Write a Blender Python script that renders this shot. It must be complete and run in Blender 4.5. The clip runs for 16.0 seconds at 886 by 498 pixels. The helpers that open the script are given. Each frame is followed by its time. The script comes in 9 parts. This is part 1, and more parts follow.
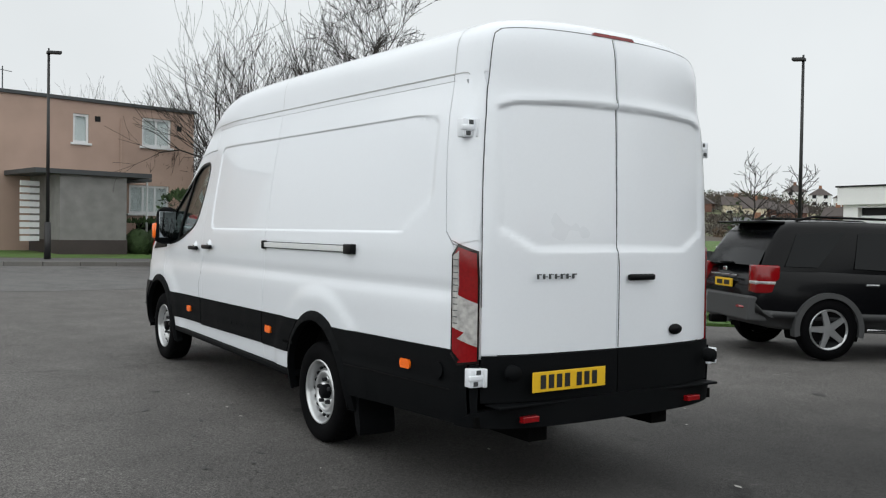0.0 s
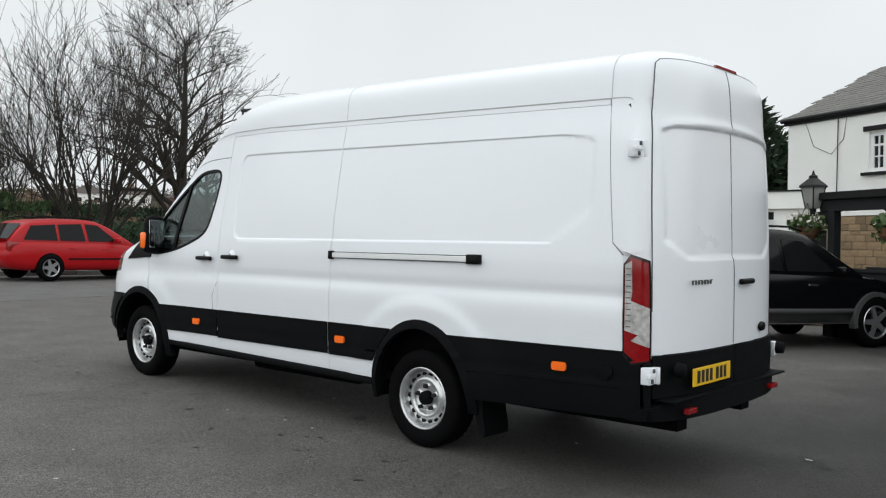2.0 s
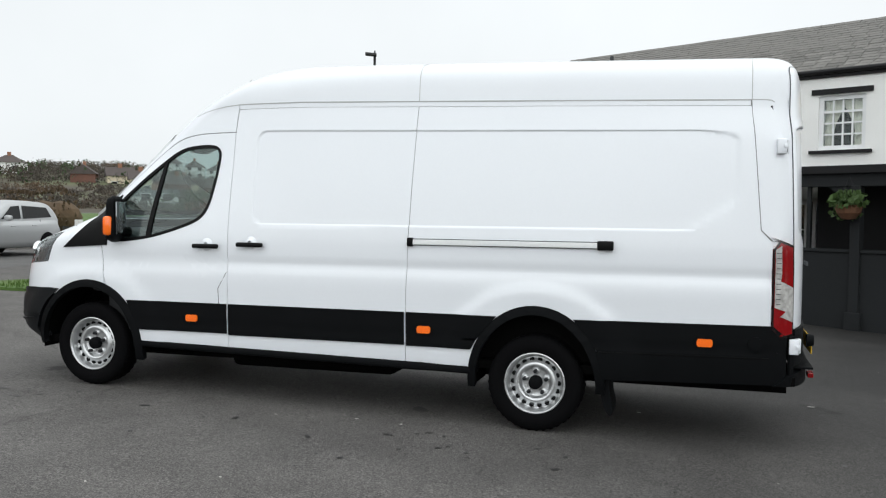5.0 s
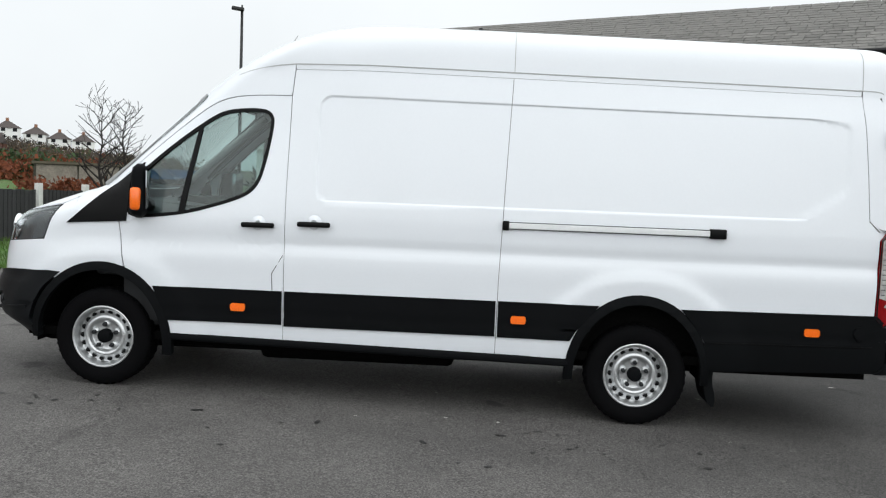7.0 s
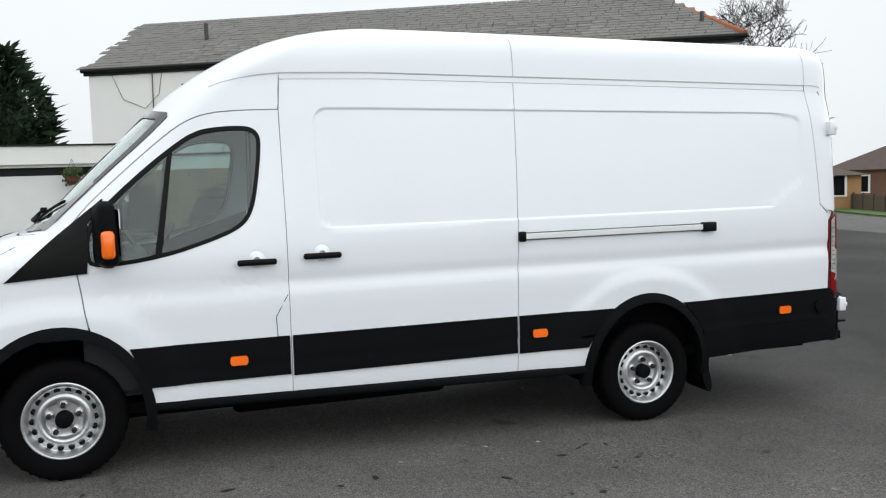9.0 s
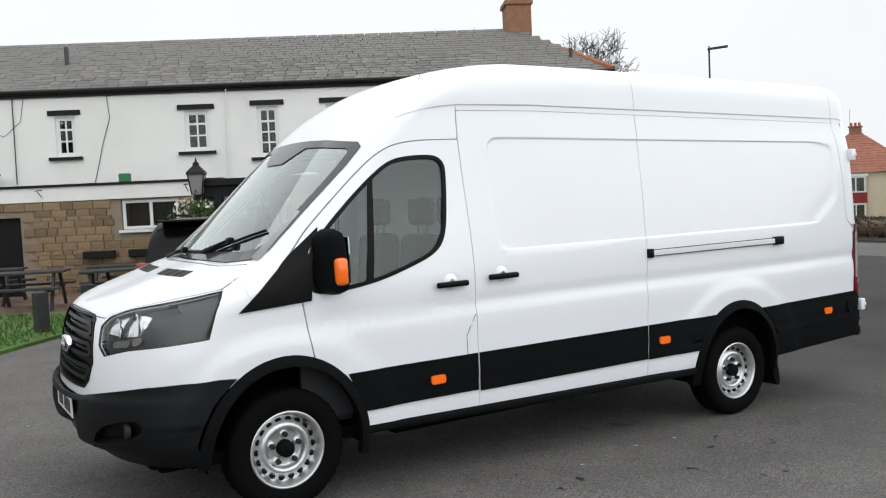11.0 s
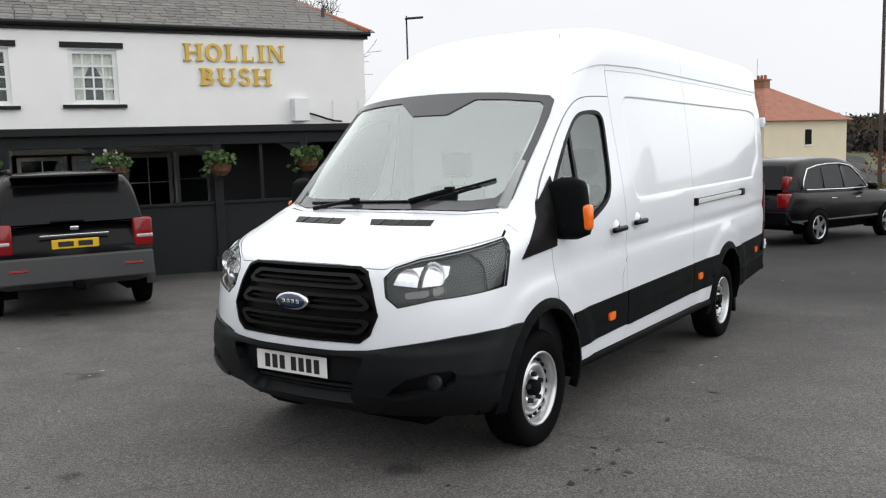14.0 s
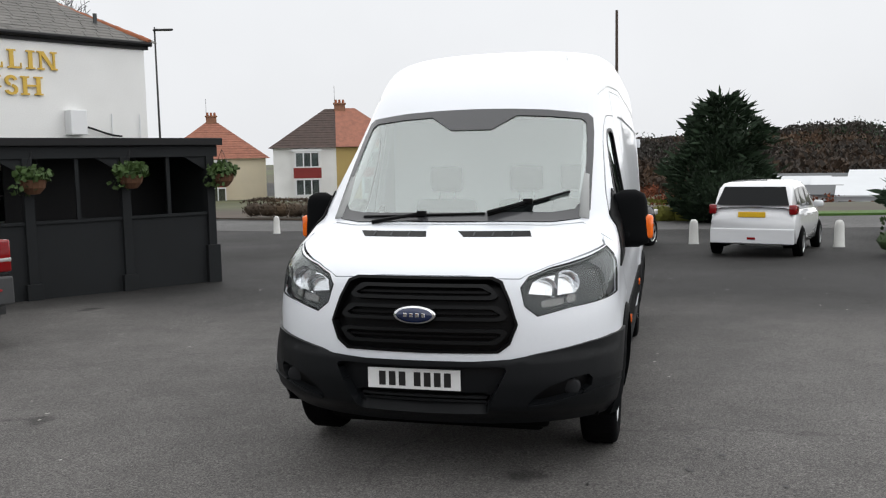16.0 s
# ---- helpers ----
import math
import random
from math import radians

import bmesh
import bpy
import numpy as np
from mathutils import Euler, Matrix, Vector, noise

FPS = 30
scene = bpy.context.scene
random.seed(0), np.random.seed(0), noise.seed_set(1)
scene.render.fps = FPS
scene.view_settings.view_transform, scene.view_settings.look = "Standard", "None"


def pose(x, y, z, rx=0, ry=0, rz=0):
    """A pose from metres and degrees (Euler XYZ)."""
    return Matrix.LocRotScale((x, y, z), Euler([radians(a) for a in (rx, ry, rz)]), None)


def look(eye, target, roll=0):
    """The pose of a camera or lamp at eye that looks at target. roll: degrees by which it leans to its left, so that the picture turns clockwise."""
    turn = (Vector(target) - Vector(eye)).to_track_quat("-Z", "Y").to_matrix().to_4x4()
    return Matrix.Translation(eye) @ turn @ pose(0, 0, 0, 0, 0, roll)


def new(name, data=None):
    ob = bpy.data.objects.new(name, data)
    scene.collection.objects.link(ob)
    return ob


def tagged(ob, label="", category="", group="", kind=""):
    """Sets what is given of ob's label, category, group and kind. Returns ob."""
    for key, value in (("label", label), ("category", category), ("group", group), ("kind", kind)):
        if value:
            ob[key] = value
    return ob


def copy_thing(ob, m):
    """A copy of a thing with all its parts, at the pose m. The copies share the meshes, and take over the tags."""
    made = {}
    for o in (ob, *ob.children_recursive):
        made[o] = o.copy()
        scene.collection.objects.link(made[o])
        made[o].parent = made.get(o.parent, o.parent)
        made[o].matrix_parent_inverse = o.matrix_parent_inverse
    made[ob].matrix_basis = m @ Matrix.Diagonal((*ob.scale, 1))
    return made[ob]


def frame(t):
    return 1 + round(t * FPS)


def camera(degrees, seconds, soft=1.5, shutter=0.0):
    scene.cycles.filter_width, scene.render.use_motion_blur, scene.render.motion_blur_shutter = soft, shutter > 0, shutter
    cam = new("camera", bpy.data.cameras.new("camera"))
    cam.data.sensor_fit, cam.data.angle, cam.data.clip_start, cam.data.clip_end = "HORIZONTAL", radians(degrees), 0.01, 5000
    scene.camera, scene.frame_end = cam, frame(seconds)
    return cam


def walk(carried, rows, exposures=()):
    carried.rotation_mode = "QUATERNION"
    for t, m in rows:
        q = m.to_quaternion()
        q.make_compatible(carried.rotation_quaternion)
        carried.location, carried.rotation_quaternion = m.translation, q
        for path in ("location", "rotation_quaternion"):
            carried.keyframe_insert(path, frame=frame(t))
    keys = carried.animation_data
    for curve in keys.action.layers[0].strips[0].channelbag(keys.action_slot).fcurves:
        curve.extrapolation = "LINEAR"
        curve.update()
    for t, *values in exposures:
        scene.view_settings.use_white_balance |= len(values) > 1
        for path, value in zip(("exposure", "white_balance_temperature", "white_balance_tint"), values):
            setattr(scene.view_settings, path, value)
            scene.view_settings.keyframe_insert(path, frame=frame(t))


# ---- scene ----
cam = camera(53.6, 16.0, soft=1.2)
PATH = [
    (0, (0.044, 1.384, 1.7), (1.148, 3.052, 1.661), 0.9),
    (0.5, (-0.448, 1.663, 1.741), (0.717, 3.289, 1.728), 0.2),
    (1, (-0.975, 1.928, 1.741), (0.341, 3.433, 1.748), 1.2),
    (1.5, (-1.39, 2.316, 1.759), (-0.005, 3.759, 1.723), 0.7),
    (2, (-1.875, 2.681, 1.726), (-0.375, 4.004, 1.699), 0.6),
    (2.5, (-2.244, 3.12, 1.713), (-0.673, 4.357, 1.66), 0.5),
    (3, (-2.578, 3.574, 1.716), (-0.929, 4.705, 1.675), 0.5),
    (3.5, (-2.86, 4.066, 1.653), (-1.146, 5.095, 1.577), 1.8),
    (3.7, (-2.917, 4.275, 1.717), (-1.173, 5.253, 1.651), 0.7),
    (5.8, (-3.681, 6.661, 1.849), (-1.722, 7.041, 1.719), 1.1),
    (6, (-3.656, 6.888, 1.861), (-1.69, 7.23, 1.726), 0.6),
    (6.5, (-3.565, 7.441, 1.827), (-1.576, 7.607, 1.701), 1.9),
    (7, (-3.337, 7.92, 1.865), (-1.346, 8.025, 1.711), 2.2),
    (7.5, (-2.987, 8.315, 1.91), (-0.99, 8.255, 1.818), 2.2),
    (8, (-2.837, 8.834, 1.947), (-0.869, 8.503, 1.81), -0.6),
    (8.5, (-2.693, 9.454, 1.954), (-0.76, 8.986, 1.739), -1.3),
    (9, (-2.612, 10.09, 1.993), (-0.719, 9.466, 1.826), -1.7),
    (9.2, (-2.558, 10.354, 1.997), (-0.673, 9.703, 1.843), -0.6),
    (11.3, (-1.77, 12.717, 2.102), (-0.112, 11.611, 1.937), -2.1),
    (11.5, (-1.625, 12.925, 2.125), (0.007, 11.787, 1.922), -1.4),
    (12, (-1.207, 13.416, 2.127), (0.35, 12.18, 1.915), -1.7),
    (12.5, (-0.84, 13.919, 2.134), (0.601, 12.548, 1.923), -2.2),
    (13, (-0.466, 14.356, 2.116), (0.884, 12.896, 1.906), -4.1),
    (13.5, (-0.07, 14.767, 2.114), (1.149, 13.196, 1.899), -3.5),
    (14, (0.333, 15.143, 2.125), (1.434, 13.49, 1.888), -1.7),
    (14.5, (0.806, 15.426, 2.137), (1.81, 13.713, 1.899), -1.9),
    (15, (1.303, 15.723, 2.141), (2.153, 13.932, 1.877), -0.9),
    (15.5, (1.823, 15.9, 2.137), (2.536, 14.047, 1.899), -2.1),
    (16, (2.379, 16.13, 2.134), (2.874, 14.204, 1.927), -1.1),
]
walk(cam, [(t, look(eye, target, roll)) for t, eye, target, roll in PATH], exposures=[(0, -0.10, 6380, 5), (2.5, -0.06, 6380, 5), (4, 0.02, 6380, 5), (6, 0.08, 6360, 5.5), (9, 0.06, 6360, 5.5), (12, 0.14, 6460, 8.5), (14.5, 0.07, 6460, 8.5), (16, 0.0, 6460, 8.5)])

# ---- light: bright overcast ----
world = bpy.data.worlds.new("overcast_sky")
scene.world = world
world.use_nodes = True
nt = world.node_tree
nt.nodes.clear()
sky = nt.nodes.new("ShaderNodeTexSky")
sky.sky_type = "NISHITA"
sky.sun_disc = False
sky.sun_elevation, sky.sun_rotation = radians(38), radians(-105)
sky.air_density, sky.dust_density, sky.ozone_density = 1.0, 3.0, 1.0
hsv = nt.nodes.new("ShaderNodeHueSaturation")
hsv.inputs["Saturation"].default_value = 0.10
gain = nt.nodes.new("ShaderNodeMixRGB")
gain.blend_type, gain.inputs[0].default_value = "MIX", 0.82
gain.inputs[2].default_value = (9.4, 9.45, 9.75, 1)
cloud = nt.nodes.new("ShaderNodeTexNoise")
cloud.inputs["Scale"].default_value, cloud.inputs["Detail"].default_value = 2.2, 5
ramp = nt.nodes.new("ShaderNodeMapRange")
ramp.inputs["From Min"].default_value, ramp.inputs["From Max"].default_value = 0.3, 0.7
ramp.inputs["To Min"].default_value, ramp.inputs["To Max"].default_value = 0.94, 1.05
mul = nt.nodes.new("ShaderNodeMixRGB")
mul.blend_type, mul.inputs[0].default_value = "MULTIPLY", 1.0
bg = nt.nodes.new("ShaderNodeBackground")
bg.inputs["Strength"].default_value = 0.105
wout = nt.nodes.new("ShaderNodeOutputWorld")
coord = nt.nodes.new("ShaderNodeTexCoord")
nt.links.new(coord.outputs["Generated"], cloud.inputs["Vector"])
nt.links.new(sky.outputs[0], hsv.inputs["Color"])
nt.links.new(hsv.outputs[0], gain.inputs[1])
nt.links.new(cloud.outputs[0], ramp.inputs["Value"])
nt.links.new(gain.outputs[0], mul.inputs[1])
nt.links.new(ramp.outputs[0], mul.inputs[2])
nt.links.new(mul.outputs[0], bg.inputs[0])
nt.links.new(bg.outputs[0], wout.inputs[0])
sun_data = bpy.data.lights.new("sun", "SUN")
sun_data.energy, sun_data.angle, sun_data.color = 1.9, radians(172), (1.0, 0.985, 0.96)
sun = new("sun", sun_data)
sun.matrix_world = look((-19, -19, 34), (0, 0, 0))
scene.view_settings.exposure = 0.0

# ---- materials ----


def mat(name, color, rough=0.6, metal=0.0, vary=0.12, scale=3.0, bump=0.0, fine=60.0, coat=0.0, spec=0.5, second=None, mix=(0.45, 0.6), stretch=(1, 1, 1), rnd=0.0, emit=0.0):
    """A surface with two scales of tone, fine relief and an optional second colour in patches."""
    m = bpy.data.materials.new(name)
    m.use_nodes = True
    t = m.node_tree
    b = t.nodes["Principled BSDF"]
    b.inputs["Metallic"].default_value = metal
    b.inputs["Coat Weight"].default_value = coat
    b.inputs["Coat Roughness"].default_value = 0.04
    b.inputs["Specular IOR Level"].default_value = spec
    co = t.nodes.new("ShaderNodeTexCoord")
    mp = t.nodes.new("ShaderNodeMapping")
    mp.inputs["Scale"].default_value = stretch
    t.links.new(co.outputs["Object"], mp.inputs["Vector"])
    n1, n2 = t.nodes.new("ShaderNodeTexNoise"), t.nodes.new("ShaderNodeTexNoise")
    n1.inputs["Scale"].default_value, n1.inputs["Detail"].default_value = scale, 4
    n2.inputs["Scale"].default_value, n2.inputs["Detail"].default_value = fine, 3
    for n in (n1, n2):
        t.links.new(mp.outputs[0], n.inputs["Vector"])
    add = t.nodes.new("ShaderNodeMath")
    add.operation = "ADD"
    t.links.new(n1.outputs[0], add.inputs[0])
    t.links.new(n2.outputs[0], add.inputs[1])
    mr = t.nodes.new("ShaderNodeMapRange")
    mr.inputs["From Min"].default_value, mr.inputs["From Max"].default_value = 0.6, 1.4
    mr.inputs["To Min"].default_value, mr.inputs["To Max"].default_value = 1 - vary, 1 + vary
    t.links.new(add.outputs[0], mr.inputs["Value"])
    base = t.nodes.new("ShaderNodeMixRGB")
    base.blend_type, base.inputs[0].default_value = "MULTIPLY", 1.0
    base.inputs[1].default_value = (*color, 1)
    value = mr.outputs[0]
    if rnd:
        info = t.nodes.new("ShaderNodeObjectInfo")
        m2 = t.nodes.new("ShaderNodeMapRange")
        m2.inputs["To Min"].default_value, m2.inputs["To Max"].default_value = 1 - rnd, 1 + rnd
        t.links.new(info.outputs["Random"], m2.inputs["Value"])
        mu = t.nodes.new("ShaderNodeMath")
        mu.operation = "MULTIPLY"
        t.links.new(value, mu.inputs[0])
        t.links.new(m2.outputs[0], mu.inputs[1])
        value = mu.outputs[0]
    if second:
        mx, rp, n3 = t.nodes.new("ShaderNodeMixRGB"), t.nodes.new("ShaderNodeMapRange"), t.nodes.new("ShaderNodeTexNoise")
        n3.inputs["Scale"].default_value, n3.inputs["Detail"].default_value = scale * 0.45, 6
        t.links.new(mp.outputs[0], n3.inputs["Vector"])
        rp.inputs["From Min"].default_value, rp.inputs["From Max"].default_value = mix
        t.links.new(n3.outputs[0], rp.inputs["Value"])
        t.links.new(rp.outputs[0], mx.inputs[0])
        mx.inputs[1].default_value, mx.inputs[2].default_value = (*color, 1), (*second, 1)
        t.links.new(mx.outputs[0], base.inputs[1])
    t.links.new(value, base.inputs[2])
    t.links.new(base.outputs[0], b.inputs["Base Color"])
    rr = t.nodes.new("ShaderNodeMapRange")
    rr.inputs["To Min"].default_value, rr.inputs["To Max"].default_value = max(rough * 0.8, 0.01), min(rough * 1.2, 1)
    t.links.new(n1.outputs[0], rr.inputs["Value"])
    t.links.new(rr.outputs[0], b.inputs["Roughness"])
    if bump:
        bp = t.nodes.new("ShaderNodeBump")
        bp.inputs["Strength"].default_value, bp.inputs["Distance"].default_value = 1.0, bump
        t.links.new(n2.outputs[0], bp.inputs["Height"])
        t.links.new(bp.outputs[0], b.inputs["Normal"])
    if emit:
        b.inputs["Emission Color"].default_value = (*color, 1)
        b.inputs["Emission Strength"].default_value = emit
    return m


def glass(name, tint=(0.9, 0.95, 0.93), gloss=0.12, clear=1.0, blend=4.5):
    """Thin pane: mostly clear, with a sharp reflection that grows at glancing angles."""
    m = bpy.data.materials.new(name)
    m.use_nodes = True
    t = m.node_tree
    t.nodes.clear()
    o, tr, gl, mx, fr = (t.nodes.new("ShaderNode" + k) for k in ("OutputMaterial", "BsdfTransparent", "BsdfGlossy", "MixShader", "LayerWeight"))
    tr.inputs[0].default_value = (*[c * clear for c in tint], 1)
    gl.inputs["Color"].default_value = (0.94, 1.0, 0.985, 1)
    gl.inputs["Roughness"].default_value = 0.01
    fr.inputs["Blend"].default_value = 0.5
    po, ad = t.nodes.new("ShaderNodeMath"), t.nodes.new("ShaderNodeMath")
    po.operation, po.inputs[1].default_value = "POWER", blend
    ad.operation, ad.use_clamp = "ADD", True
    ad.inputs[1].default_value = gloss + 0.04
    t.links.new(fr.outputs["Facing"], po.inputs[0])
    t.links.new(po.outputs[0], ad.inputs[0])
    t.links.new(ad.outputs[0], mx.inputs[0])
    t.links.new(tr.outputs[0], mx.inputs[1])
    t.links.new(gl.outputs[0], mx.inputs[2])
    t.links.new(mx.outputs[0], o.inputs[0])
    return m


M_WHITE = mat("white_van_paint", (0.765, 0.79, 0.835), 0.30, vary=0.012, coat=0.6, scale=1.5)
M_ROOFW = M_WHITE
M_PLASTIC = mat("black_textured_plastic", (0.0045, 0.005, 0.0057), 0.6, vary=0.2, bump=0.0006, fine=350, spec=0.05)
M_BUMPER = mat("dark_grey_plastic", (0.0058, 0.0066, 0.0078), 0.46, vary=0.12, bump=0.0004, fine=300, spec=0.17)
M_GAP = mat("shadow_gap_rubber", (0.22, 0.22, 0.23), 0.8)
M_BLACK = mat("black_satin", (0.003, 0.003, 0.0034), 0.4, spec=0.12)
M_DARK = mat("dark_underside", (0.003, 0.003, 0.003), 0.9, vary=0.3, spec=0.05)
M_TYRE = mat("tyre_rubber", (0.0035, 0.0035, 0.004), 0.8, vary=0.2, bump=0.0008, fine=120, spec=0.05)
M_RIM = mat("silver_steel_rim", (0.58, 0.59, 0.60), 0.30, metal=0.75, vary=0.06)
M_ALLOY = mat("alloy_rim", (0.45, 0.46, 0.47), 0.3, metal=0.8, vary=0.06)
M_CHROME = mat("chrome", (0.75, 0.76, 0.78), 0.12, metal=1.0, vary=0.02)
M_ALU = mat("brushed_aluminium", (0.80, 0.81, 0.82), 0.32, metal=0.35, vary=0.05)
M_AMBER = mat("amber_lens", (0.95, 0.16, 0.005), 0.25, vary=0.12, fine=90, coat=0.5)
M_RED = mat("red_lens", (0.21, 0.003, 0.005), 0.15, vary=0.25, fine=70, coat=0.2)
M_LAMPRIM = mat("dark_red_lens", (0.008, 0.002, 0.002), 0.2, coat=0.2)
M_CLEARLENS = mat("ribbed_clear_lens", (0.40, 0.39, 0.38), 0.2, vary=0.55, fine=30, coat=0.8)
M_YELLOW = mat("yellow_plate", (0.72, 0.44, 0.012), 0.4, vary=0.05)
M_PLATEW = mat("white_plate", (0.75, 0.76, 0.76), 0.4, vary=0.03)
M_INK = mat("plate_black", (0.01, 0.01, 0.01), 0.5)
M_GLASS = glass("clear_glass", (0.50, 0.62, 0.60), 0.03)
M_SCREEN = glass("windscreen_glass", (0.90, 0.96, 0.95), 0.26)
M_TINT = glass("tinted_glass", (0.10, 0.11, 0.12), 0.05)
M_CABGREY = mat("cab_grey_plastic", (0.06, 0.064, 0.068), 0.6, vary=0.1, spec=0.3)
M_CABDARK = mat("cab_dark_plastic", (0.018, 0.019, 0.021), 0.55, vary=0.1, spec=0.2)
M_SEAT = mat("dark_seat_cloth", (0.035, 0.036, 0.04), 0.85, vary=0.25, bump=0.001, fine=200)
M_CABTRIM = mat("cab_light_trim", (0.42, 0.43, 0.43), 0.7, vary=0.06)

# ---- building blocks ----


def gz(x, y):
    """Height of the sloping ground."""
    yy = 60 * math.tanh((y - 9.9) / 60)
    xx = 40 * math.tanh((x - 2) / 40)
    dip = 4.5 * smooth_step(-26, -95, y) * smooth_step(24, 6, x)
    return 0.318 + 0.0243 * yy - 0.012 * xx - dip


def mesh_of(bm, name, smooth=False):
    me = bpy.data.meshes.new(name)
    bm.normal_update()
    bm.to_mesh(me)
    bm.free()
    if smooth:
        me.polygons.foreach_set("use_smooth", [True] * len(me.polygons))
    return me


def part(name, bm, material, parent, label="", smooth=False, kind=""):
    ob = new(name, mesh_of(bm, name, smooth))
    ob.data.materials.append(material)
    if parent is not None:
        ob.parent = parent
    return tagged(ob, label=label, kind=kind)


def thing(name, label, category, place=(0, 0, 0), turn=0.0, group="", kind=""):
    ob = new(name)
    ob.empty_display_size = 0.2
    ob.matrix_world = Matrix.Translation(place) @ Matrix.Rotation(radians(turn), 4, "Z")
    return tagged(ob, label, category, group, kind)


def box(bm, x0, x1, y0, y1, z0, z1, bevel=0.0, m=None):
    r = bmesh.ops.create_cube(bm, size=1.0)["verts"]
    for v in r:
        v.co = Vector(((x0 + x1) / 2 + v.co.x * (x1 - x0), (y0 + y1) / 2 + v.co.y * (y1 - y0), (z0 + z1) / 2 + v.co.z * (z1 - z0)))
    if bevel:
        es = list({e for v in r for e in v.link_edges})
        res = bmesh.ops.bevel(bm, geom=es, offset=bevel, segments=2, profile=0.5, affect="EDGES", clamp_overlap=True)
        r = list({v for f in res["faces"] for v in f.verts} | {v for v in r if v.is_valid})
    if m is not None:
        bmesh.ops.transform(bm, matrix=m, verts=r)
    return r


def boxed(x0, x1, y0, y1, z0, z1, bevel=0.0, m=None):
    bm = bmesh.new()
    box(bm, x0, x1, y0, y1, z0, z1, bevel, m)
    return bm


def tube(bm, a, b, r0, r1=None, n=8, caps=True):
    a, b = Vector(a), Vector(b)
    r1 = r0 if r1 is None else r1
    q = (b - a).to_track_quat("Z", "Y").to_matrix()
    rings = []
    for p, r in ((a, r0), (b, r1)):
        rings.append([bm.verts.new(p + q @ Vector((math.cos(i * math.tau / n) * r, math.sin(i * math.tau / n) * r, 0))) for i in range(n)])
    for i in range(n):
        bm.faces.new((rings[0][i], rings[0][(i + 1) % n], rings[1][(i + 1) % n], rings[1][i]))
    if caps:
        bm.faces.new(rings[0][::-1])
        bm.faces.new(rings[1])


def poly_tube(bm, pts, r, n=6):
    """One continuous round bar through a row of points."""
    pts = [Vector(p) for p in pts]
    rings = []
    for i, p in enumerate(pts):
        d = pts[min(i + 1, len(pts) - 1)] - pts[max(i - 1, 0)]
        q = d.to_track_quat("Z", "Y").to_matrix()
        rings.append([bm.verts.new(p + q @ Vector((math.cos(k * math.tau / n) * r, math.sin(k * math.tau / n) * r, 0))) for k in range(n)])
    for a, b in zip(rings, rings[1:]):
        for k in range(n):
            bm.faces.new((a[k], a[(k + 1) % n], b[(k + 1) % n], b[k]))
    bm.faces.new(rings[0][::-1])
    bm.faces.new(rings[-1])


def lathe(bm, profile, n=32, axis="X", centre=(0, 0, 0)):
    """profile: (along, radius) pairs turned about an axis."""
    rings = []
    for a, r in profile:
        ring = []
        for i in range(n):
            c, s = math.cos(i * math.tau / n) * r, math.sin(i * math.tau / n) * r
            p = {"X": (a, c, s), "Y": (c, a, s), "Z": (c, s, a)}[axis]
            ring.append(bm.verts.new(Vector(p) + Vector(centre)))
        rings.append(ring)
    for k in range(len(rings) - 1):
        for i in range(n):
            bm.faces.new((rings[k][i], rings[k][(i + 1) % n], rings[k + 1][(i + 1) % n], rings[k + 1][i]))
    return rings


def prism(bm, pts, axis, a0, a1):
    """A closed outline (pairs) pushed from a0 to a1 along an axis."""
    def at(p, a):
        return {"X": (a, p[0], p[1]), "Y": (p[0], a, p[1]), "Z": (p[0], p[1], a)}[axis]
    lo, hi = [bm.verts.new(at(p, a0)) for p in pts], [bm.verts.new(at(p, a1)) for p in pts]
    n = len(pts)
    faces = [bm.faces.new(lo[::-1]), bm.faces.new(hi)]
    for i in range(n):
        faces.append(bm.faces.new((lo[i], lo[(i + 1) % n], hi[(i + 1) % n], hi[i])))
    bmesh.ops.recalc_face_normals(bm, faces=faces)
    return lo + hi


def text_mesh(body, size, depth=0.004, bold=0.0):
    cu = bpy.data.curves.new("lettering", "FONT")
    cu.body, cu.size, cu.extrude, cu.offset = body, size, depth, bold
    cu.align_x, cu.align_y = "CENTER", "CENTER"
    ob = bpy.data.objects.new("lettering", cu)
    scene.collection.objects.link(ob)
    me = bpy.data.meshes.new_from_object(ob.evaluated_get(bpy.context.evaluated_depsgraph_get()))
    bpy.data.objects.remove(ob)
    bpy.data.curves.remove(cu)
    return me


def smooth_step(a, b, v):
    t = min(max((v - a) / (b - a), 0.0), 1.0)
    return t * t * (3 - 2 * t)


def interp(tab, v):
    """Smooth curve through a short table of (v, value)."""
    if v <= tab[0][0]:
        return tab[0][1]
    if v >= tab[-1][0]:
        return tab[-1][1]
    for i in range(len(tab) - 1):
        if v <= tab[i + 1][0]:
            x0, y0 = tab[i]
            x1, y1 = tab[i + 1]
            m0 = (y1 - tab[i - 1][1]) / (x1 - tab[i - 1][0]) if i else (y1 - y0) / (x1 - x0)
            m1 = (tab[i + 2][1] - y0) / (tab[i + 2][0] - x0) if i + 2 < len(tab) else (y1 - y0) / (x1 - x0)
            h = x1 - x0
            t = (v - x0) / h
            return (2 * t**3 - 3 * t**2 + 1) * y0 + (t**3 - 2 * t**2 + t) * h * m0 + (3 * t**2 - 2 * t**3) * y1 + (t**3 - t**2) * h * m1


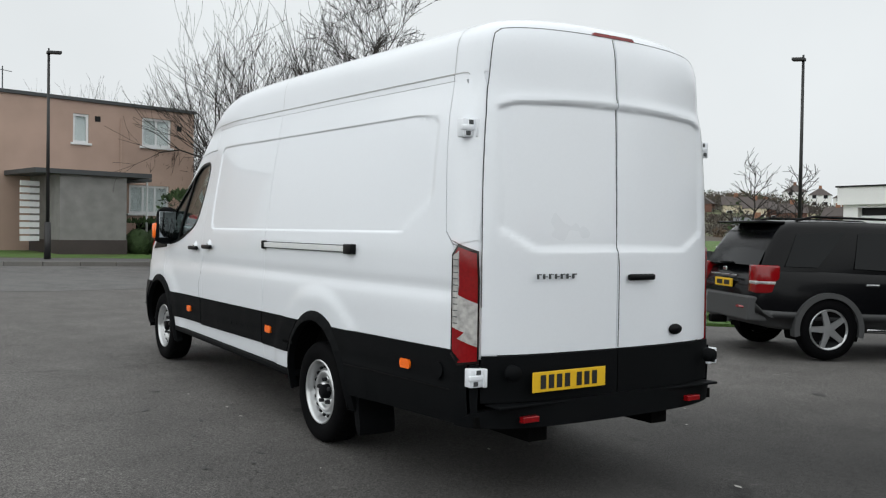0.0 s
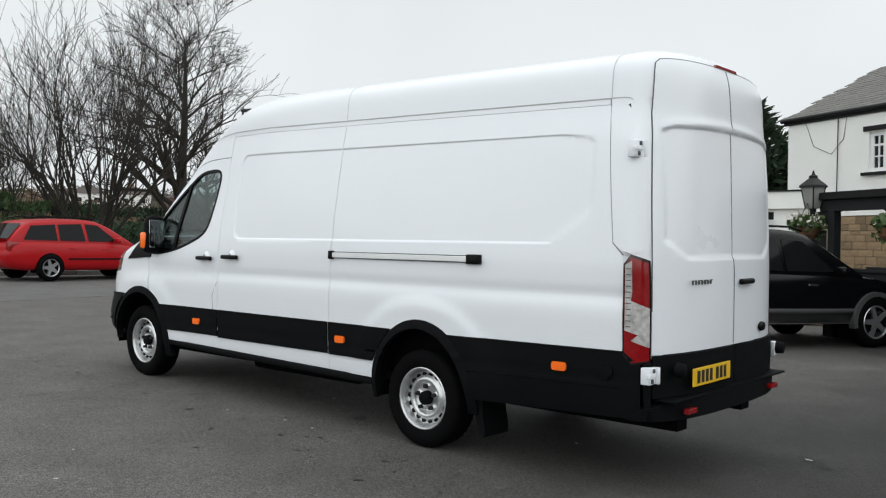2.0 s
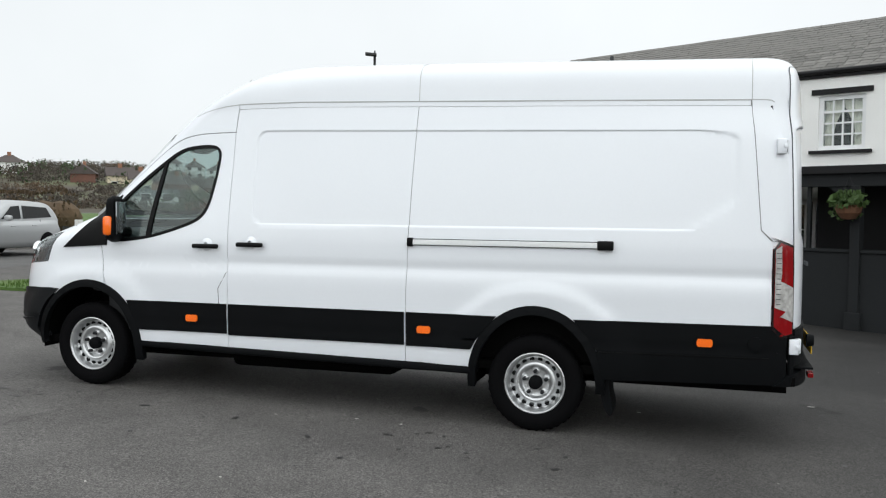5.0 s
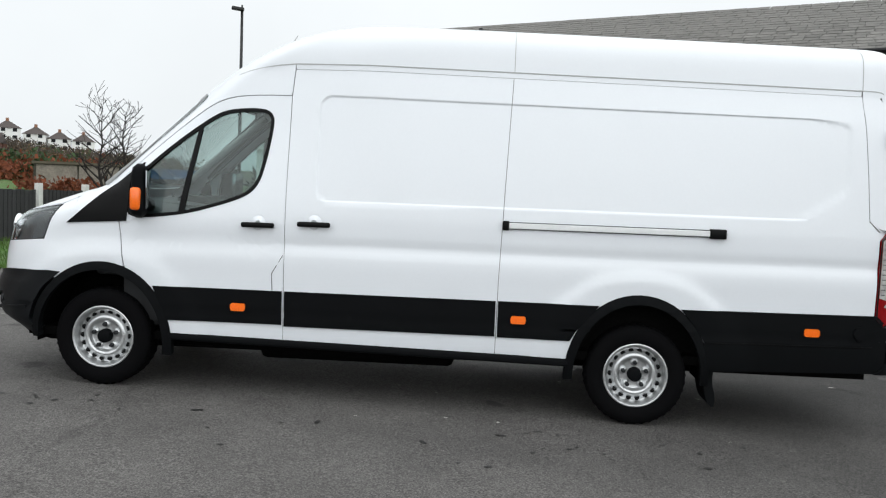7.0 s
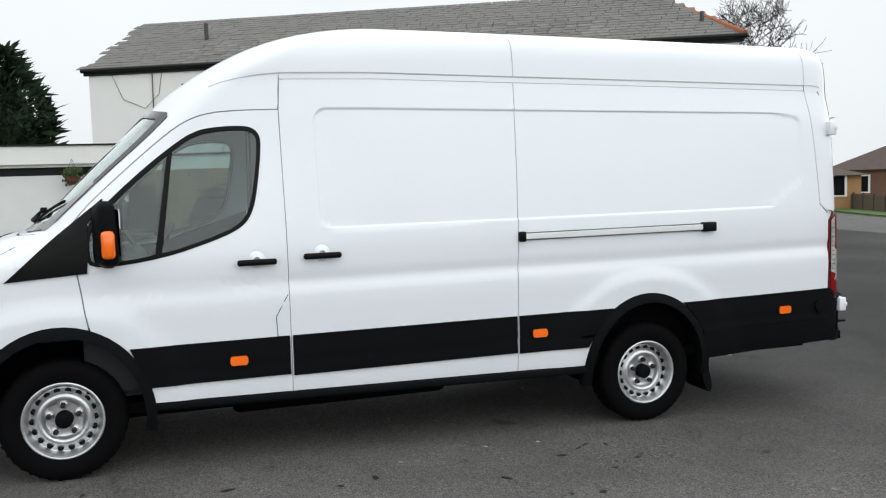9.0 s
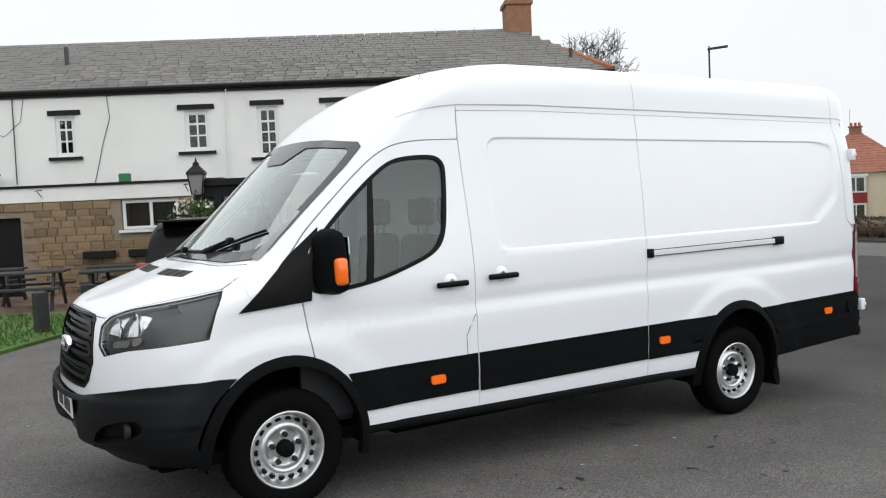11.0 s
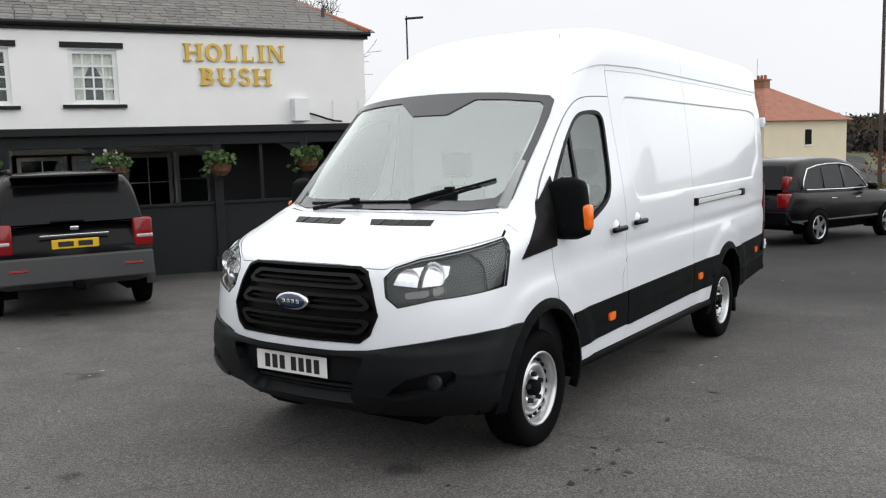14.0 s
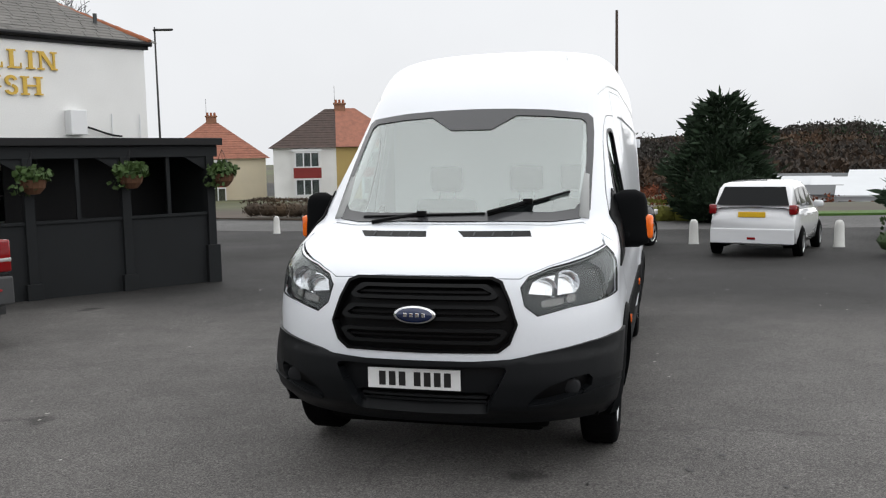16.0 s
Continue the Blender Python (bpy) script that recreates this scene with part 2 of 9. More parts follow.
def soften(pts, times=2, closed=True):
    """Corner cutting: rounds an outline."""
    for _ in range(times):
        n, out = len(pts), []
        for i in range(n if closed else n - 1):
            (x0, y0), (x1, y1) = pts[i], pts[(i + 1) % n]
            out += [(x0 * 0.75 + x1 * 0.25, y0 * 0.75 + y1 * 0.25), (x0 * 0.25 + x1 * 0.75, y0 * 0.25 + y1 * 0.75)]
        pts = out if closed else [pts[0]] + out[1:-1] + [pts[-1]]
    return pts


def offset_loop(pts, d):
    """A closed outline moved outwards by d."""
    n = len(pts)
    area = sum(pts[i][0] * pts[(i + 1) % n][1] - pts[(i + 1) % n][0] * pts[i][1] for i in range(n))
    out = []
    for i in range(n):
        (x0, y0), (x1, y1) = pts[i - 1], pts[(i + 1) % n]
        tx, ty = x1 - x0, y1 - y0
        k = math.hypot(tx, ty) or 1.0
        s = 1 if area > 0 else -1
        out.append((pts[i][0] + s * ty / k * d, pts[i][1] - s * tx / k * d))
    return out


def chart_patch(surface, outer, holes=(), du=0.05, dz=0.05, off=0.0, rim=0.012, cuts_u=(), cuts_w=()):
    """A sheet cut to an outline in a surface's own two coordinates, laid on the surface, with turned-in edges."""
    bm = bmesh.new()
    for loop in (outer, *holes):
        vs = [bm.verts.new((u, w, 0)) for u, w in loop]
        for i in range(len(vs)):
            bm.edges.new((vs[i], vs[(i + 1) % len(vs)]))
    bmesh.ops.triangle_fill(bm, edges=bm.edges[:], use_beauty=True, use_dissolve=False)
    us, ws = [p[0] for p in outer], [p[1] for p in outer]
    for k in range(math.floor(min(us) / du) + 1, math.ceil(max(us) / du)):
        bmesh.ops.bisect_plane(bm, geom=bm.verts[:] + bm.edges[:] + bm.faces[:], plane_co=(k * du, 0, 0), plane_no=(1, 0, 0))
    for k in range(math.floor(min(ws) / dz) + 1, math.ceil(max(ws) / dz)):
        bmesh.ops.bisect_plane(bm, geom=bm.verts[:] + bm.edges[:] + bm.faces[:], plane_co=(0, k * dz, 0), plane_no=(0, 1, 0))
    for c in cuts_u:
        bmesh.ops.bisect_plane(bm, geom=bm.verts[:] + bm.edges[:] + bm.faces[:], plane_co=(c, 0, 0), plane_no=(1, 0, 0))
    for c in cuts_w:
        bmesh.ops.bisect_plane(bm, geom=bm.verts[:] + bm.edges[:] + bm.faces[:], plane_co=(0, c, 0), plane_no=(0, 1, 0))
    bmesh.ops.remove_doubles(bm, verts=bm.verts[:], dist=0.0004)
    bmesh.ops.dissolve_degenerate(bm, edges=bm.edges[:], dist=0.0003)
    nrm = {}
    e = 0.002
    for v in bm.verts:
        u, w = v.co.x, v.co.y
        p = Vector(surface(u, w))
        a, b = Vector(surface(u + e, w)) - Vector(surface(u - e, w)), Vector(surface(u, w + e)) - Vector(surface(u, w - e))
        n = a.cross(b)
        n = n.normalized() if n.length > 1e-12 else Vector((0, 0, 1))
        nrm[v] = (p, n)
    centre = Vector((0, -0.4, 1.6))
    for v, (p, n) in nrm.items():
        if n.dot(p - centre) < 0:
            n = -n
        v.co = p + n * off
        nrm[v] = (p, n)
    edge = [x for x in bm.edges if x.is_boundary]
    if rim:
        ends = {v for x in edge for v in x.verts}
        down = {v: bm.verts.new(v.co - nrm[v][1] * rim) for v in ends}
        for x in edge:
            a, b = x.verts
            bm.faces.new((a, b, down[b], down[a]))
    bm.normal_update()
    for f in bm.faces:
        if f.normal.dot(f.calc_center_median() - centre) < 0:
            f.normal_flip()
    for x in edge:
        x.smooth = False
    return bm

# ---- the white van ----
VX, VY, VZ = 3.68, 8.755, 0.283
van = thing("panel_van", "white high-roof long-wheelbase panel van with black cladding, parked on asphalt", "van", (VX, VY, VZ))

NOSE = [(0.55, 2.70), (0.75, 2.83), (0.90, 2.875), (1.05, 2.865), (1.25, 2.845), (1.42, 2.80), (1.49, 2.755), (1.54, 2.68), (1.60, 2.52), (1.66, 2.34), (1.70, 2.215), (1.735, 2.09),
        (1.80, 2.00), (2.10, 1.70), (2.46, 1.325), (2.60, 1.16), (2.75, 0.92), (2.87, 0.66), (2.95, 0.36), (2.985, 0.08), (3.0, -0.25)]
DEEP = [(0.55, 0.62), (1.0, 0.66), (1.45, 0.66), (1.62, 0.62), (1.74, 0.46), (2.0, 0.40), (2.5, 0.38), (2.7, 0.42), (3.0, 0.5)]
PN = 2.5


def van_base(z, y=-3.0):
    """Half width of the straight part of the body by height; the roof's shoulder is squarer behind the cab."""
    if z > 2.60:
        k = min((z - 2.60) / 0.396, 0.9999)
        sq = smooth_step(0.9, -0.9, y)
        return (0.905 - 0.032 * sq * k) * (1 - k ** (3.0 + 4.0 * sq)) ** (1 / (2.8 - 0.2 * sq))
    if z < 0.9:
        return 1.028 - 0.05 * ((0.9 - z) / 0.35) ** 2
    if z < 1.55:
        return 1.032
    return 1.032 - 0.127 * ((z - 1.55) / 1.05) ** 1.5


def van_cab(y, z):
    return 0.075 * smooth_step(1.5, 2.3, z) * smooth_step(-0.1, 1.2, y)


def taper(y, z):
    """The flanks draw in a little towards the rear corners, less so near the roof."""
    t = max(0.0, -2.0 - max(y, -3.46)) / 1.46
    return 0.055 * t**1.5 * (1 - 0.6 * smooth_step(1.6, 2.4, z))


def rear_w(z):
    yr, b = rear_frame(z)
    return van_base(z) - taper(yr + b, z)


def nose_frame(z):
    yf, b = interp(NOSE, z), interp(DEEP, z)
    return yf, b, max(van_base(z, yf - b) - van_cab(yf - b, z), 0.02)


RECESS = ((-3.258, 0.38), (1.69, 2.392))


def relief(y, z):
    """Pressed shapes of the side: upper recessed panel, waist groove, arch bulges."""
    (y0, y1), (z0, z1) = RECESS
    z1 += 0.011 * (y - y0)
    dy, dz = min((y - y0) * 0.26, y1 - y), min(z - z0, z1 - z)
    d = min(dy, dz, ((y - y0) * 0.22 + (z - z0) * 0.34 - 0.0748) / 0.405)
    if dy < 0.09 and dz < 0.09:
        d = min(d, 0.09 - math.hypot(0.09 - dy, 0.09 - dz))
    out = -0.009 * smooth_step(0.0, 0.014, d)
    out += -0.010 * math.exp(-(((z - 1.385) / 0.045) ** 2)) * smooth_step(1.75, 1.5, y)
    out += 0.006 * math.exp(-(((z - 1.25) / 0.10) ** 2))
    for yc, zc, rr in ((1.875, 0.66, 0.66), (-1.875, 0.58, 0.70)):
        r = math.hypot((y - yc) * 0.95, z - zc)
        out += 0.016 * smooth_step(rr + 0.06, rr - 0.05, r) * (1 if z < 1.6 else 0)
    return out


def shear(y, z):
    """The roof falls a little to the rear."""
    return z + 0.020 * min(y, 0.0) * smooth_step(2.3, 2.6, z)


def rear_frame(z):
    yr = interp([(0.6, -3.70), (1.6, -3.705), (2.3, -3.69), (2.6, -3.675), (2.8, -3.66), (2.9, -3.635), (2.95, -3.605), (2.98, -3.55), (3.0, -3.40)], z)
    b = interp([(0.6, 0.24), (1.6, 0.26), (2.5, 0.26), (2.8, 0.23), (3.0, 0.24)], z)
    return yr, b


def side_w(y, z):
    yf, b, w0 = nose_frame(z)
    y0 = yf - b
    yr, br = rear_frame(z)
    if y > y0:
        k = min((y - y0) / b, 0.99999)
        w = w0 * (1 - k**PN) ** (1 / PN)
    else:
        w = van_base(z, y) - van_cab(y, z) - taper(max(y, yr + br), z)
        if y < yr + br:
            k = min((yr + br - y) / br, 0.99999)
            w *= (1 - k**2.6) ** (1 / 2.6)
    return w + relief(y, z)


def S_side(sign):
    return lambda y, z: (sign * side_w(y, z), y, shear(y, z))


def P_front(u, z):
    """u: 0 front middle, 1 start of the straight side, negative to the left side."""
    yf, b, w0 = nose_frame(z)
    s, a = (1 if u >= 0 else -1), abs(u)
    if a > 1:
        y = yf - b - (a - 1)
        return (s * side_w(y, z), y, shear(y, z))
    f = a * math.pi / 2
    y = yf - b + b * max(math.cos(f), 0) ** (2 / PN)
    x = s * w0 * math.sin(f) ** (2 / PN)
    if a > 0.5:
        x += s * relief(y, z) * smooth_step(0.5, 0.8, a)
    return (x, y, shear(y, z))


def ux(x, z):
    w0 = nose_frame(z)[2]
    return (1 if x >= 0 else -1) * math.asin(min(abs(x) / w0, 1) ** (PN / 2)) / (math.pi / 2)


def uy(y, z, sign=-1):
    yf, b, _ = nose_frame(z)
    y0 = yf - b
    if y <= y0:
        return sign * (1 + y0 - y)
    return sign * math.acos(min((y - y0) / b, 1) ** (PN / 2)) / (math.pi / 2)


def P_rear(v, z):
    yr, b = rear_frame(z)
    s, a = (1 if v >= 0 else -1), abs(v)
    w = rear_w(z)
    if a > 1:
        y = yr + b + (a - 1)
        return (s * side_w(y, z), y, shear(y, z))
    f = a * math.pi / 2
    y = yr + b - b * max(math.cos(f), 0) ** (2 / 2.6)
    x = s * w * math.sin(f) ** (2 / 2.6)
    if abs(x) < 0.80:
        top = 2.475 - 0.07 * x * x - 0.9 * max(0.0, abs(x) - 0.68) ** 1.5
        d = min(0.80 - abs(x), z - 1.60 - 0.55 * max(0, abs(x) - 0.58), top - z)
        y += 0.013 * smooth_step(-0.005, 0.022, d)
        y -= 0.007 * smooth_step(top + 0.10, top + 0.03, z) * smooth_step(top - 0.012, top + 0.006, z) * smooth_step(0.84, 0.76, abs(x))
    return (x, y, shear(y, z))


def vx(x, z):
    return (1 if x >= 0 else -1) * math.asin(min(abs(x) / rear_w(z), 1) ** 1.3) / (math.pi / 2)


def vy(y, z, sign=-1):
    yr, b = rear_frame(z)
    if y >= yr + b:
        return sign * (1 + y - yr - b)
    return sign * math.acos(min((yr + b - y) / b, 1) ** 1.3) / (math.pi / 2)


def vpart(name, bm, material, parent=None, label="", smooth=True):
    bmesh.ops.translate(bm, verts=bm.verts[:], vec=(0, 0, -VZ))
    return part(name, bm, material, parent or van, label, smooth)


def dense(pts, step=0.12, closed=True):
    """More points along the edges of an outline."""
    out = []
    for i, a in enumerate(pts):
        if not closed and i == len(pts) - 1:
            out.append(a)
            break
        b = pts[(i + 1) % len(pts)]
        n = max(1, int(math.hypot(b[0] - a[0], b[1] - a[1]) / step))
        out += [(a[0] + (b[0] - a[0]) * k / n, a[1] + (b[1] - a[1]) * k / n) for k in range(n)]
    return out


def arc(yc, zc, a, b, t0, t1, n=10):
    return [(yc + a * math.cos(radians(t0 + (t1 - t0) * i / n)), zc + b * math.sin(radians(t0 + (t1 - t0) * i / n))) for i in range(n + 1)]


def sill(y):
    return 0.706 + 0.018 * y


FA, FB, FZ = 0.46, 0.50, 0.665
RA, RB, RZ = 0.455, 0.52, 0.58
G2 = 0.0035
WINDOW = soften([(1.66, 1.535), (1.30, 1.575), (1.03, 1.655), (0.86, 1.72), (0.785, 1.80), (0.745, 1.95), (0.705, 2.22), (0.72, 2.285), (0.78, 2.315), (0.95, 2.31), (1.08, 2.285), (1.22, 2.19), (1.40, 2.045), (1.60, 1.86), (1.68, 1.77), (1.70, 1.6)])
TRIANGLE = [(2.125, 1.478), (1.70, 1.505), (1.69, 1.60), (1.685, 1.78), (1.62, 1.86), (1.60, 1.915), (1.72, 1.818), (1.90, 1.672)]
DOOR_TOP = soften([(0.583, 2.418), (0.85, 2.415), (1.02, 2.395), (1.15, 2.34), (1.30, 2.225), (1.50, 2.05), (1.68, 1.885), (1.76, 1.79)], 2, False)
door_poly = dense([(0.583, sill(0.58))] + [(0.583, 1.1), (0.583, 1.8)] + DOOR_TOP + [(1.75, 1.51), (1.735, 1.40), (1.72, 1.28), (1.70, 1.18)], closed=False) + [p for p in arc(1.875, FZ, FA, FB, 112, 176, 8)][1:] + [(1.40, sill(1.4))]
slide_poly = dense([(0.5785, sill(0.57)), (0.5785, 1.1), (0.5785, 2.0), (0.5775, 2.42), (0.563, 2.604), (-0.955, 2.604), (-0.925, 1.8), (-0.905, 1.2), (-0.90, sill(-0.9))])
rear_poly = dense([(-0.9045, sill(-0.9)), (-0.9095, 1.2), (-0.9295, 1.8), (-0.9595, 2.604), (-3.305, 2.604), (-3.318, 2.45), (-3.378, 1.70), (-3.455, 1.62), (-3.455, 0.68), (-2.34, 0.66)], closed=False) + arc(-1.875, RZ, RA, RB, 170, 10, 12)[1:-1] + [(-1.41, 0.72), (-1.405, sill(-1.4))]

ZC = [1.6905 + 0.004 * k for k in range(5)] + [2.3805 + 0.0055 * k for k in range(11)] + [1.31 + 0.021 * k for k in range(8)]
YF = [0.3655 + 0.004 * k for k in range(5)] + [0.304 + 0.016 * k for k in range(4)]
YB = [-3.257, -3.248, -3.239, -3.230, -3.221, -3.212, -3.204, -3.19, -3.15, -3.05, -2.97]
for sgn in (-1, 1):
    S = S_side(sgn)
    cab_door = vpart("cab_door", chart_patch(S, door_poly, [WINDOW], 0.06, 0.06, rim=0.02), M_WHITE)
    vpart("window_seal", chart_patch(S, offset_loop(WINDOW, 0.012), [offset_loop(WINDOW, -0.012)], 0.1, 0.1, off=0.003, rim=0.02), M_BLACK, cab_door)
    vpart("window_pane", chart_patch(S, WINDOW, (), 0.1, 0.1, off=-0.012, rim=0), M_GLASS, cab_door, "clear side window glass").visible_shadow = False
    vpart("window_divider", chart_patch(S, dense([(1.335, 1.585), (1.295, 1.585), (1.205, 2.19), (1.235, 2.175)]), (), 0.1, 0.1, off=0.0, rim=0.02), M_BLACK, cab_door)
    vpart("mirror_sail", chart_patch(S, dense(TRIANGLE, 0.06), (), 0.04, 0.04, off=0.011, rim=0.02), M_BLACK, label="black triangular mirror sail panel")
    vpart("side_panel", chart_patch(S, slide_poly, (), 0.06, 0.05, rim=0.012, cuts_u=YF, cuts_w=ZC), M_WHITE, label="white ribbed load door" if sgn < 0 else "")
    vpart("rear_quarter", chart_patch(S, rear_poly, (), 0.04, 0.03, rim=0.012, cuts_u=YB, cuts_w=ZC), M_WHITE)
    # dark strips behind the gaps
    for line in ([(0.579, 0.7), (0.579, 2.42), (0.56, 2.62)], [(-0.904, 0.69), (-0.918, 1.5), (-0.955, 2.60)], [(1.74, 1.52), (1.71, 1.2)]):
        pts = [(y - 0.02, z) for y, z in line] + [(y + 0.02, z) for y, z in line[::-1]]
        vpart("seam_liner", chart_patch(S, dense(pts), (), 0.1, 0.1, off=-0.006, rim=0), M_GAP)
    pts = [(y, z - 0.02) for y, z in DOOR_TOP] + [(y + 0.012, z + 0.026) for y, z in DOOR_TOP[::-1]]
    vpart("seam_liner", chart_patch(S, pts, (), 0.1, 0.1, off=-0.005, rim=0), M_GAP)
    # black lower cladding
    def clad(y0, y1, z0, z1, skew0=0.0, skew1=0.0):
        return dense([(y0, z0), (y0 + skew0, z1), (y1 + skew1, z1), (y1, z0)])
    for pts in (clad(0.59, 1.40, 0.825, 1.06, 0, 0.10), clad(-0.895, 0.572, 0.815, 1.06), dense([(-1.41, 0.81), (-1.46, 0.90), (-1.53, 0.98), (-1.60, 1.06), (-0.912, 1.06), (-0.912, 0.81)])):
        vpart("side_cladding", chart_patch(S, pts, (), 0.12, 0.03, off=0.012, rim=0.02), M_PLASTIC)
    vpart("rear_cladding", chart_patch(S, dense([(-2.33, 0.645), (-2.315, 0.85), (-2.25, 0.95), (-2.15, 1.06), (-3.47, 1.065), (-3.55, 0.99), (-3.55, 0.67)]), (), 0.1, 0.03, off=0.014, rim=0.03), M_PLASTIC)
    vpart("cladding_seam", chart_patch(S, dense([(-2.33, 0.838), (-3.45, 0.845), (-3.45, 0.852), (-2.33, 0.846)]), (), 0.2, 0.1, off=0.018, rim=0.003), M_BLACK)
    bm = bmesh.new()
    prism(bm, [(1.42, sill(1.42) - 0.005), (1.42, sill(1.42) - 0.05), (-1.44, sill(-1.44) - 0.055), (-1.44, sill(-1.44) - 0.005)], "X", sgn * 0.90, sgn * 1.035)
    bmesh.ops.bevel(bm, geom=bm.edges[:], offset=0.012, segments=2, profile=0.5, affect="EDGES")
    vpart("side_step", bm, M_PLASTIC)
    # wheel arch lips
    for yc, zc, ai, bi, ao, bo, t0, t1 in ((1.875, FZ, 0.447, 0.492, 0.505, 0.553, 0, 190), (-1.875, RZ, 0.435, 0.502, 0.495, 0.567, -4, 184)):
        pts = arc(yc, zc, ao, bo, t0, t1, 28) + arc(yc, zc, ai, bi, t1, t0, 28)
        bm = chart_patch(S, pts, (), 0.07, 0.07, off=0.026, rim=0.05)
        for v in bm.verts:
            k = math.hypot((v.co.y - yc) / ao, (v.co.z - zc) / bo)
            v.co.x -= sgn * 0.020 * smooth_step(0.93, 1.0, k)
        vpart("arch_lip", bm, M_PLASTIC)
        bm = bmesh.new()
        ring = arc(yc, zc, ai + 0.02, bi + 0.02, -4, 184, 24)
        rows = [[bm.verts.new((sgn * xx, y, z)) for y, z in ring] for xx in (1.02, 0.62)]
        for i in range(len(ring) - 1):
            bm.faces.new((rows[0][i], rows[0][i + 1], rows[1][i + 1], rows[1][i]))
        if yc > 0:
            bm.faces.new(rows[1])
        vpart("wheel_well", bm, M_DARK, smooth=False)
    for y in (0.895, -1.053, -3.035):
        bm = chart_patch(S, soften(dense([(y - 0.052, 0.910), (y + 0.052, 0.910), (y + 0.052, 0.964), (y - 0.052, 0.964)], 0.03), 2), (), 0.2, 0.2, off=0.024, rim=0.02)
        vpart("side_marker", bm, M_AMBER, label="orange side marker light")
    bm = chart_patch(S, arc(-3.36, 0.945, 0.045, 0.045, 0, 360, 18)[:-1], (), 0.2, 0.2, off=0.026, rim=0.02)
    vpart("parking_sensor", bm, M_PLASTIC)
    # handles
    for yc, zc in ((0.765, 1.515), (0.375, 1.533)):
        x = sgn * (side_w(yc, zc) + 0.028)
        bm = bmesh.new()
        box(bm, x - 0.016, x + 0.016, yc - 0.115, yc + 0.115, zc - 0.018, zc + 0.018, 0.012)
        handle = vpart("door_handle", bm, M_BLACK, label="black pull handle")
        bm = bmesh.new()
        lathe(bm, [(-0.02, 0.02), (0.0, 0.052), (0.004, 0.056), (0.0, 0.06)], 20, "X", (sgn * (side_w(yc, zc) - 0.001), yc, zc + 0.012))
        vpart("handle_cup", bm, M_WHITE)
    # rear corner pillar
    front_edge = [(-3.46, 1.63), (-3.3835, 1.705), (-3.3675, 1.9), (-3.3515, 2.1), (-3.3355, 2.3), (-3.3235, 2.45), (-3.3110, 2.6), (-3.309, 2.645)]
    pts = [(vy(y, z, sgn), z) for y, z in front_edge] + [(vx(sgn * x, z), z) for x, z in ((0.872, 2.645), (0.885, 2.6), (0.89, 2.45), (0.905, 2.3), (0.905, 2.1), (0.905, 1.9), (0.905, 1.66), (0.93, 1.655))]
    liner = [(vy(y - 0.02, z, sgn), z) for y, z in front_edge] + [(vy(y + 0.025, z, sgn), z) for y, z in front_edge[::-1]]
    vpart("seam_liner", chart_patch(P_rear, liner, (), 0.06, 0.06, off=-0.004, rim=0), M_GAP)
    vpart("rear_pillar", chart_patch(P_rear, pts, (), 0.06, 0.06, rim=0.012), M_WHITE)

# upright tail lamps, wrapped round the corners
for sgn in (-1, 1):
    def wrap(pts):
        return [(vy(p[1], p[2], sgn) if p[0] == "y" else vx(sgn * p[1], p[2]), p[2]) for p in pts]
    whole = wrap([("y", -3.462, 1.04), ("y", -3.462, 1.3), ("y", -3.462, 1.58), ("y", -3.50, 1.635), ("x", 0.975, 1.655), ("x", 0.90, 1.60), ("x", 0.895, 1.45), ("x", 0.895, 1.2), ("x", 0.895, 1.0), ("x", 0.97, 0.985), ("y", -3.50, 1.0)])
    lamp = vpart("tail_lamp", chart_patch(P_rear, whole, (), 0.08, 0.05, off=0.012, rim=0.03), M_RED, label="tall red tail lamp with clear ribbed sections")
    strip = wrap([("y", -3.474, 1.19), ("y", -3.474, 1.4), ("y", -3.474, 1.575), ("y", -3.508, 1.60), ("y", -3.510, 1.5), ("y", -3.512, 1.415), ("x", 0.97, 1.365), ("x", 0.903, 1.32), ("x", 0.903, 1.2), ("x", 0.903, 1.09), ("x", 0.97, 1.13), ("y", -3.54, 1.165)])
    vpart("clear_section", chart_patch(P_rear, strip, (), 0.08, 0.05, off=0.015, rim=0.004), M_CLEARLENS, lamp, "clear ribbed reversing lens")
    for k in range(11):
        z = 1.21 + 0.034 * k
        rib = wrap([("y", -3.480, z), ("y", -3.480, z + 0.005), ("y", -3.506, z + 0.005), ("y", -3.506, z)])
        vpart("lens_rib", chart_patch(P_rear, rib, (), 0.2, 0.2, off=0.018, rim=0.004), M_CABGREY, lamp)
    edge_in = [(sum(q[0] for q in whole) / len(whole) + (u - sum(q[0] for q in whole) / len(whole)) * 0.90, 1.32 + (z - 1.32) * 0.955) for u, z in whole]
    vpart("lamp_border", chart_patch(P_rear, whole, [edge_in], 0.08, 0.05, off=0.0135, rim=0.004), M_LAMPRIM, lamp)

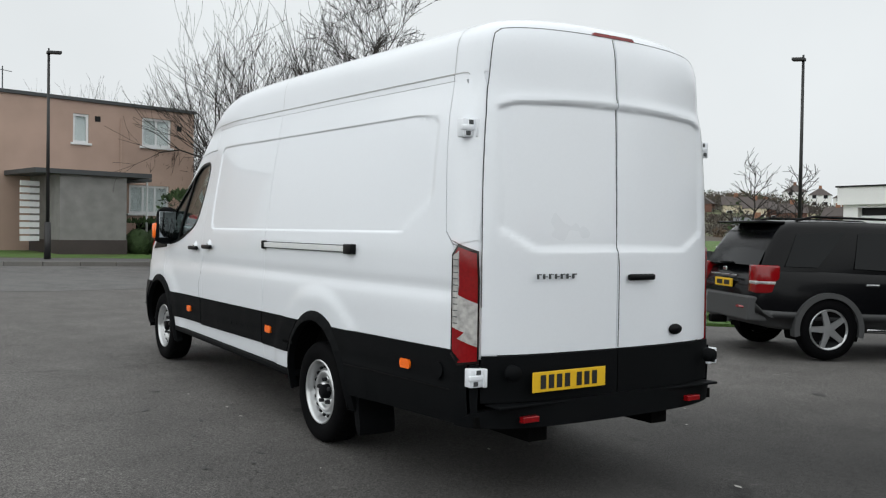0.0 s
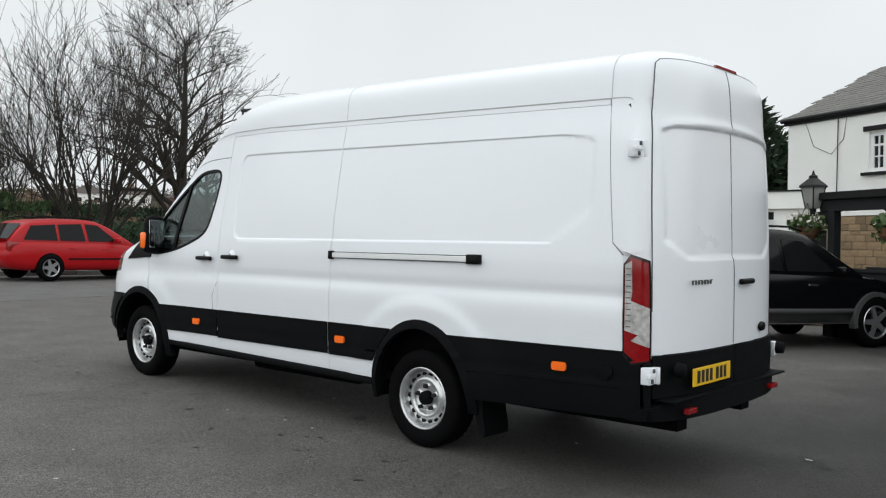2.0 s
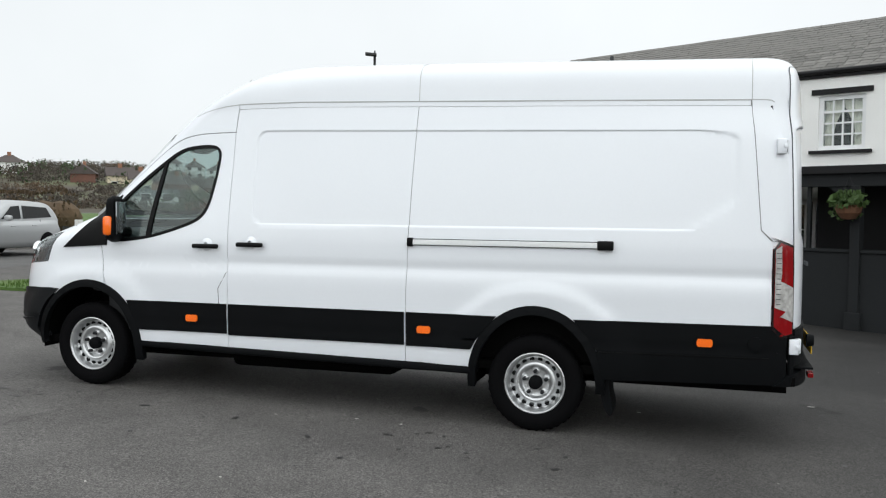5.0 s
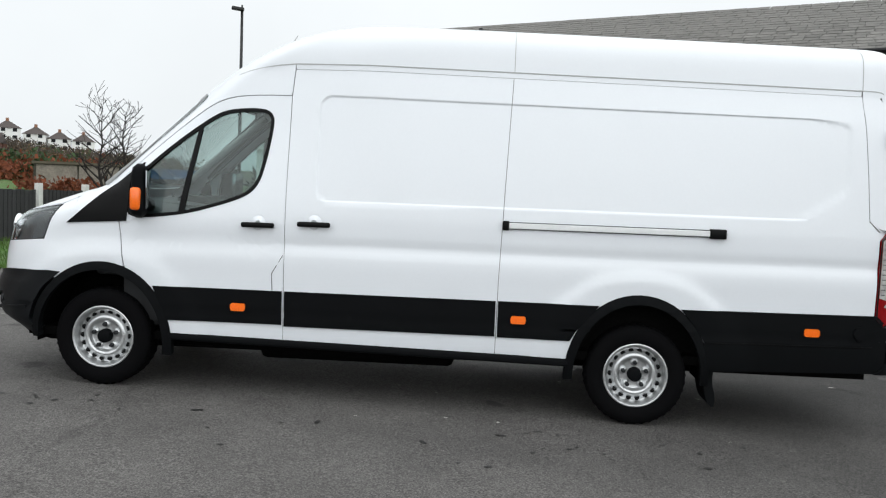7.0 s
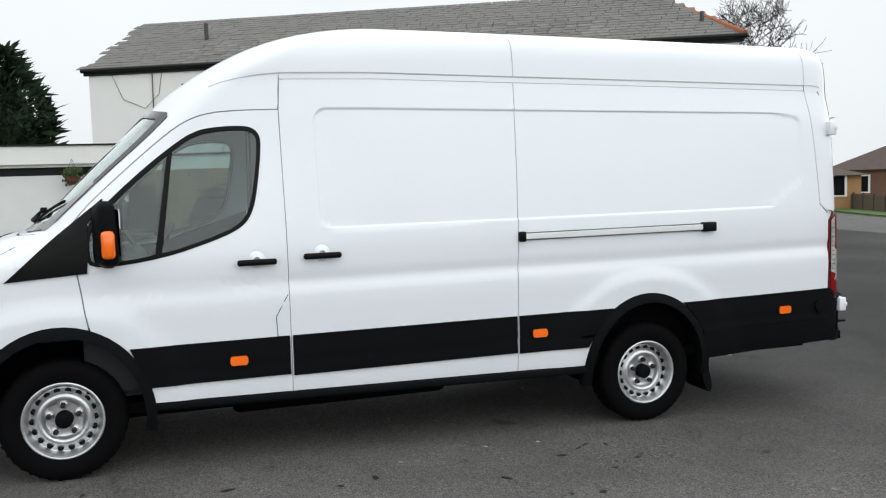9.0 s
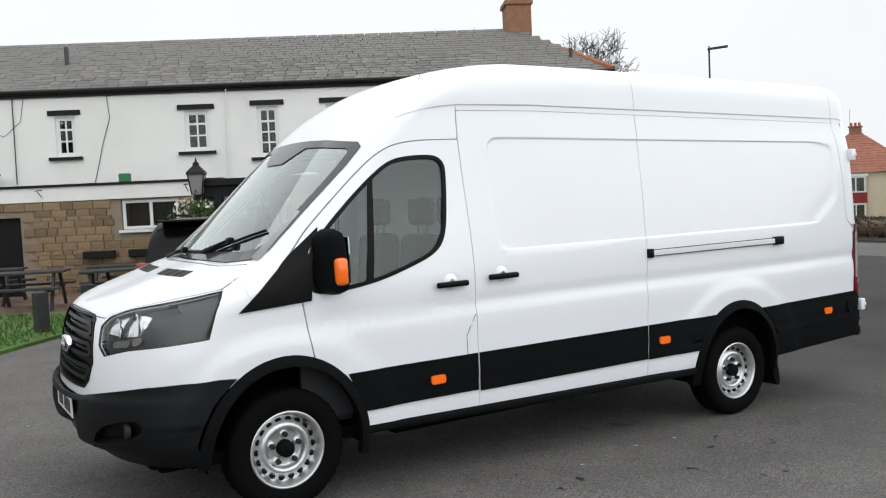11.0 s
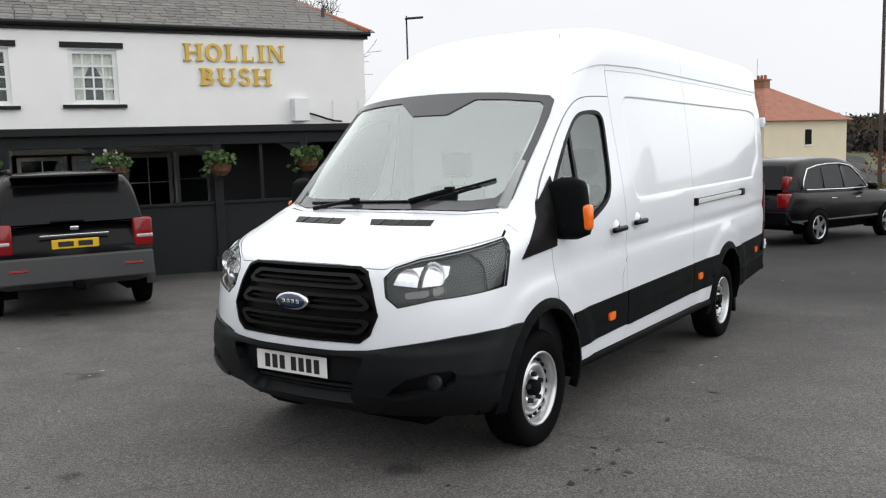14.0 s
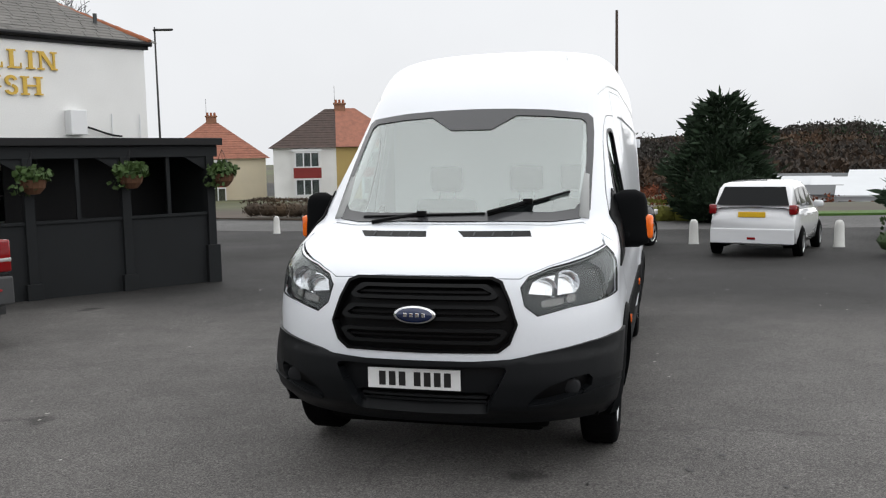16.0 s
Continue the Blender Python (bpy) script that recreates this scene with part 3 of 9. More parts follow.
# roof shell from the gutter up, and the cab front over the windscreen
def roof_shell():
    bm = bmesh.new()
    rows = []
    zs = [2.642, 2.66, 2.70, 2.75, 2.80, 2.84, 2.87, 2.895, 2.915, 2.932, 2.947, 2.96, 2.97, 2.978, 2.985, 2.990, 2.9930, 2.9948]
    for z in zs:
        row = [P_front(u / 14, z) for u in range(-14, 15)]
        yf, b, _ = nose_frame(z)
        yr, br = rear_frame(z)
        y0, y1 = yf - b, yr + br
        left = [(-side_w(y0 + (y1 - y0) * k / 22, z), y0 + (y1 - y0) * k / 22, shear(y0 + (y1 - y0) * k / 22, z)) for k in range(1, 22)]
        back = [P_rear(v / 10, z) for v in range(-10, 11)]
        right = [(-x, y, zz) for x, y, zz in left[::-1]]
        loop = row[::-1] + left + back + right
        rows.append([bm.verts.new(p) for p in loop])
    n = len(rows[0])
    for a, b in zip(rows, rows[1:]):
        for i in range(n):
            bm.faces.new((a[i], a[(i + 1) % n], b[(i + 1) % n], b[i]))
    # close the nearly flat top, front to back strips
    top = rows[-1]
    bm.faces.new(top)
    bmesh.ops.triangulate(bm, faces=[f for f in bm.faces if len(f.verts) > 4])
    bmesh.ops.recalc_face_normals(bm, faces=bm.faces[:])
    return bm


M_GUTTER = mat("gutter_sealer", (0.50, 0.50, 0.51), 0.6, vary=0.05)
roof = vpart("roof", roof_shell(), M_ROOFW, label="white domed high roof")
for sgn in (-1, 1):
    S = S_side(sgn)
    vpart("gutter_groove", chart_patch(S, dense([(0.75, 2.585), (0.55, 2.585), (-3.33, 2.585), (-3.33, 2.66), (0.55, 2.66), (0.75, 2.66)]), (), 0.15, 0.1, off=-0.007, rim=0.0), M_GUTTER)
    vpart("gutter_rail", chart_patch(S, dense([(0.563, 2.6075), (-3.30, 2.6075), (-3.30, 2.640), (0.563, 2.640)]), (), 0.15, 0.1, off=-0.0005, rim=0.006), M_WHITE)
    # grey strip along the roof step: the step's soft shadow drawn as colour
    lip = [(0.98, 2.560), (0.90, 2.588), (0.80, 2.612), (0.68, 2.630), (0.55, 2.641), (0.2, 2.642), (-1.5, 2.642), (-3.39, 2.642), (-3.43, 2.637), (-3.45, 2.626)]
    vpart("gutter_shade_line", chart_patch(S, dense(lip + [(y, z + (0.007 if y < 0.7 else 0.004)) for y, z in lip[::-1]], 0.3), (), 0.15, 0.1, off=0.0016, rim=0.002), M_CABTRIM)
for yy in (-0.96, -3.308):
    bm = bmesh.new()
    prev = None
    zs = [2.645 + 0.35 * math.sin(math.pi / 2 * k / 24) for k in range(25)]
    for sx, z in [(-1, z) for z in zs] + [(1, z) for z in zs[::-1]]:
        pair = [bm.verts.new((sx * (side_w(yy, z) + 0.0012), yy + d, shear(yy, z) + 0.0012)) for d in (-0.0025, 0.0025)]
        if prev:
            bm.faces.new((prev[0], prev[1], pair[1], pair[0]))
        prev = pair
    vpart("roof_seam", bm, M_CABTRIM)

# front: screen surround, bonnet, wings, fascia
def finer(pts, closed):
    """Straight steps between points of one kind, so that edges stay straight on the curved nose."""
    out = []
    for i, p in enumerate(pts):
        out.append(p)
        if i == len(pts) - 1 and not closed:
            continue
        q = pts[(i + 1) % len(pts)]
        if p[0] == q[0]:
            n = int(math.hypot(q[1] - p[1], q[2] - p[2]) / 0.05)
            out += [(p[0], p[1] + (q[1] - p[1]) * k / (n + 1), p[2] + (q[2] - p[2]) * k / (n + 1)) for k in range(1, n + 1)]
    return out


def both(pts):
    """Right-hand outline given from the middle out; mirrored to a closed loop."""
    right = [((ux(p[1], p[2]) if p[0] == "x" else uy(p[1], p[2], 1)), p[2]) for p in finer(pts, False)]
    return right + [(-u, z) for u, z in right[::-1]]


def half(pts, sgn):
    return [(sgn * (ux(p[1], p[2]) if p[0] == "x" else uy(p[1], p[2], 1)), p[2]) for p in finer(pts, True)]


screen_edge = [("x", 0.02, 1.735), ("x", 0.35, 1.735), ("x", 0.62, 1.73), ("x", 0.78, 1.745), ("x", 0.835, 1.79), ("x", 0.83, 1.95), ("x", 0.825, 2.12), ("x", 0.815, 2.28), ("x", 0.80, 2.385), ("x", 0.765, 2.415), ("x", 0.5, 2.445), ("x", 0.25, 2.458), ("x", 0.02, 2.462)]
glass_edge = [("x", 0.02, 1.785), ("x", 0.35, 1.785), ("x", 0.62, 1.785), ("x", 0.74, 1.80), ("x", 0.785, 1.85), ("x", 0.788, 1.95), ("x", 0.785, 2.12), ("x", 0.776, 2.25), ("x", 0.762, 2.35), ("x", 0.73, 2.378), ("x", 0.5, 2.40), ("x", 0.30, 2.41), ("x", 0.14, 2.315), ("x", 0.02, 2.315)]
cab_outer = [("x", 0.02, 2.645), ("x", 0.3, 2.645), ("x", 0.6, 2.645), ("y", 0.90, 2.645), ("y", 0.75, 2.645), ("y", 0.567, 2.645), ("y", 0.570, 2.60), ("y", 0.574, 2.56), ("y", 0.577, 2.52), ("y", 0.579, 2.48), ("y", 0.581, 2.45), *[("y", y + 0.004, z + 0.007) for y, z in DOOR_TOP], ("y", 1.90, 1.645), ("y", 2.03, 1.512), ("y", 2.07, 1.60), ("x", 0.872, 1.69), ("x", 0.80, 1.728), ("x", 0.62, 1.718), ("x", 0.35, 1.724), ("x", 0.02, 1.725)]
M_FRIT = mat("screen_border_print", (0.055, 0.056, 0.06), 0.12, vary=0.04, spec=0.6)
# inner panel under the joints round the screen pillars and wings
for sgn in (-1, 1):
    under = half([("y", 2.15, 1.52), ("y", 2.16, 1.60), ("y", 2.10, 1.665), ("x", 0.84, 1.72), ("x", 0.835, 1.80), ("x", 0.838, 1.95), ("x", 0.832, 2.12), ("x", 0.822, 2.28), ("x", 0.81, 2.38), ("x", 0.77, 2.43), ("x", 0.6, 2.46), ("x", 0.6, 2.64), ("y", 0.90, 2.64), ("y", 0.90, 2.44), ("y", 1.18, 2.36), ("y", 1.52, 2.07), ("y", 1.78, 1.82), ("y", 1.90, 1.60), ("y", 1.95, 1.52)], sgn)
    vpart("pillar_inner", chart_patch(P_front, dense(under, 0.08), (), 0.06, 0.05, off=-0.005, rim=0), M_WHITE)
hole = both([("x", 0.02, 1.732)] + screen_edge[1:])
vpart("cab_front", chart_patch(P_front, dense(both(cab_outer), 0.08), [dense(hole, 0.08)], 0.06, 0.05, rim=0.01), M_WHITE, label="white screen surround and roof front")
vpart("screen_frit", chart_patch(P_front, dense(both(screen_edge), 0.08), [dense(both(glass_edge), 0.06)], 0.08, 0.06, off=0.006, rim=0), M_FRIT, label="grey printed windscreen border")
vpart("windscreen", chart_patch(P_front, dense(both(screen_edge), 0.1), (), 0.08, 0.08, off=0.0, rim=0), M_SCREEN, label="large curved windscreen").visible_shadow = False

HEAD = [("x", 0.535, 1.43), ("x", 0.575, 1.485), ("x", 0.68, 1.525), ("y", 2.40, 1.565), ("y", 2.18, 1.605), ("y", 2.245, 1.49), ("y", 2.29, 1.355), ("x", 0.80, 1.315), ("x", 0.63, 1.275), ("x", 0.56, 1.33)]
bonnet_edge = [("x", 0.02, 1.492), ("x", 0.25, 1.492), ("x", 0.42, 1.478), ("x", 0.53, 1.475), ("x", 0.57, 1.495), ("x", 0.68, 1.535), ("y", 2.40, 1.575), ("y", 2.185, 1.613), ("y", 2.09, 1.66), ("y", 2.05, 1.675), ("x", 0.80, 1.7235), ("x", 0.62, 1.7140), ("x", 0.35, 1.7200), ("x", 0.02, 1.7210)]
vpart("bonnet", chart_patch(P_front, dense(both(bonnet_edge), 0.06), (), 0.05, 0.02, rim=0.015), M_WHITE, label="short white sloping bonnet")
for x0, x1 in ((-0.53, -0.08), (0.10, 0.55)):
    z0, z1 = 1.664, 1.69
    quad = [(ux(x0, z0), z0), (ux((x0 + x1) / 2, z0), z0), (ux(x1 - 0.05, z0), z0), (ux(x1, z1), z1), (ux((x0 + x1) / 2, z1), z1), (ux(x0 + 0.02, z1), z1)]
    vent = vpart("bonnet_vent", chart_patch(P_front, quad, (), 0.05, 0.02, off=0.003, rim=0.006), M_BLACK, label="black louvred bonnet vent")
    for k in range(1, 4):
        xm = x0 + (x1 - x0) * k / 4
        vpart("vent_bar", chart_patch(P_front, [(ux(xm, z0), z0 + 0.001), (ux(xm + 0.008, z0), z0 + 0.001), (ux(xm + 0.008, z1), z1 - 0.001), (ux(xm, z1), z1 - 0.001)], (), 0.05, 0.02, off=0.007, rim=0.004), M_CABGREY, vent)

GR = [("x", 0.01, 1.484), ("x", 0.385, 1.484), ("x", 0.44, 1.462), ("x", 0.485, 1.37), ("x", 0.53, 1.235), ("x", 0.49, 1.13), ("x", 0.43, 1.085), ("x", 0.01, 1.08)]
fascia_top = [("x", 0.02, 1.487), ("x", 0.25, 1.487), ("x", 0.42, 1.473), ("x", 0.53, 1.470), ("x", 0.565, 1.49), ("x", 0.68, 1.530), ("y", 2.40, 1.570), ("y", 2.18, 1.608), ("y", 2.085, 1.655), ("y", 2.045, 1.515), ("y", 1.757, 1.50), ("y", 1.742, 1.40), ("y", 1.727, 1.28), ("y", 1.71, 1.18)]
fascia_bot = [("y", 1.875 + 0.40 * math.cos(radians(a)) * 1.17, FZ + FB * math.sin(radians(a))) for a in (95, 75, 55)] + [("y", 2.36, 1.12), ("x", 0.9, 1.11), ("x", 0.75, 1.085), ("x", 0.5, 1.045), ("x", 0.3, 1.035), ("x", 0.02, 1.035)]
vpart("front_fascia", chart_patch(P_front, dense(both(fascia_top + fascia_bot), 0.06), [dense(both(GR), 0.08), *[dense(half(HEAD, s), 0.05) for s in (-1, 1)]], 0.05, 0.04, rim=0.02), M_WHITE, label="white nose and front wings")

# grille
vpart("grille_back", chart_patch(P_front, dense(both(GR), 0.08), (), 0.08, 0.08, off=-0.05, rim=0), M_BLACK)
ring = both(GR)
inner = [(u * 0.965, 1.283 + (z - 1.283) * 0.935) for u, z in ring]
grille = vpart("grille_frame", chart_patch(P_front, dense(ring, 0.08), [dense(inner, 0.08)], 0.06, 0.06, off=0.006, rim=0.05), M_BLACK, label="black grille frame")
M_GRILLE = mat("grille_grey_plastic", (0.006, 0.0064, 0.007), 0.4, vary=0.12, spec=0.17)
for z0, z1, w0, w1 in ((1.368, 1.452, 0.425, 0.385), (1.255, 1.338, 0.475, 0.445), (1.128, 1.212, 0.445, 0.48)):
    loop = soften(both([("x", 0.01, z1), ("x", w1 - 0.03, z1), ("x", w1, z1 - 0.02), ("x", w0, z0 + 0.02), ("x", w0 - 0.03, z0), ("x", 0.01, z0)]), 1)
    cut = soften(both([("x", 0.01, z1 - 0.019), ("x", w1 - 0.055, z1 - 0.019), ("x", w1 - 0.034, z1 - 0.034), ("x", w0 - 0.034, z0 + 0.034), ("x", w0 - 0.055, z0 + 0.019), ("x", 0.01, z0 + 0.019)]), 1)
    vpart("grille_bar", chart_patch(P_front, dense(loop, 0.08), [dense(cut, 0.08)], 0.08, 0.05, off=-0.006, rim=0.03), M_GRILLE, grille)
for zc, hw in ((1.41, 0.37), (1.296, 0.42), (1.17, 0.42)):
    bm = chart_patch(P_front, dense(both([("x", 0.01, zc + 0.006), ("x", hw, zc + 0.006), ("x", hw, zc - 0.006), ("x", 0.01, zc - 0.006)]), 0.1), (), 0.1, 0.05, off=-0.02, rim=0.01)
    vpart("grille_slat", bm, M_BLACK, grille)
yb = P_front(0, 1.285)[1]
bm = bmesh.new()
lathe(bm, [(yb - 0.01, 0.118), (yb + 0.012, 0.122), (yb + 0.020, 0.113), (yb + 0.020, 0.0001)], 36, "Y")
for v in bm.verts:
    v.co.z = 1.285 + v.co.z * 0.42
    v.co.x += 0.03
badge = vpart("badge", bm, M_CHROME, label="oval badge with chrome rim")
bm = bmesh.new()
lathe(bm, [(yb + 0.018, 0.103), (yb + 0.024, 0.100), (yb + 0.026, 0.0001)], 36, "Y")
for v in bm.verts:
    v.co.z = 1.285 + v.co.z * 0.40
    v.co.x += 0.03
vpart("badge_face", bm, mat("navy_enamel", (0.01, 0.02, 0.07), 0.2, coat=0.5), badge)
bm = bmesh.new()
for k in range(4):
    box(bm, -0.032 + 0.034 * k, -0.012 + 0.034 * k, yb + 0.025, yb + 0.029, 1.275, 1.297, 0.003)
vpart("badge_bar", bm, M_CHROME, badge)

# headlamps
M_LAMPIN = mat("lamp_inner_grey", (0.045, 0.047, 0.05), 0.5, vary=0.04, fine=5, spec=0.2)
M_REFLECT = mat("lamp_reflector", (0.86, 0.87, 0.88), 0.22, metal=0.85, vary=0.12, fine=40)
M_LAMPDULL = mat("lamp_indicator_bowl", (0.20, 0.195, 0.19), 0.3, metal=0.5, vary=0.3, fine=40)
M_LAMPSIDE = mat("lamp_side_grey", (0.06, 0.062, 0.066), 0.5, vary=0.04, fine=5, spec=0.2)
M_LAMPGLASS = glass("lamp_cover", (0.95, 0.96, 0.97), 0.0)
for sgn in (-1, 1):
    pts = half(HEAD, sgn)
    lamp = vpart("headlamp", chart_patch(P_front, dense(pts, 0.05), (), 0.06, 0.04, off=-0.045, rim=0), M_LAMPIN, label="large swept headlamp with clear cover")
    for x, z, r in ((0.665, 1.415, 0.062), (0.775, 1.445, 0.066)):
        u = ux(x, z)
        p = P_front(u, z)
        bm = bmesh.new()
        lathe(bm, [(-0.055, 0.012), (-0.05, r * 0.55), (-0.02, r), (-0.012, r * 1.04)], 24, "Y")
        for v in bm.verts:
            v.co = Vector((sgn * (p[0] + v.co.x + v.co.y * 0.25), p[1] - 0.012 + v.co.y, z + v.co.z))
        vpart("reflector", bm, M_CHROME, lamp)
    bowl = half([("x", 0.585, 1.40), ("x", 0.60, 1.465), ("x", 0.66, 1.495), ("x", 0.78, 1.512), ("x", 0.835, 1.50), ("x", 0.845, 1.45), ("x", 0.82, 1.395), ("x", 0.72, 1.385)], sgn)
    vpart("reflector_bowl", chart_patch(P_front, dense(bowl, 0.05), (), 0.05, 0.03, off=-0.030, rim=0.012), M_REFLECT, lamp, "bright chromed reflector")
    blade = half([("x", 0.712, 1.385), ("x", 0.718, 1.508), ("x", 0.732, 1.508), ("x", 0.734, 1.385)], sgn)
    vpart("reflector_blade", chart_patch(P_front, dense(blade, 0.05), (), 0.05, 0.05, off=-0.016, rim=0.014), M_CABGREY, lamp)
    sidep = half([("y", 2.41, 1.558), ("y", 2.36, 1.564), ("y", 2.20, 1.594), ("y", 2.26, 1.49), ("y", 2.305, 1.368), ("y", 2.41, 1.352)], sgn)
    vpart("lamp_side", chart_patch(P_front, dense(sidep, 0.05), (), 0.06, 0.04, off=-0.022, rim=0.02), M_LAMPSIDE, lamp)
    for pts2 in ([("x", 0.66, 1.325), ("x", 0.65, 1.35), ("x", 0.67, 1.362), ("x", 0.765, 1.372), ("x", 0.775, 1.352), ("x", 0.76, 1.333)], [("x", 0.79, 1.340), ("x", 0.785, 1.372), ("x", 0.80, 1.385), ("x", 0.83, 1.386), ("x", 0.84, 1.370), ("x", 0.83, 1.346)]):
        vpart("indicator_bowl", chart_patch(P_front, soften(dense(half(pts2, sgn), 0.03), 1), (), 0.05, 0.03, off=-0.028, rim=0.01), M_LAMPDULL, lamp)
    vpart("lamp_cover", chart_patch(P_front, dense(pts, 0.05), (), 0.06, 0.05, off=0.0, rim=0), M_LAMPGLASS, lamp, "clear lamp cover").visible_shadow = False
    inner = [(sum(p[0] for p in pts) / len(pts) + (u - sum(p[0] for p in pts) / len(pts)) * 0.965, 1.43 + (z - 1.43) * 0.93) for u, z in pts]
    inner = [(u + (w - u) * 0.55, z + (q - z) * 0.55) for (u, z), (w, q) in zip(pts, inner)]
    vpart("lamp_edge", chart_patch(P_front, dense(pts, 0.05), [dense(inner, 0.05)], 0.08, 0.06, off=0.001, rim=0.01), M_CABDARK, lamp)

# front bumper
def bump_surface(u, z):
    p = P_front(u, z)
    out = 0.030 + 0.022 * smooth_step(1.075, 1.045, z) * smooth_step(0.70, 0.80, z)
    y = p[1] + out * (1 - 0.6 * min(abs(u), 1)) - 0.09 * smooth_step(0.80, 0.66, z)
    return (p[0] * (1 + 0.016 * min(abs(u), 1)), y, p[2])


def plate_recess(u, z):
    p = bump_surface(u, z)
    return (p[0], p[1] - 0.066, p[2])


lip_y = lambda z: 1.879 + 0.505 * math.sqrt(max(0.0, 1 - ((z - FZ) / 0.553) ** 2))
b_top = [("x", 0.02, 1.05), ("x", 0.3, 1.05), ("x", 0.5, 1.06), ("x", 0.75, 1.10), ("x", 0.9, 1.125), ("y", 2.42, 1.135), ("y", 2.24, 1.138), ("y", lip_y(1.13), 1.13)]
b_bot = [("y", lip_y(z), z) for z in (1.08, 1.0, 0.9, 0.8, 0.74)] + [("y", 2.41, 0.69), ("y", 2.47, 0.668), ("x", 0.8, 0.66), ("x", 0.6, 0.655), ("x", 0.3, 0.65), ("x", 0.02, 0.65)]
trapeze = [("x", 0.02, 1.018), ("x", 0.42, 1.022), ("x", 0.468, 1.018), ("x", 0.476, 1.0), ("x", 0.42, 0.88), ("x", 0.365, 0.755), ("x", 0.345, 0.738), ("x", 0.02, 0.730)]
intake = [("x", 0.02, 0.865), ("x", 0.34, 0.865), ("x", 0.385, 0.85), ("x", 0.335, 0.755), ("x", 0.02, 0.750)]
fog = [("x", 0.58, 0.812), ("x", 0.63, 0.865), ("x", 0.70, 0.912), ("x", 0.80, 0.945), ("x", 0.885, 0.955), ("x", 0.905, 0.93), ("x", 0.90, 0.89), ("x", 0.86, 0.862), ("x", 0.76, 0.838), ("x", 0.66, 0.818)]
vpart("front_bumper", chart_patch(bump_surface, dense(both(b_top + b_bot), 0.05), [dense(both(trapeze), 0.06), *[dense(half(fog, s), 0.05) for s in (-1, 1)]], 0.03, 0.025, rim=0.07), M_BUMPER, label="dark grey textured front bumper")
shelf = [("x", 0.02, 1.026), ("x", 0.42, 1.03), ("x", 0.476, 1.026), ("x", 0.484, 1.0), ("x", 0.428, 0.88), ("x", 0.373, 0.751), ("x", 0.348, 0.730), ("x", 0.02, 0.722)]
vpart("plate_panel", chart_patch(plate_recess, dense(both(shelf), 0.06), [dense(both(intake), 0.06)], 0.05, 0.05, rim=0.03), M_BUMPER)
vpart("intake_back", chart_patch(plate_recess, dense(both(intake), 0.1), (), 0.1, 0.1, off=-0.05, rim=0), M_BLACK)
for zc in (0.79, 0.825):
    vpart("intake_slat", chart_patch(plate_recess, dense(both([("x", 0.01, zc + 0.007), ("x", 0.36, zc + 0.007), ("x", 0.36, zc - 0.007), ("x", 0.01, zc - 0.007)]), 0.1), (), 0.1, 0.1, off=-0.02, rim=0.012), M_CABDARK)
for sgn in (-1, 1):
    vpart("fog_recess", chart_patch(bump_surface, dense(half(fog, sgn), 0.06), (), 0.06, 0.06, off=-0.04, rim=0), M_BLACK)
    ledge = half([("x", 0.585, 0.806), ("x", 0.66, 0.812), ("x", 0.76, 0.832), ("x", 0.86, 0.856), ("y", 2.50, 0.872), ("y", 2.385, 0.886)], 1)
    ledge = ledge[:-1] if ledge[-1][0] < ledge[-2][0] - 0.02 else ledge
    strip = [(sgn * u, z) for u, z in ledge] + [(sgn * u, z - 0.016) for u, z in ledge[::-1]]
    vpart("bumper_ledge", chart_patch(bump_surface, dense(strip, 0.05), (), 0.05, 0.05, off=0.012, rim=0.02), M_BUMPER)
    p = bump_surface(ux(0.80, 0.89), 0.89)
    bm = bmesh.new()
    lathe(bm, [(-0.03, 0.046), (-0.008, 0.046), (-0.004, 0.04), (-0.004, 0.0001)], 20, "Y", (sgn * p[0], p[1] - 0.022, 0.89))
    vpart("fog_blank", bm, M_CABDARK)

# number plates, registrations as bars
def plate(name, w, h, y, xc, zc, m, face, lean=0.0):
    bm = boxed(xc - w / 2, xc + w / 2, y - 0.004, y + 0.004, zc - h / 2, zc + h / 2, 0.003)
    pl = vpart(name, bm, m, smooth=False, label="number plate with dark bars")
    for k in range(7):
        x0 = xc - w * 0.40 + k * w * 0.108 + (w * 0.055 if k > 3 else 0)
        bm = boxed(x0, x0 + w * 0.072, y + face * 0.004 - 0.001, y + face * 0.006, zc - h * 0.34, zc + h * 0.34)
        vpart("plate_bar", bm, M_INK, pl, smooth=False)


plate("number_plate", 0.525, 0.115, P_front(0, 0.94)[1] - 0.002, 0.035, 0.936, M_PLATEW, 1)

# rear doors
DOOR = [(0.885, 1.045), (0.885, 1.3), (0.885, 1.6), (0.880, 1.9), (0.868, 2.15), (0.852, 2.35), (0.834, 2.55), (0.815, 2.72), (0.803, 2.80), (0.785, 2.85), (0.745, 2.878), (0.66, 2.89), (0.5, 2.90), (0.25, 2.907)]


def door_outline(sign):
    out = [(0.003, 2.91), (0.003, 2.4), (0.003, 2.0), (0.003, 1.6), (0.003, 1.35), (0.003, 1.045), (0.25, 1.045), (0.5, 1.045)] + DOOR
    return [(vx(sign * x, z), z) for x, z in out]


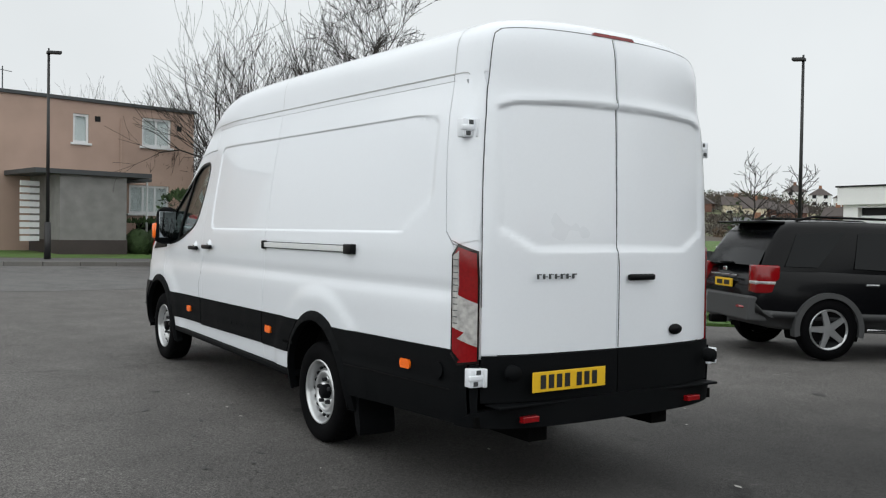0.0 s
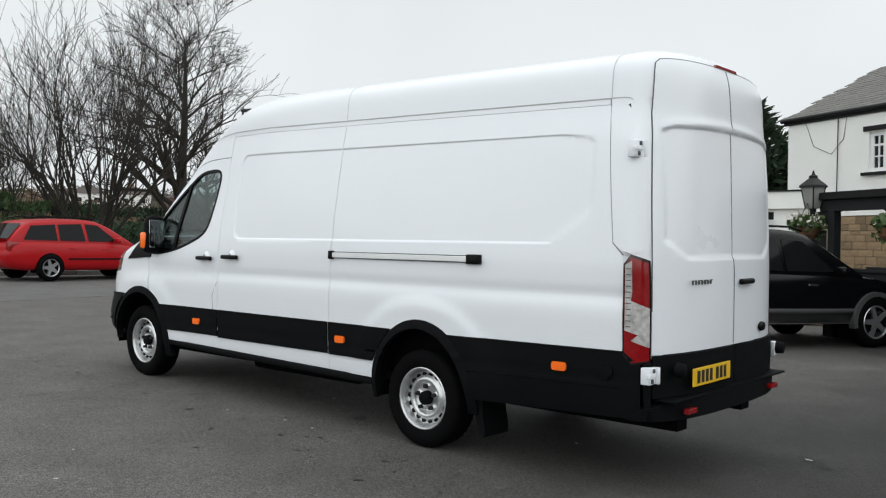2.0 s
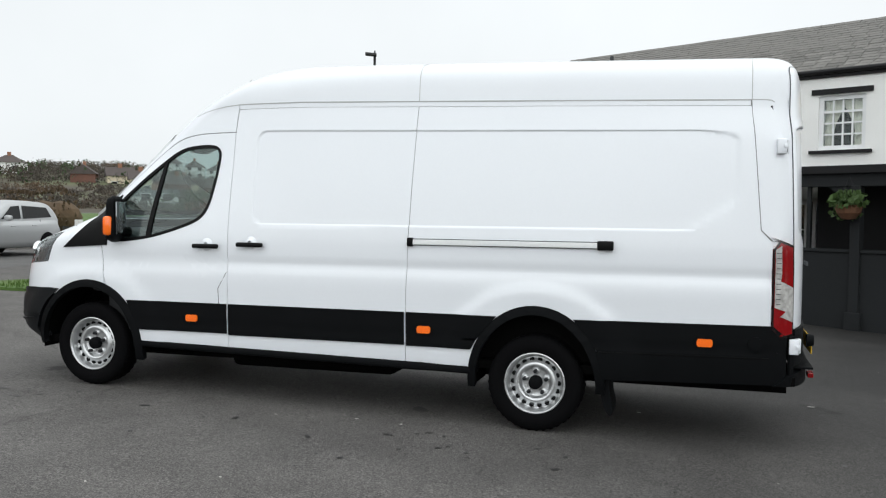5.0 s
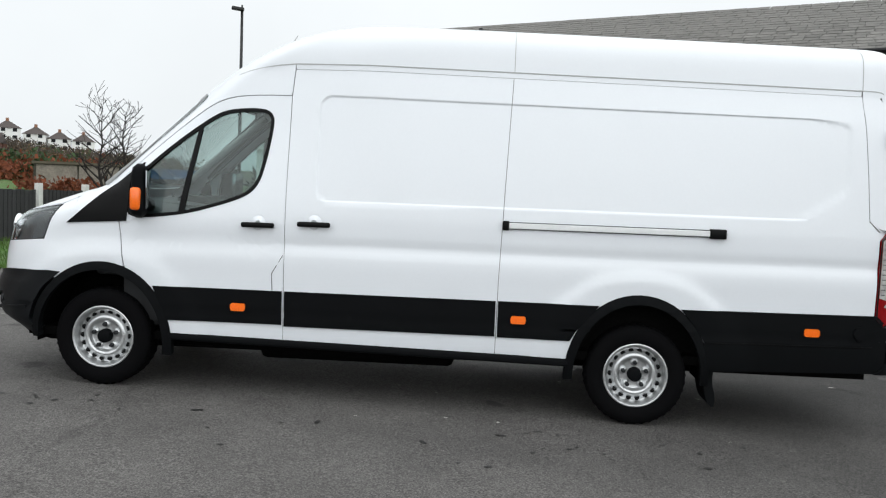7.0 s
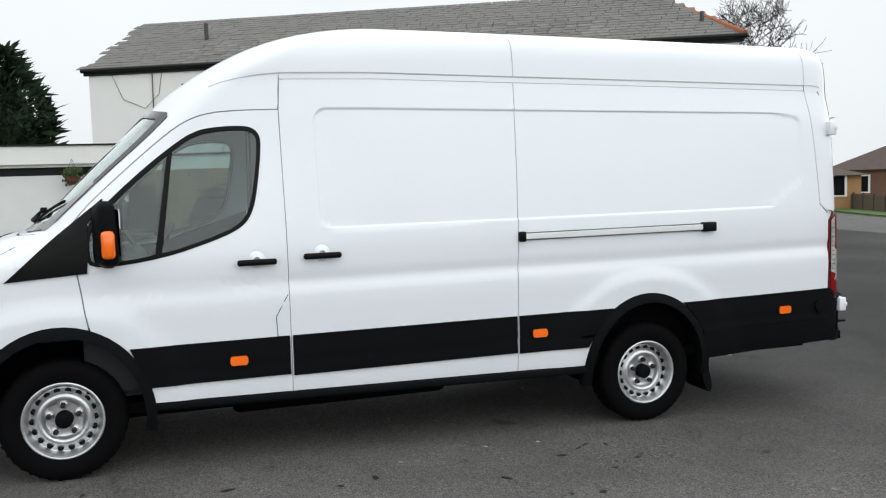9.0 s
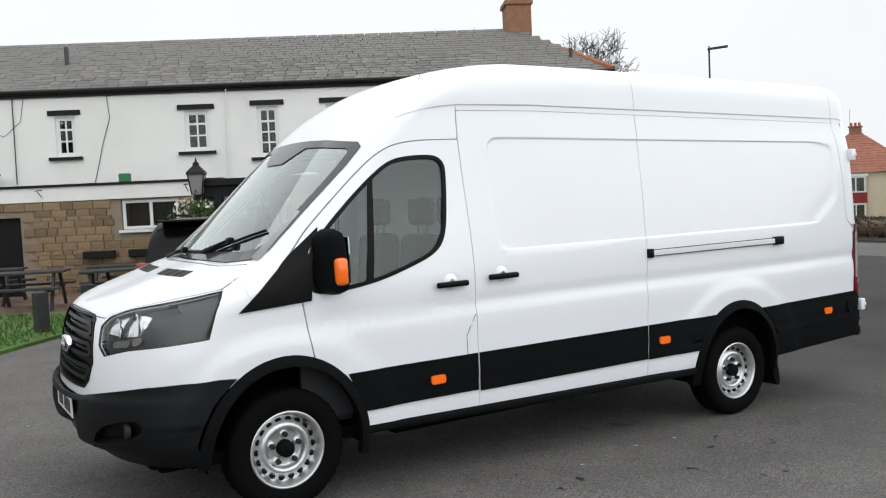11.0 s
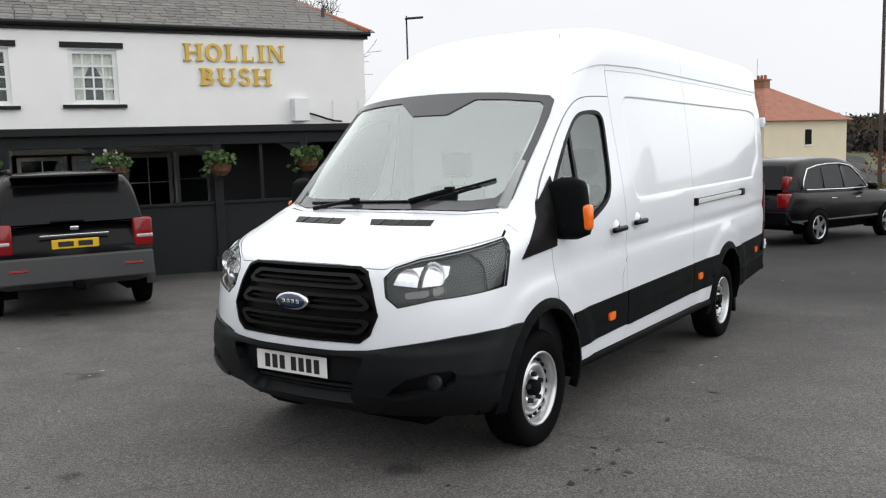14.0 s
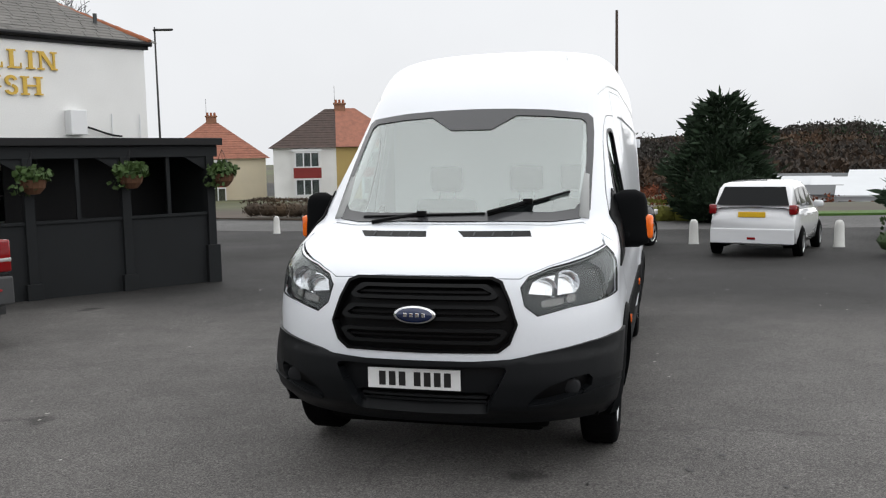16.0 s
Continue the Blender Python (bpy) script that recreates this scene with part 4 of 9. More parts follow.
for sgn in (-1, 1):
    back = [(0.80, 1.02), (0.80, 1.6), (0.80, 2.2), (0.79, 2.66), (0.90, 2.66), (0.925, 2.2), (0.935, 1.6), (0.935, 1.02)]
    vpart("door_jamb", chart_patch(P_rear, dense([(vx(sgn * x, z), z) for x, z in back], 0.06), (), 0.05, 0.05, off=-0.007, rim=0), M_WHITE)
    vpart("rear_door", chart_patch(P_rear, dense(door_outline(sgn), 0.06), (), 0.03, 0.03, off=0.004, rim=0.012), M_WHITE, label="tall white rear door with pressed panel")
    jamb = [(x + 0.004, z) for x, z in DOOR if 1.6 < z < 2.7]
    outer = [(0.90, 2.645), (0.905, 2.45), (0.91, 2.2), (0.91, 1.9), (0.905, 1.66)]
    vpart("door_frame", chart_patch(P_rear, dense([(vx(sgn * x, z), z) for x, z in [(0.893, 1.66)] + jamb + [(0.846, 2.645)] + outer], 0.06), (), 0.05, 0.05, rim=0.01), M_WHITE)
    for zc in (2.26, 0.93):
        bm = bmesh.new()
        p = Vector(P_rear(vx(sgn * 0.925, max(zc, 1.0)), max(zc, 1.0)))
        if zc < 1:
            p.y -= 0.035
        box(bm, sgn * 0.93 - 0.045, sgn * 0.93 + 0.045, p[1] - 0.03, p[1] + 0.03, zc - 0.05, zc + 0.05, 0.006)
        box(bm, sgn * 0.89 - 0.012, sgn * 0.89 + 0.012, p[1] - 0.05, p[1] - 0.02, zc - 0.05, zc + 0.05, 0.006)
        box(bm, sgn * 0.93 - 0.05, sgn * 0.93 + 0.03, p[1] - 0.036, p[1] - 0.01, zc - 0.014, zc + 0.014, 0.004)
        hinge = vpart("door_hinge", bm, M_WHITE, label="white exposed door hinge")
        for dx, dz in ((0.0, 0.030), (0.018, -0.030)):
            bm = boxed(sgn * (0.925 + dx) - 0.014, sgn * (0.925 + dx) + 0.014, p[1] - 0.034, p[1] - 0.026, zc + dz - 0.012, zc + dz + 0.012, 0.002)
            vpart("hinge_slot", bm, M_CABGREY, hinge, smooth=False)


def seal(line, w=0.003, off=0.006, m=None):
    """A thin dark shut line along the rear."""
    pts = []
    for side in (-1, 1):
        row = []
        for i, (x, z) in enumerate(line):
            (x0, z0), (x1, z1) = line[max(i - 1, 0)], line[min(i + 1, len(line) - 1)]
            k = math.hypot(x1 - x0, z1 - z0)
            row.append((x + side * w * (z1 - z0) / k, z - side * w * (x1 - x0) / k))
        pts += row if side < 0 else row[::-1]
    vpart("door_seal", chart_patch(P_rear, dense([(vx(x, z), z) for x, z in pts], 0.1), (), 0.05, 0.06, off=off, rim=0.004), m or M_CABGREY)


seal([(-0.012, 2.90), (-0.010, 2.45), (-0.006, 1.95), (0.0, 1.62), (0.012, 1.5), (0.014, 1.25), (0.014, 1.05)], 0.0028)
for sgn in (-1, 1):
    seal([(sgn * x, z) for x, z in DOOR[1:]] + [(sgn * 0.02, 2.91)], 0.0022, off=0.0045)
    pts = [(vy(-3.44, 1.58, sgn), 1.58), (vy(-3.44, 1.72, sgn), 1.72), (vx(sgn * 0.90, 1.72), 1.72), (vx(sgn * 0.87, 1.72), 1.72), (vx(sgn * 0.87, 1.58), 1.58), (vx(sgn * 0.90, 1.58), 1.58)]
    vpart("pillar_inner", chart_patch(P_rear, dense(pts, 0.08), (), 0.06, 0.05, off=-0.005, rim=0), M_WHITE)
yr0 = -3.70
bm = bmesh.new()
for k in range(7):
    x0 = -0.60 + k * 0.042
    box(bm, x0, x0 + 0.012, yr0 - 0.015, yr0 - 0.006, 1.452, 1.480, 0.002)
    box(bm, x0, x0 + 0.030, yr0 - 0.014, yr0 - 0.006, (1.474, 1.462)[k % 2], (1.480, 1.467)[k % 2], 0.001)
vpart("model_lettering", bm, M_CABGREY, label="dark model lettering", smooth=False)
bm = bmesh.new()
lathe(bm, [(yr0 - 0.012, 0.0001), (yr0 - 0.012, 0.05), (yr0, 0.055)], 24, "Y", (0.50, 0, 0))
for v in bm.verts:
    v.co.z = 1.13 + v.co.z * 0.6
vpart("rear_badge", bm, M_BLACK, label="small dark oval badge")
bm = boxed(0.07, 0.28, yr0 - 0.045, yr0 - 0.015, 1.435, 1.472, 0.012)
vpart("rear_handle", bm, M_BLACK, label="black rear door handle")
bm = bmesh.new()
lathe(bm, [(yr0 + 0.01, 0.03), (yr0 - 0.006, 0.055), (yr0 - 0.004, 0.06)], 20, "Y", (0.175, 0, 1.475))
vpart("handle_cup", bm, M_WHITE)
bm = bmesh.new()
prism(bm, [(-0.17, 2.836), (0.17, 2.836), (0.15, 2.854), (-0.15, 2.854)], "Y", -3.640, -3.58)
vpart("high_brake_light", bm, M_RED, smooth=False, label="red high-level brake light")
# lower black door skirts, bumper and step
def rear_skirt(v, z):
    p = P_rear(v, z)
    return (p[0] * 1.012, p[1] - 0.02, p[2])


def rear_bump(v, z):
    p = P_rear(v, z)
    return (p[0] * 1.018, p[1] - 0.022 * (1 - min(abs(v), 1) ** 2) - 0.014, p[2])


wr = lambda x, z: vx(x, z)
for sgn in (-1, 1):
    pts = [(wr(sgn * x, z), z) for x, z in ((0.004, 0.79), (0.004, 1.04), (0.45, 1.04), (0.885, 1.04), (0.885, 0.79), (0.45, 0.79))]
    vpart("door_skirt", chart_patch(rear_skirt, dense(pts, 0.08), (), 0.08, 0.05, off=0.0, rim=0.02), M_PLASTIC)
    pts = [(wr(sgn * x, z), z) for x, z in ((0.892, 0.72), (0.892, 1.0))] + [(vy(y, z, sgn), z) for y, z in ((-3.56, 0.99), (-3.56, 0.665))] + [(wr(sgn * 0.97, 0.665), 0.665)]
    vpart("bumper_corner", chart_patch(rear_bump, dense(pts, 0.06), (), 0.06, 0.05, off=0.0, rim=0.02), M_PLASTIC)
pts = [(wr(x, z), z) for x, z in [(-0.97, 0.665), (-0.93, 0.73), (-0.6, 0.785), (0, 0.79), (0.6, 0.785), (0.93, 0.73), (0.97, 0.665), (0.6, 0.65), (0, 0.65), (-0.6, 0.65)]]
vpart("rear_bumper", chart_patch(rear_bump, dense(pts, 0.06), (), 0.06, 0.04, off=0.01, rim=0.06), M_PLASTIC, label="black plastic rear step bumper")
vpart("step_top", boxed(-0.86, 0.86, -3.738, -3.60, 0.77, 0.785, 0.004), M_PLASTIC)
for x in (-0.66, 0.62):
    bm = boxed(x - 0.055, x + 0.055, -3.757, -3.72, 0.69, 0.722, 0.004)
    vpart("reflector", bm, M_RED, label="small red rear reflector", smooth=False)
for x in (-0.76, 0.80):
    bm = bmesh.new()
    lathe(bm, [(-3.745, 0.0001), (-3.745, 0.04), (-3.70, 0.045)], 20, "Y", (x, 0, 0.955))
    vpart("door_buffer", bm, M_PLASTIC)
plate("number_plate", 0.53, 0.11, -3.745, -0.385, 0.90, M_YELLOW, -1)

# sliding-door rail on the nearside
yA, yB = -0.925, -2.42
bm = bmesh.new()
box(bm, -1.054, -1.012, yB + 0.10, yA - 0.03, 1.562, 1.599, 0.004)
rail = vpart("door_rail", bm, M_ALU, label="aluminium sliding-door rail with black ends", smooth=False)
for z0 in (1.556, 1.602):
    vpart("rail_groove", boxed(-1.044, -1.012, yB + 0.10, yA - 0.03, z0, z0 + 0.004), M_CABGREY, rail, smooth=False)
for y0, y1 in ((yB, yB + 0.11), (yA - 0.04, yA + 0.005)):
    vpart("rail_end", boxed(-1.062, -1.01, y0, y1, 1.548, 1.613, 0.008), M_BLACK, rail)

# fuel flap outline on the door
S = S_side(-1)
for a, b in (((0.66, 1.06), (0.665, 1.18)), ((0.665, 1.18), (0.59, 1.31))):
    dy, dz = b[0] - a[0], b[1] - a[1]
    n = math.hypot(dy, dz)
    oy, oz = -dz / n * 0.0025, dy / n * 0.0025
    vpart("flap_seam", chart_patch(S, [(a[0] + oy, a[1] + oz), (b[0] + oy, b[1] + oz), (b[0] - oy, b[1] - oz), (a[0] - oy, a[1] - oz)], (), 0.1, 0.1, off=0.001, rim=0), M_CABGREY)

# wheels
def steel_wheel(parent, x, y, z, face, r=0.345, w=0.225):
    """Tyre, pressed steel rim with round holes, hub and nuts. face: +1 or -1, the way that the outside looks."""
    bm = bmesh.new()
    h = w / 2
    prof = [(-h * 0.80, 0.215), (-h * 0.98, 0.25), (-h, 0.29), (-h * 0.90, r * 0.955), (-h * 0.72, r * 0.99), (-h * 0.4, r), (h * 0.4, r), (h * 0.72, r * 0.99), (h * 0.90, r * 0.955), (h, 0.29), (h * 0.98, 0.25), (h * 0.80, 0.215)]
    lathe(bm, prof, 56, "X", (x, y, z))
    tyre = vpart("wheel", bm, M_TYRE, label="black tyre on silver steel rim")
    bm = bmesh.new()
    for k in range(40):
        for s in (-1, 1):
            a = math.tau * (k + 0.25 * s) / 40
            m = Matrix.Translation((x, y, z)) @ Matrix.Rotation(a, 4, "X")
            box(bm, s * h * 0.40 - 0.032, s * h * 0.40 + 0.032, -0.009, 0.009, r - 0.006, r + 0.002, 0, m)
    vpart("tread_block", bm, M_TYRE, tyre, smooth=False)
    bm = bmesh.new()
    f = face
    prof = [(f * h * 0.80, 0.224), (f * h * 0.90, 0.217), (f * h * 0.86, 0.209), (f * h * 0.66, 0.202), (f * h * 0.34, 0.197), (f * h * 0.22, 0.190), (f * h * 0.26, 0.176), (f * h * 0.46, 0.152), (f * h * 0.56, 0.140), (f * h * 0.57, 0.124), (f * h * 0.46, 0.112), (f * h * 0.30, 0.106), (f * h * 0.26, 0.095), (f * h * 0.28, 0.06), (f * h * 0.28, 0.0001)]
    lathe(bm, prof, 56, "X", (x, y, z))
    rim = vpart("rim", bm, M_RIM, tyre, "silver pressed steel rim")
    for k in range(18):
        bm = bmesh.new()
        a = math.tau * (k + 0.5) / 18
        m = Matrix.Translation((x + f * h * 0.36, y, z)) @ Matrix.Rotation(a, 4, "X") @ Matrix.Translation((0, 0, 0.167)) @ Matrix.Rotation(f * 0.72, 4, "Y")
        lathe(bm, [(-0.006, 0.0175), (0.006, 0.0175), (0.0065, 0.0001)] if f > 0 else [(0.006, 0.0175), (-0.006, 0.0175), (-0.0065, 0.0001)], 10, "X")
        bmesh.ops.transform(bm, matrix=m, verts=bm.verts[:])
        vpart("rim_hole", bm, M_BLACK, tyre)
    for k in range(5):
        a = math.tau * k / 5 + 0.3
        bm = bmesh.new()
        lathe(bm, [(f * h * 0.26, 0.030), (f * h * 0.40, 0.022), (f * h * 0.42, 0.0001)], 14, "X", (x, y + 0.083 * math.cos(a), z + 0.083 * math.sin(a)))
        vpart("nut_boss", bm, M_RIM, tyre)
    bm = bmesh.new()
    lathe(bm, [(f * h * 0.26, 0.050), (f * h * 0.70, 0.047), (f * h * 0.76, 0.038), (f * h * 0.76, 0.0001)], 24, "X", (x, y, z))
    vpart("hub_cap", bm, M_PLASTIC, tyre)
    for k in range(5):
        a = math.tau * k / 5 + 0.3
        bm = bmesh.new()
        lathe(bm, [(f * h * 0.38, 0.0165), (f * h * 0.66, 0.0145), (f * h * 0.68, 0.0001)], 6, "X", (x, y + 0.083 * math.cos(a), z + 0.083 * math.sin(a)))
        vpart("wheel_nut", bm, M_CABDARK, tyre, smooth=False)
    return tyre


for sgn in (-1, 1):
    steel_wheel(van, sgn * 0.905, 1.875, 0.674, sgn)
    steel_wheel(van, sgn * 0.905, -1.875, 0.583, sgn)
for sgn in (-1, 1):
    bm = bmesh.new()
    prism(bm, soften([(-2.36, 0.68), (-2.34, 0.55), (-2.37, 0.42), (-2.42, 0.37), (-2.43, 0.45), (-2.40, 0.56), (-2.41, 0.68)], 1), "X", min(sgn * 0.72, sgn * 0.98), max(sgn * 0.72, sgn * 0.98))
    vpart("mud_flap", bm, M_PLASTIC, smooth=False)

# underside: floor pan, axle, tanks, exhaust
bm = bmesh.new()
box(bm, -0.93, 0.93, -3.62, 2.45, 0.66, 0.72)
box(bm, -0.55, -0.42, -3.6, 2.3, 0.54, 0.67)
box(bm, 0.42, 0.55, -3.6, 2.3, 0.54, 0.67)
vpart("floor_pan", bm, M_DARK, smooth=False)
bm = bmesh.new()
tube(bm, (-0.8, -1.875, 0.583), (0.8, -1.875, 0.583), 0.06, n=12)
lathe(bm, [(-0.16, 0.03), (-0.1, 0.13), (0.1, 0.13), (0.16, 0.03)], 16, "X", (0, -1.875, 0.583))
vpart("rear_axle", bm, M_DARK)
vpart("fuel_tank", boxed(-0.42, 0.38, -0.6, 0.9, 0.45, 0.67, 0.05), M_DARK)
bm = bmesh.new()
tube(bm, (-0.75, 1.875, 0.66), (0.75, 1.875, 0.66), 0.05, n=10)
# tray boxes enlarged forwards and down to keep light off the ground below
box(bm, -0.62, 0.62, 1.2, 2.50, 0.56, 0.68, 0.03)
box(bm, -0.66, 0.66, 2.30, 2.56, 0.60, 0.68, 0.03)
vpart("engine_tray", bm, M_DARK, smooth=False)

# mirrors
for sgn in (-1, 1):
    bm = bmesh.new()
    rings = []
    for k in range(15):
        f = k / 14
        z = 1.535 + 0.372 * f
        edge = max(1e-3, 1 - abs(2 * f - 1) ** 7) ** 0.5
        wx = (0.128 - 0.024 * f) * (0.35 + 0.65 * edge)
        wy = (0.068 - 0.012 * f) * (0.35 + 0.65 * edge)
        xc = 1.075 - 0.012 * f
        ring = []
        for q in range(24):
            a = math.tau * q / 24
            c, d = math.cos(a), math.sin(a)
            px = xc + wx * (1 if c > 0 else -1) * abs(c) ** 0.55
            py = 1.585 + wy * (1 if d > 0 else -0.75) * abs(d) ** 0.6
            ring.append(bm.verts.new((sgn * px, py - (px - 1.075) * 0.25, z)))
        rings.append(ring)
    for ra, rb in zip(rings, rings[1:]):
        for q in range(24):
            bm.faces.new((ra[q], ra[(q + 1) % 24], rb[(q + 1) % 24], rb[q]))
    bm.faces.new(rings[0])
    bm.faces.new(rings[-1])
    bmesh.ops.recalc_face_normals(bm, faces=bm.faces[:])
    mir = vpart("door_mirror", bm, M_PLASTIC, label="tall black door mirror with orange indicator")
    bm = bmesh.new()
    box(bm, 0.90, 1.08, 1.535, 1.66, 1.575, 1.66, 0.03)
    for v in bm.verts:
        v.co.x *= sgn
    bmesh.ops.recalc_face_normals(bm, faces=bm.faces[:])
    vpart("mirror_arm", bm, M_PLASTIC, mir)
    bm = boxed(min(sgn * 1.14, sgn * 1.214), max(sgn * 1.14, sgn * 1.214), 1.538, 1.610, 1.59, 1.745, 0.022)
    vpart("mirror_indicator", bm, M_AMBER, mir, "orange indicator lens")
    bm = boxed(min(sgn * 0.985, sgn * 1.165), max(sgn * 0.985, sgn * 1.165), 1.527, 1.537, 1.60, 1.86, 0.004)
    for v in bm.verts:
        v.co.y -= (abs(v.co.x) - 1.075) * 0.25
    vpart("mirror_glass", bm, mat("mirror_silver", (0.35, 0.37, 0.39), 0.04, metal=1.0, vary=0.02), mir, "mirror glass")

# wipers
def surf(x, z, off=0.0):
    u = ux(x, z)
    p, e = Vector(P_front(u, z)), 0.01
    n = (Vector(P_front(u, z - e)) - Vector(P_front(u, z + e))).cross(Vector(P_front(u + e, z)) - Vector(P_front(u - e, z)))
    n = n.normalized()
    if n.y < 0:
        n = -n
    return p + n * off


for a, b, piv in (((0.60, 1.755), (-0.20, 1.775), (0.20, 1.75)), ((-0.22, 1.765), (-0.70, 1.90), (-0.22, 1.75))):
    bm = bmesh.new()
    pts = [surf(a[0] + (b[0] - a[0]) * k / 8, a[1] + (b[1] - a[1]) * k / 8, 0.012) for k in range(9)]
    poly_tube(bm, pts, 0.009)
    w = vpart("wiper", bm, M_BLACK, label="black windscreen wiper")
    bm = bmesh.new()
    mid = pts[4] + Vector((0, 0.02, 0.015))
    base = surf(piv[0], piv[1], 0.02)
    base2 = Vector((a[0] * 0.9 + 0.1 * b[0], base.y + 0.02, 1.735))
    tube(bm, base2 if a[0] > 0 else surf(a[0], a[1], 0.03), mid, 0.014, 0.009, 8)
    box(bm, mid.x - 0.03, mid.x + 0.03, mid.y - 0.025, mid.y + 0.012, mid.z - 0.02, mid.z + 0.015, 0.006)
    vpart("wiper_arm", bm, M_BLACK, w)
# aerial on the roof front
bm = bmesh.new()
ax, ay, az = -0.57, 0.71, 2.735
tube(bm, (ax, ay, az - 0.01), (ax, ay - 0.012, az + 0.03), 0.020, 0.012, 10)
tube(bm, (ax, ay - 0.012, az + 0.03), (ax + 0.01, ay - 0.08, az + 0.15), 0.003, 0.0015, 6)
vpart("aerial", bm, M_BLACK, label="thin black roof aerial")

# cab inside
vpart("cab_floor", boxed(-0.9, 0.9, 0.35, 2.0, 0.76, 0.80), M_CABDARK, smooth=False)
bm = boxed(-0.88, 0.88, 0.40, 0.44, 0.8, 2.45)
vpart("bulkhead", bm, mat("pale_bulkhead", (0.72, 0.74, 0.74), 0.7, vary=0.05), smooth=False, label="grey bulkhead behind the seats")
bm = boxed(-0.70, 0.70, 0.44, 1.02, 2.42, 2.46)
vpart("headlining", bm, M_CABTRIM, smooth=False)
bm = bmesh.new()
prism(bm, [(1.42, 1.10), (1.36, 1.40), (1.42, 1.52), (1.62, 1.60), (1.95, 1.64), (2.06, 1.62), (2.0, 1.1)], "X", -0.84, 0.84)
bmesh.ops.bevel(bm, geom=bm.edges[:], offset=0.02, segments=2, profile=0.5, affect="EDGES")
vpart("dashboard", bm, M_CABGREY, label="dark grey dashboard")
bm = bmesh.new()
prism(bm, [(1.46, 1.55), (1.52, 1.66), (1.75, 1.665), (1.80, 1.60)], "X", 0.18, 0.66)
vpart("instrument_hood", bm, M_CABDARK, smooth=False)
bm = bmesh.new()
prism(bm, [(1.45, 1.53), (1.50, 1.60), (1.85, 1.625), (1.85, 1.58)], "X", -0.20, 0.16)
vpart("dash_top_tray", bm, M_CABGREY, smooth=False)
bm = bmesh.new()
n = 40
m = Matrix.Translation((0.40, 1.30, 1.53)) @ Matrix.Rotation(radians(-58), 4, "X")
rings = [[bm.verts.new(m @ Vector(((0.19 + 0.016 * math.cos(b * math.tau / 8)) * math.cos(a * math.tau / n), (0.19 + 0.016 * math.cos(b * math.tau / 8)) * math.sin(a * math.tau / n), 0.016 * math.sin(b * math.tau / 8)))) for b in range(8)] for a in range(n)]
for a in range(n):
    for b in range(8):
        bm.faces.new((rings[a][b], rings[(a + 1) % n][b], rings[(a + 1) % n][(b + 1) % 8], rings[a][(b + 1) % 8]))
wheel = vpart("steering_wheel", bm, M_BLACK, label="black steering wheel on the offside")
bm = bmesh.new()
lathe(bm, [(-0.03, 0.06), (0.02, 0.065), (0.03, 0.05), (0.03, 0.0001)], 20, "Z")
for a in (20, 160, 270):
    box(bm, 0.04, 0.185, -0.018, 0.018, -0.01, 0.012, 0.004, Matrix.Rotation(radians(a), 4, "Z"))
bmesh.ops.transform(bm, matrix=m, verts=bm.verts[:])
vpart("wheel_boss", bm, M_CABDARK, wheel, smooth=False)
for xc, w in ((0.43, 0.25), (-0.22, 0.22), (-0.62, 0.20)):
    bm = bmesh.new()
    box(bm, xc - w, xc + w, 0.52, 1.05, 1.02, 1.20, 0.05)
    seat = vpart("cab_seat", bm, M_SEAT, label="dark cloth cab seat")
    bm = bmesh.new()
    box(bm, xc - w, xc + w, 0.48, 0.62, 1.15, 1.80, 0.06)
    for v in bm.verts:
        v.co.y -= 0.10 * (v.co.z - 1.15)
    vpart("backrest", bm, M_SEAT, seat)
    bm = boxed(xc - 0.13, xc + 0.13, 0.43, 0.53, 1.86, 2.06, 0.04)
    vpart("headrest", bm, M_SEAT, seat)
    bm = bmesh.new()
    for d in (-0.06, 0.06):
        tube(bm, (xc + d, 0.47, 1.78), (xc + d, 0.475, 1.88), 0.007, n=6)
    vpart("headrest_post", bm, M_CHROME, seat)
for sgn in (-1, 1):
    bm = bmesh.new()
    prism(bm, [(0.62, 0.8), (1.75, 0.8), (1.75, 1.50), (1.3, 1.54), (0.80, 1.70), (0.62, 1.76)], "X", sgn * 0.90, sgn * 0.94)
    vpart("door_lining", bm, M_CABDARK, smooth=False)
    bm = bmesh.new()
    a, b = Vector((sgn * 0.80, 1.93, 1.74)), Vector((sgn * 0.77, 1.20, 2.36))
    tube(bm, a, b, 0.035, 0.035, 8)
    vpart("pillar_trim", bm, M_CABTRIM)
# load space shell, closes the body behind the bulkhead
bm = boxed(-0.86, 0.86, -3.45, 0.36, 0.73, 2.55)
vpart("load_space", bm, M_DARK, smooth=False)

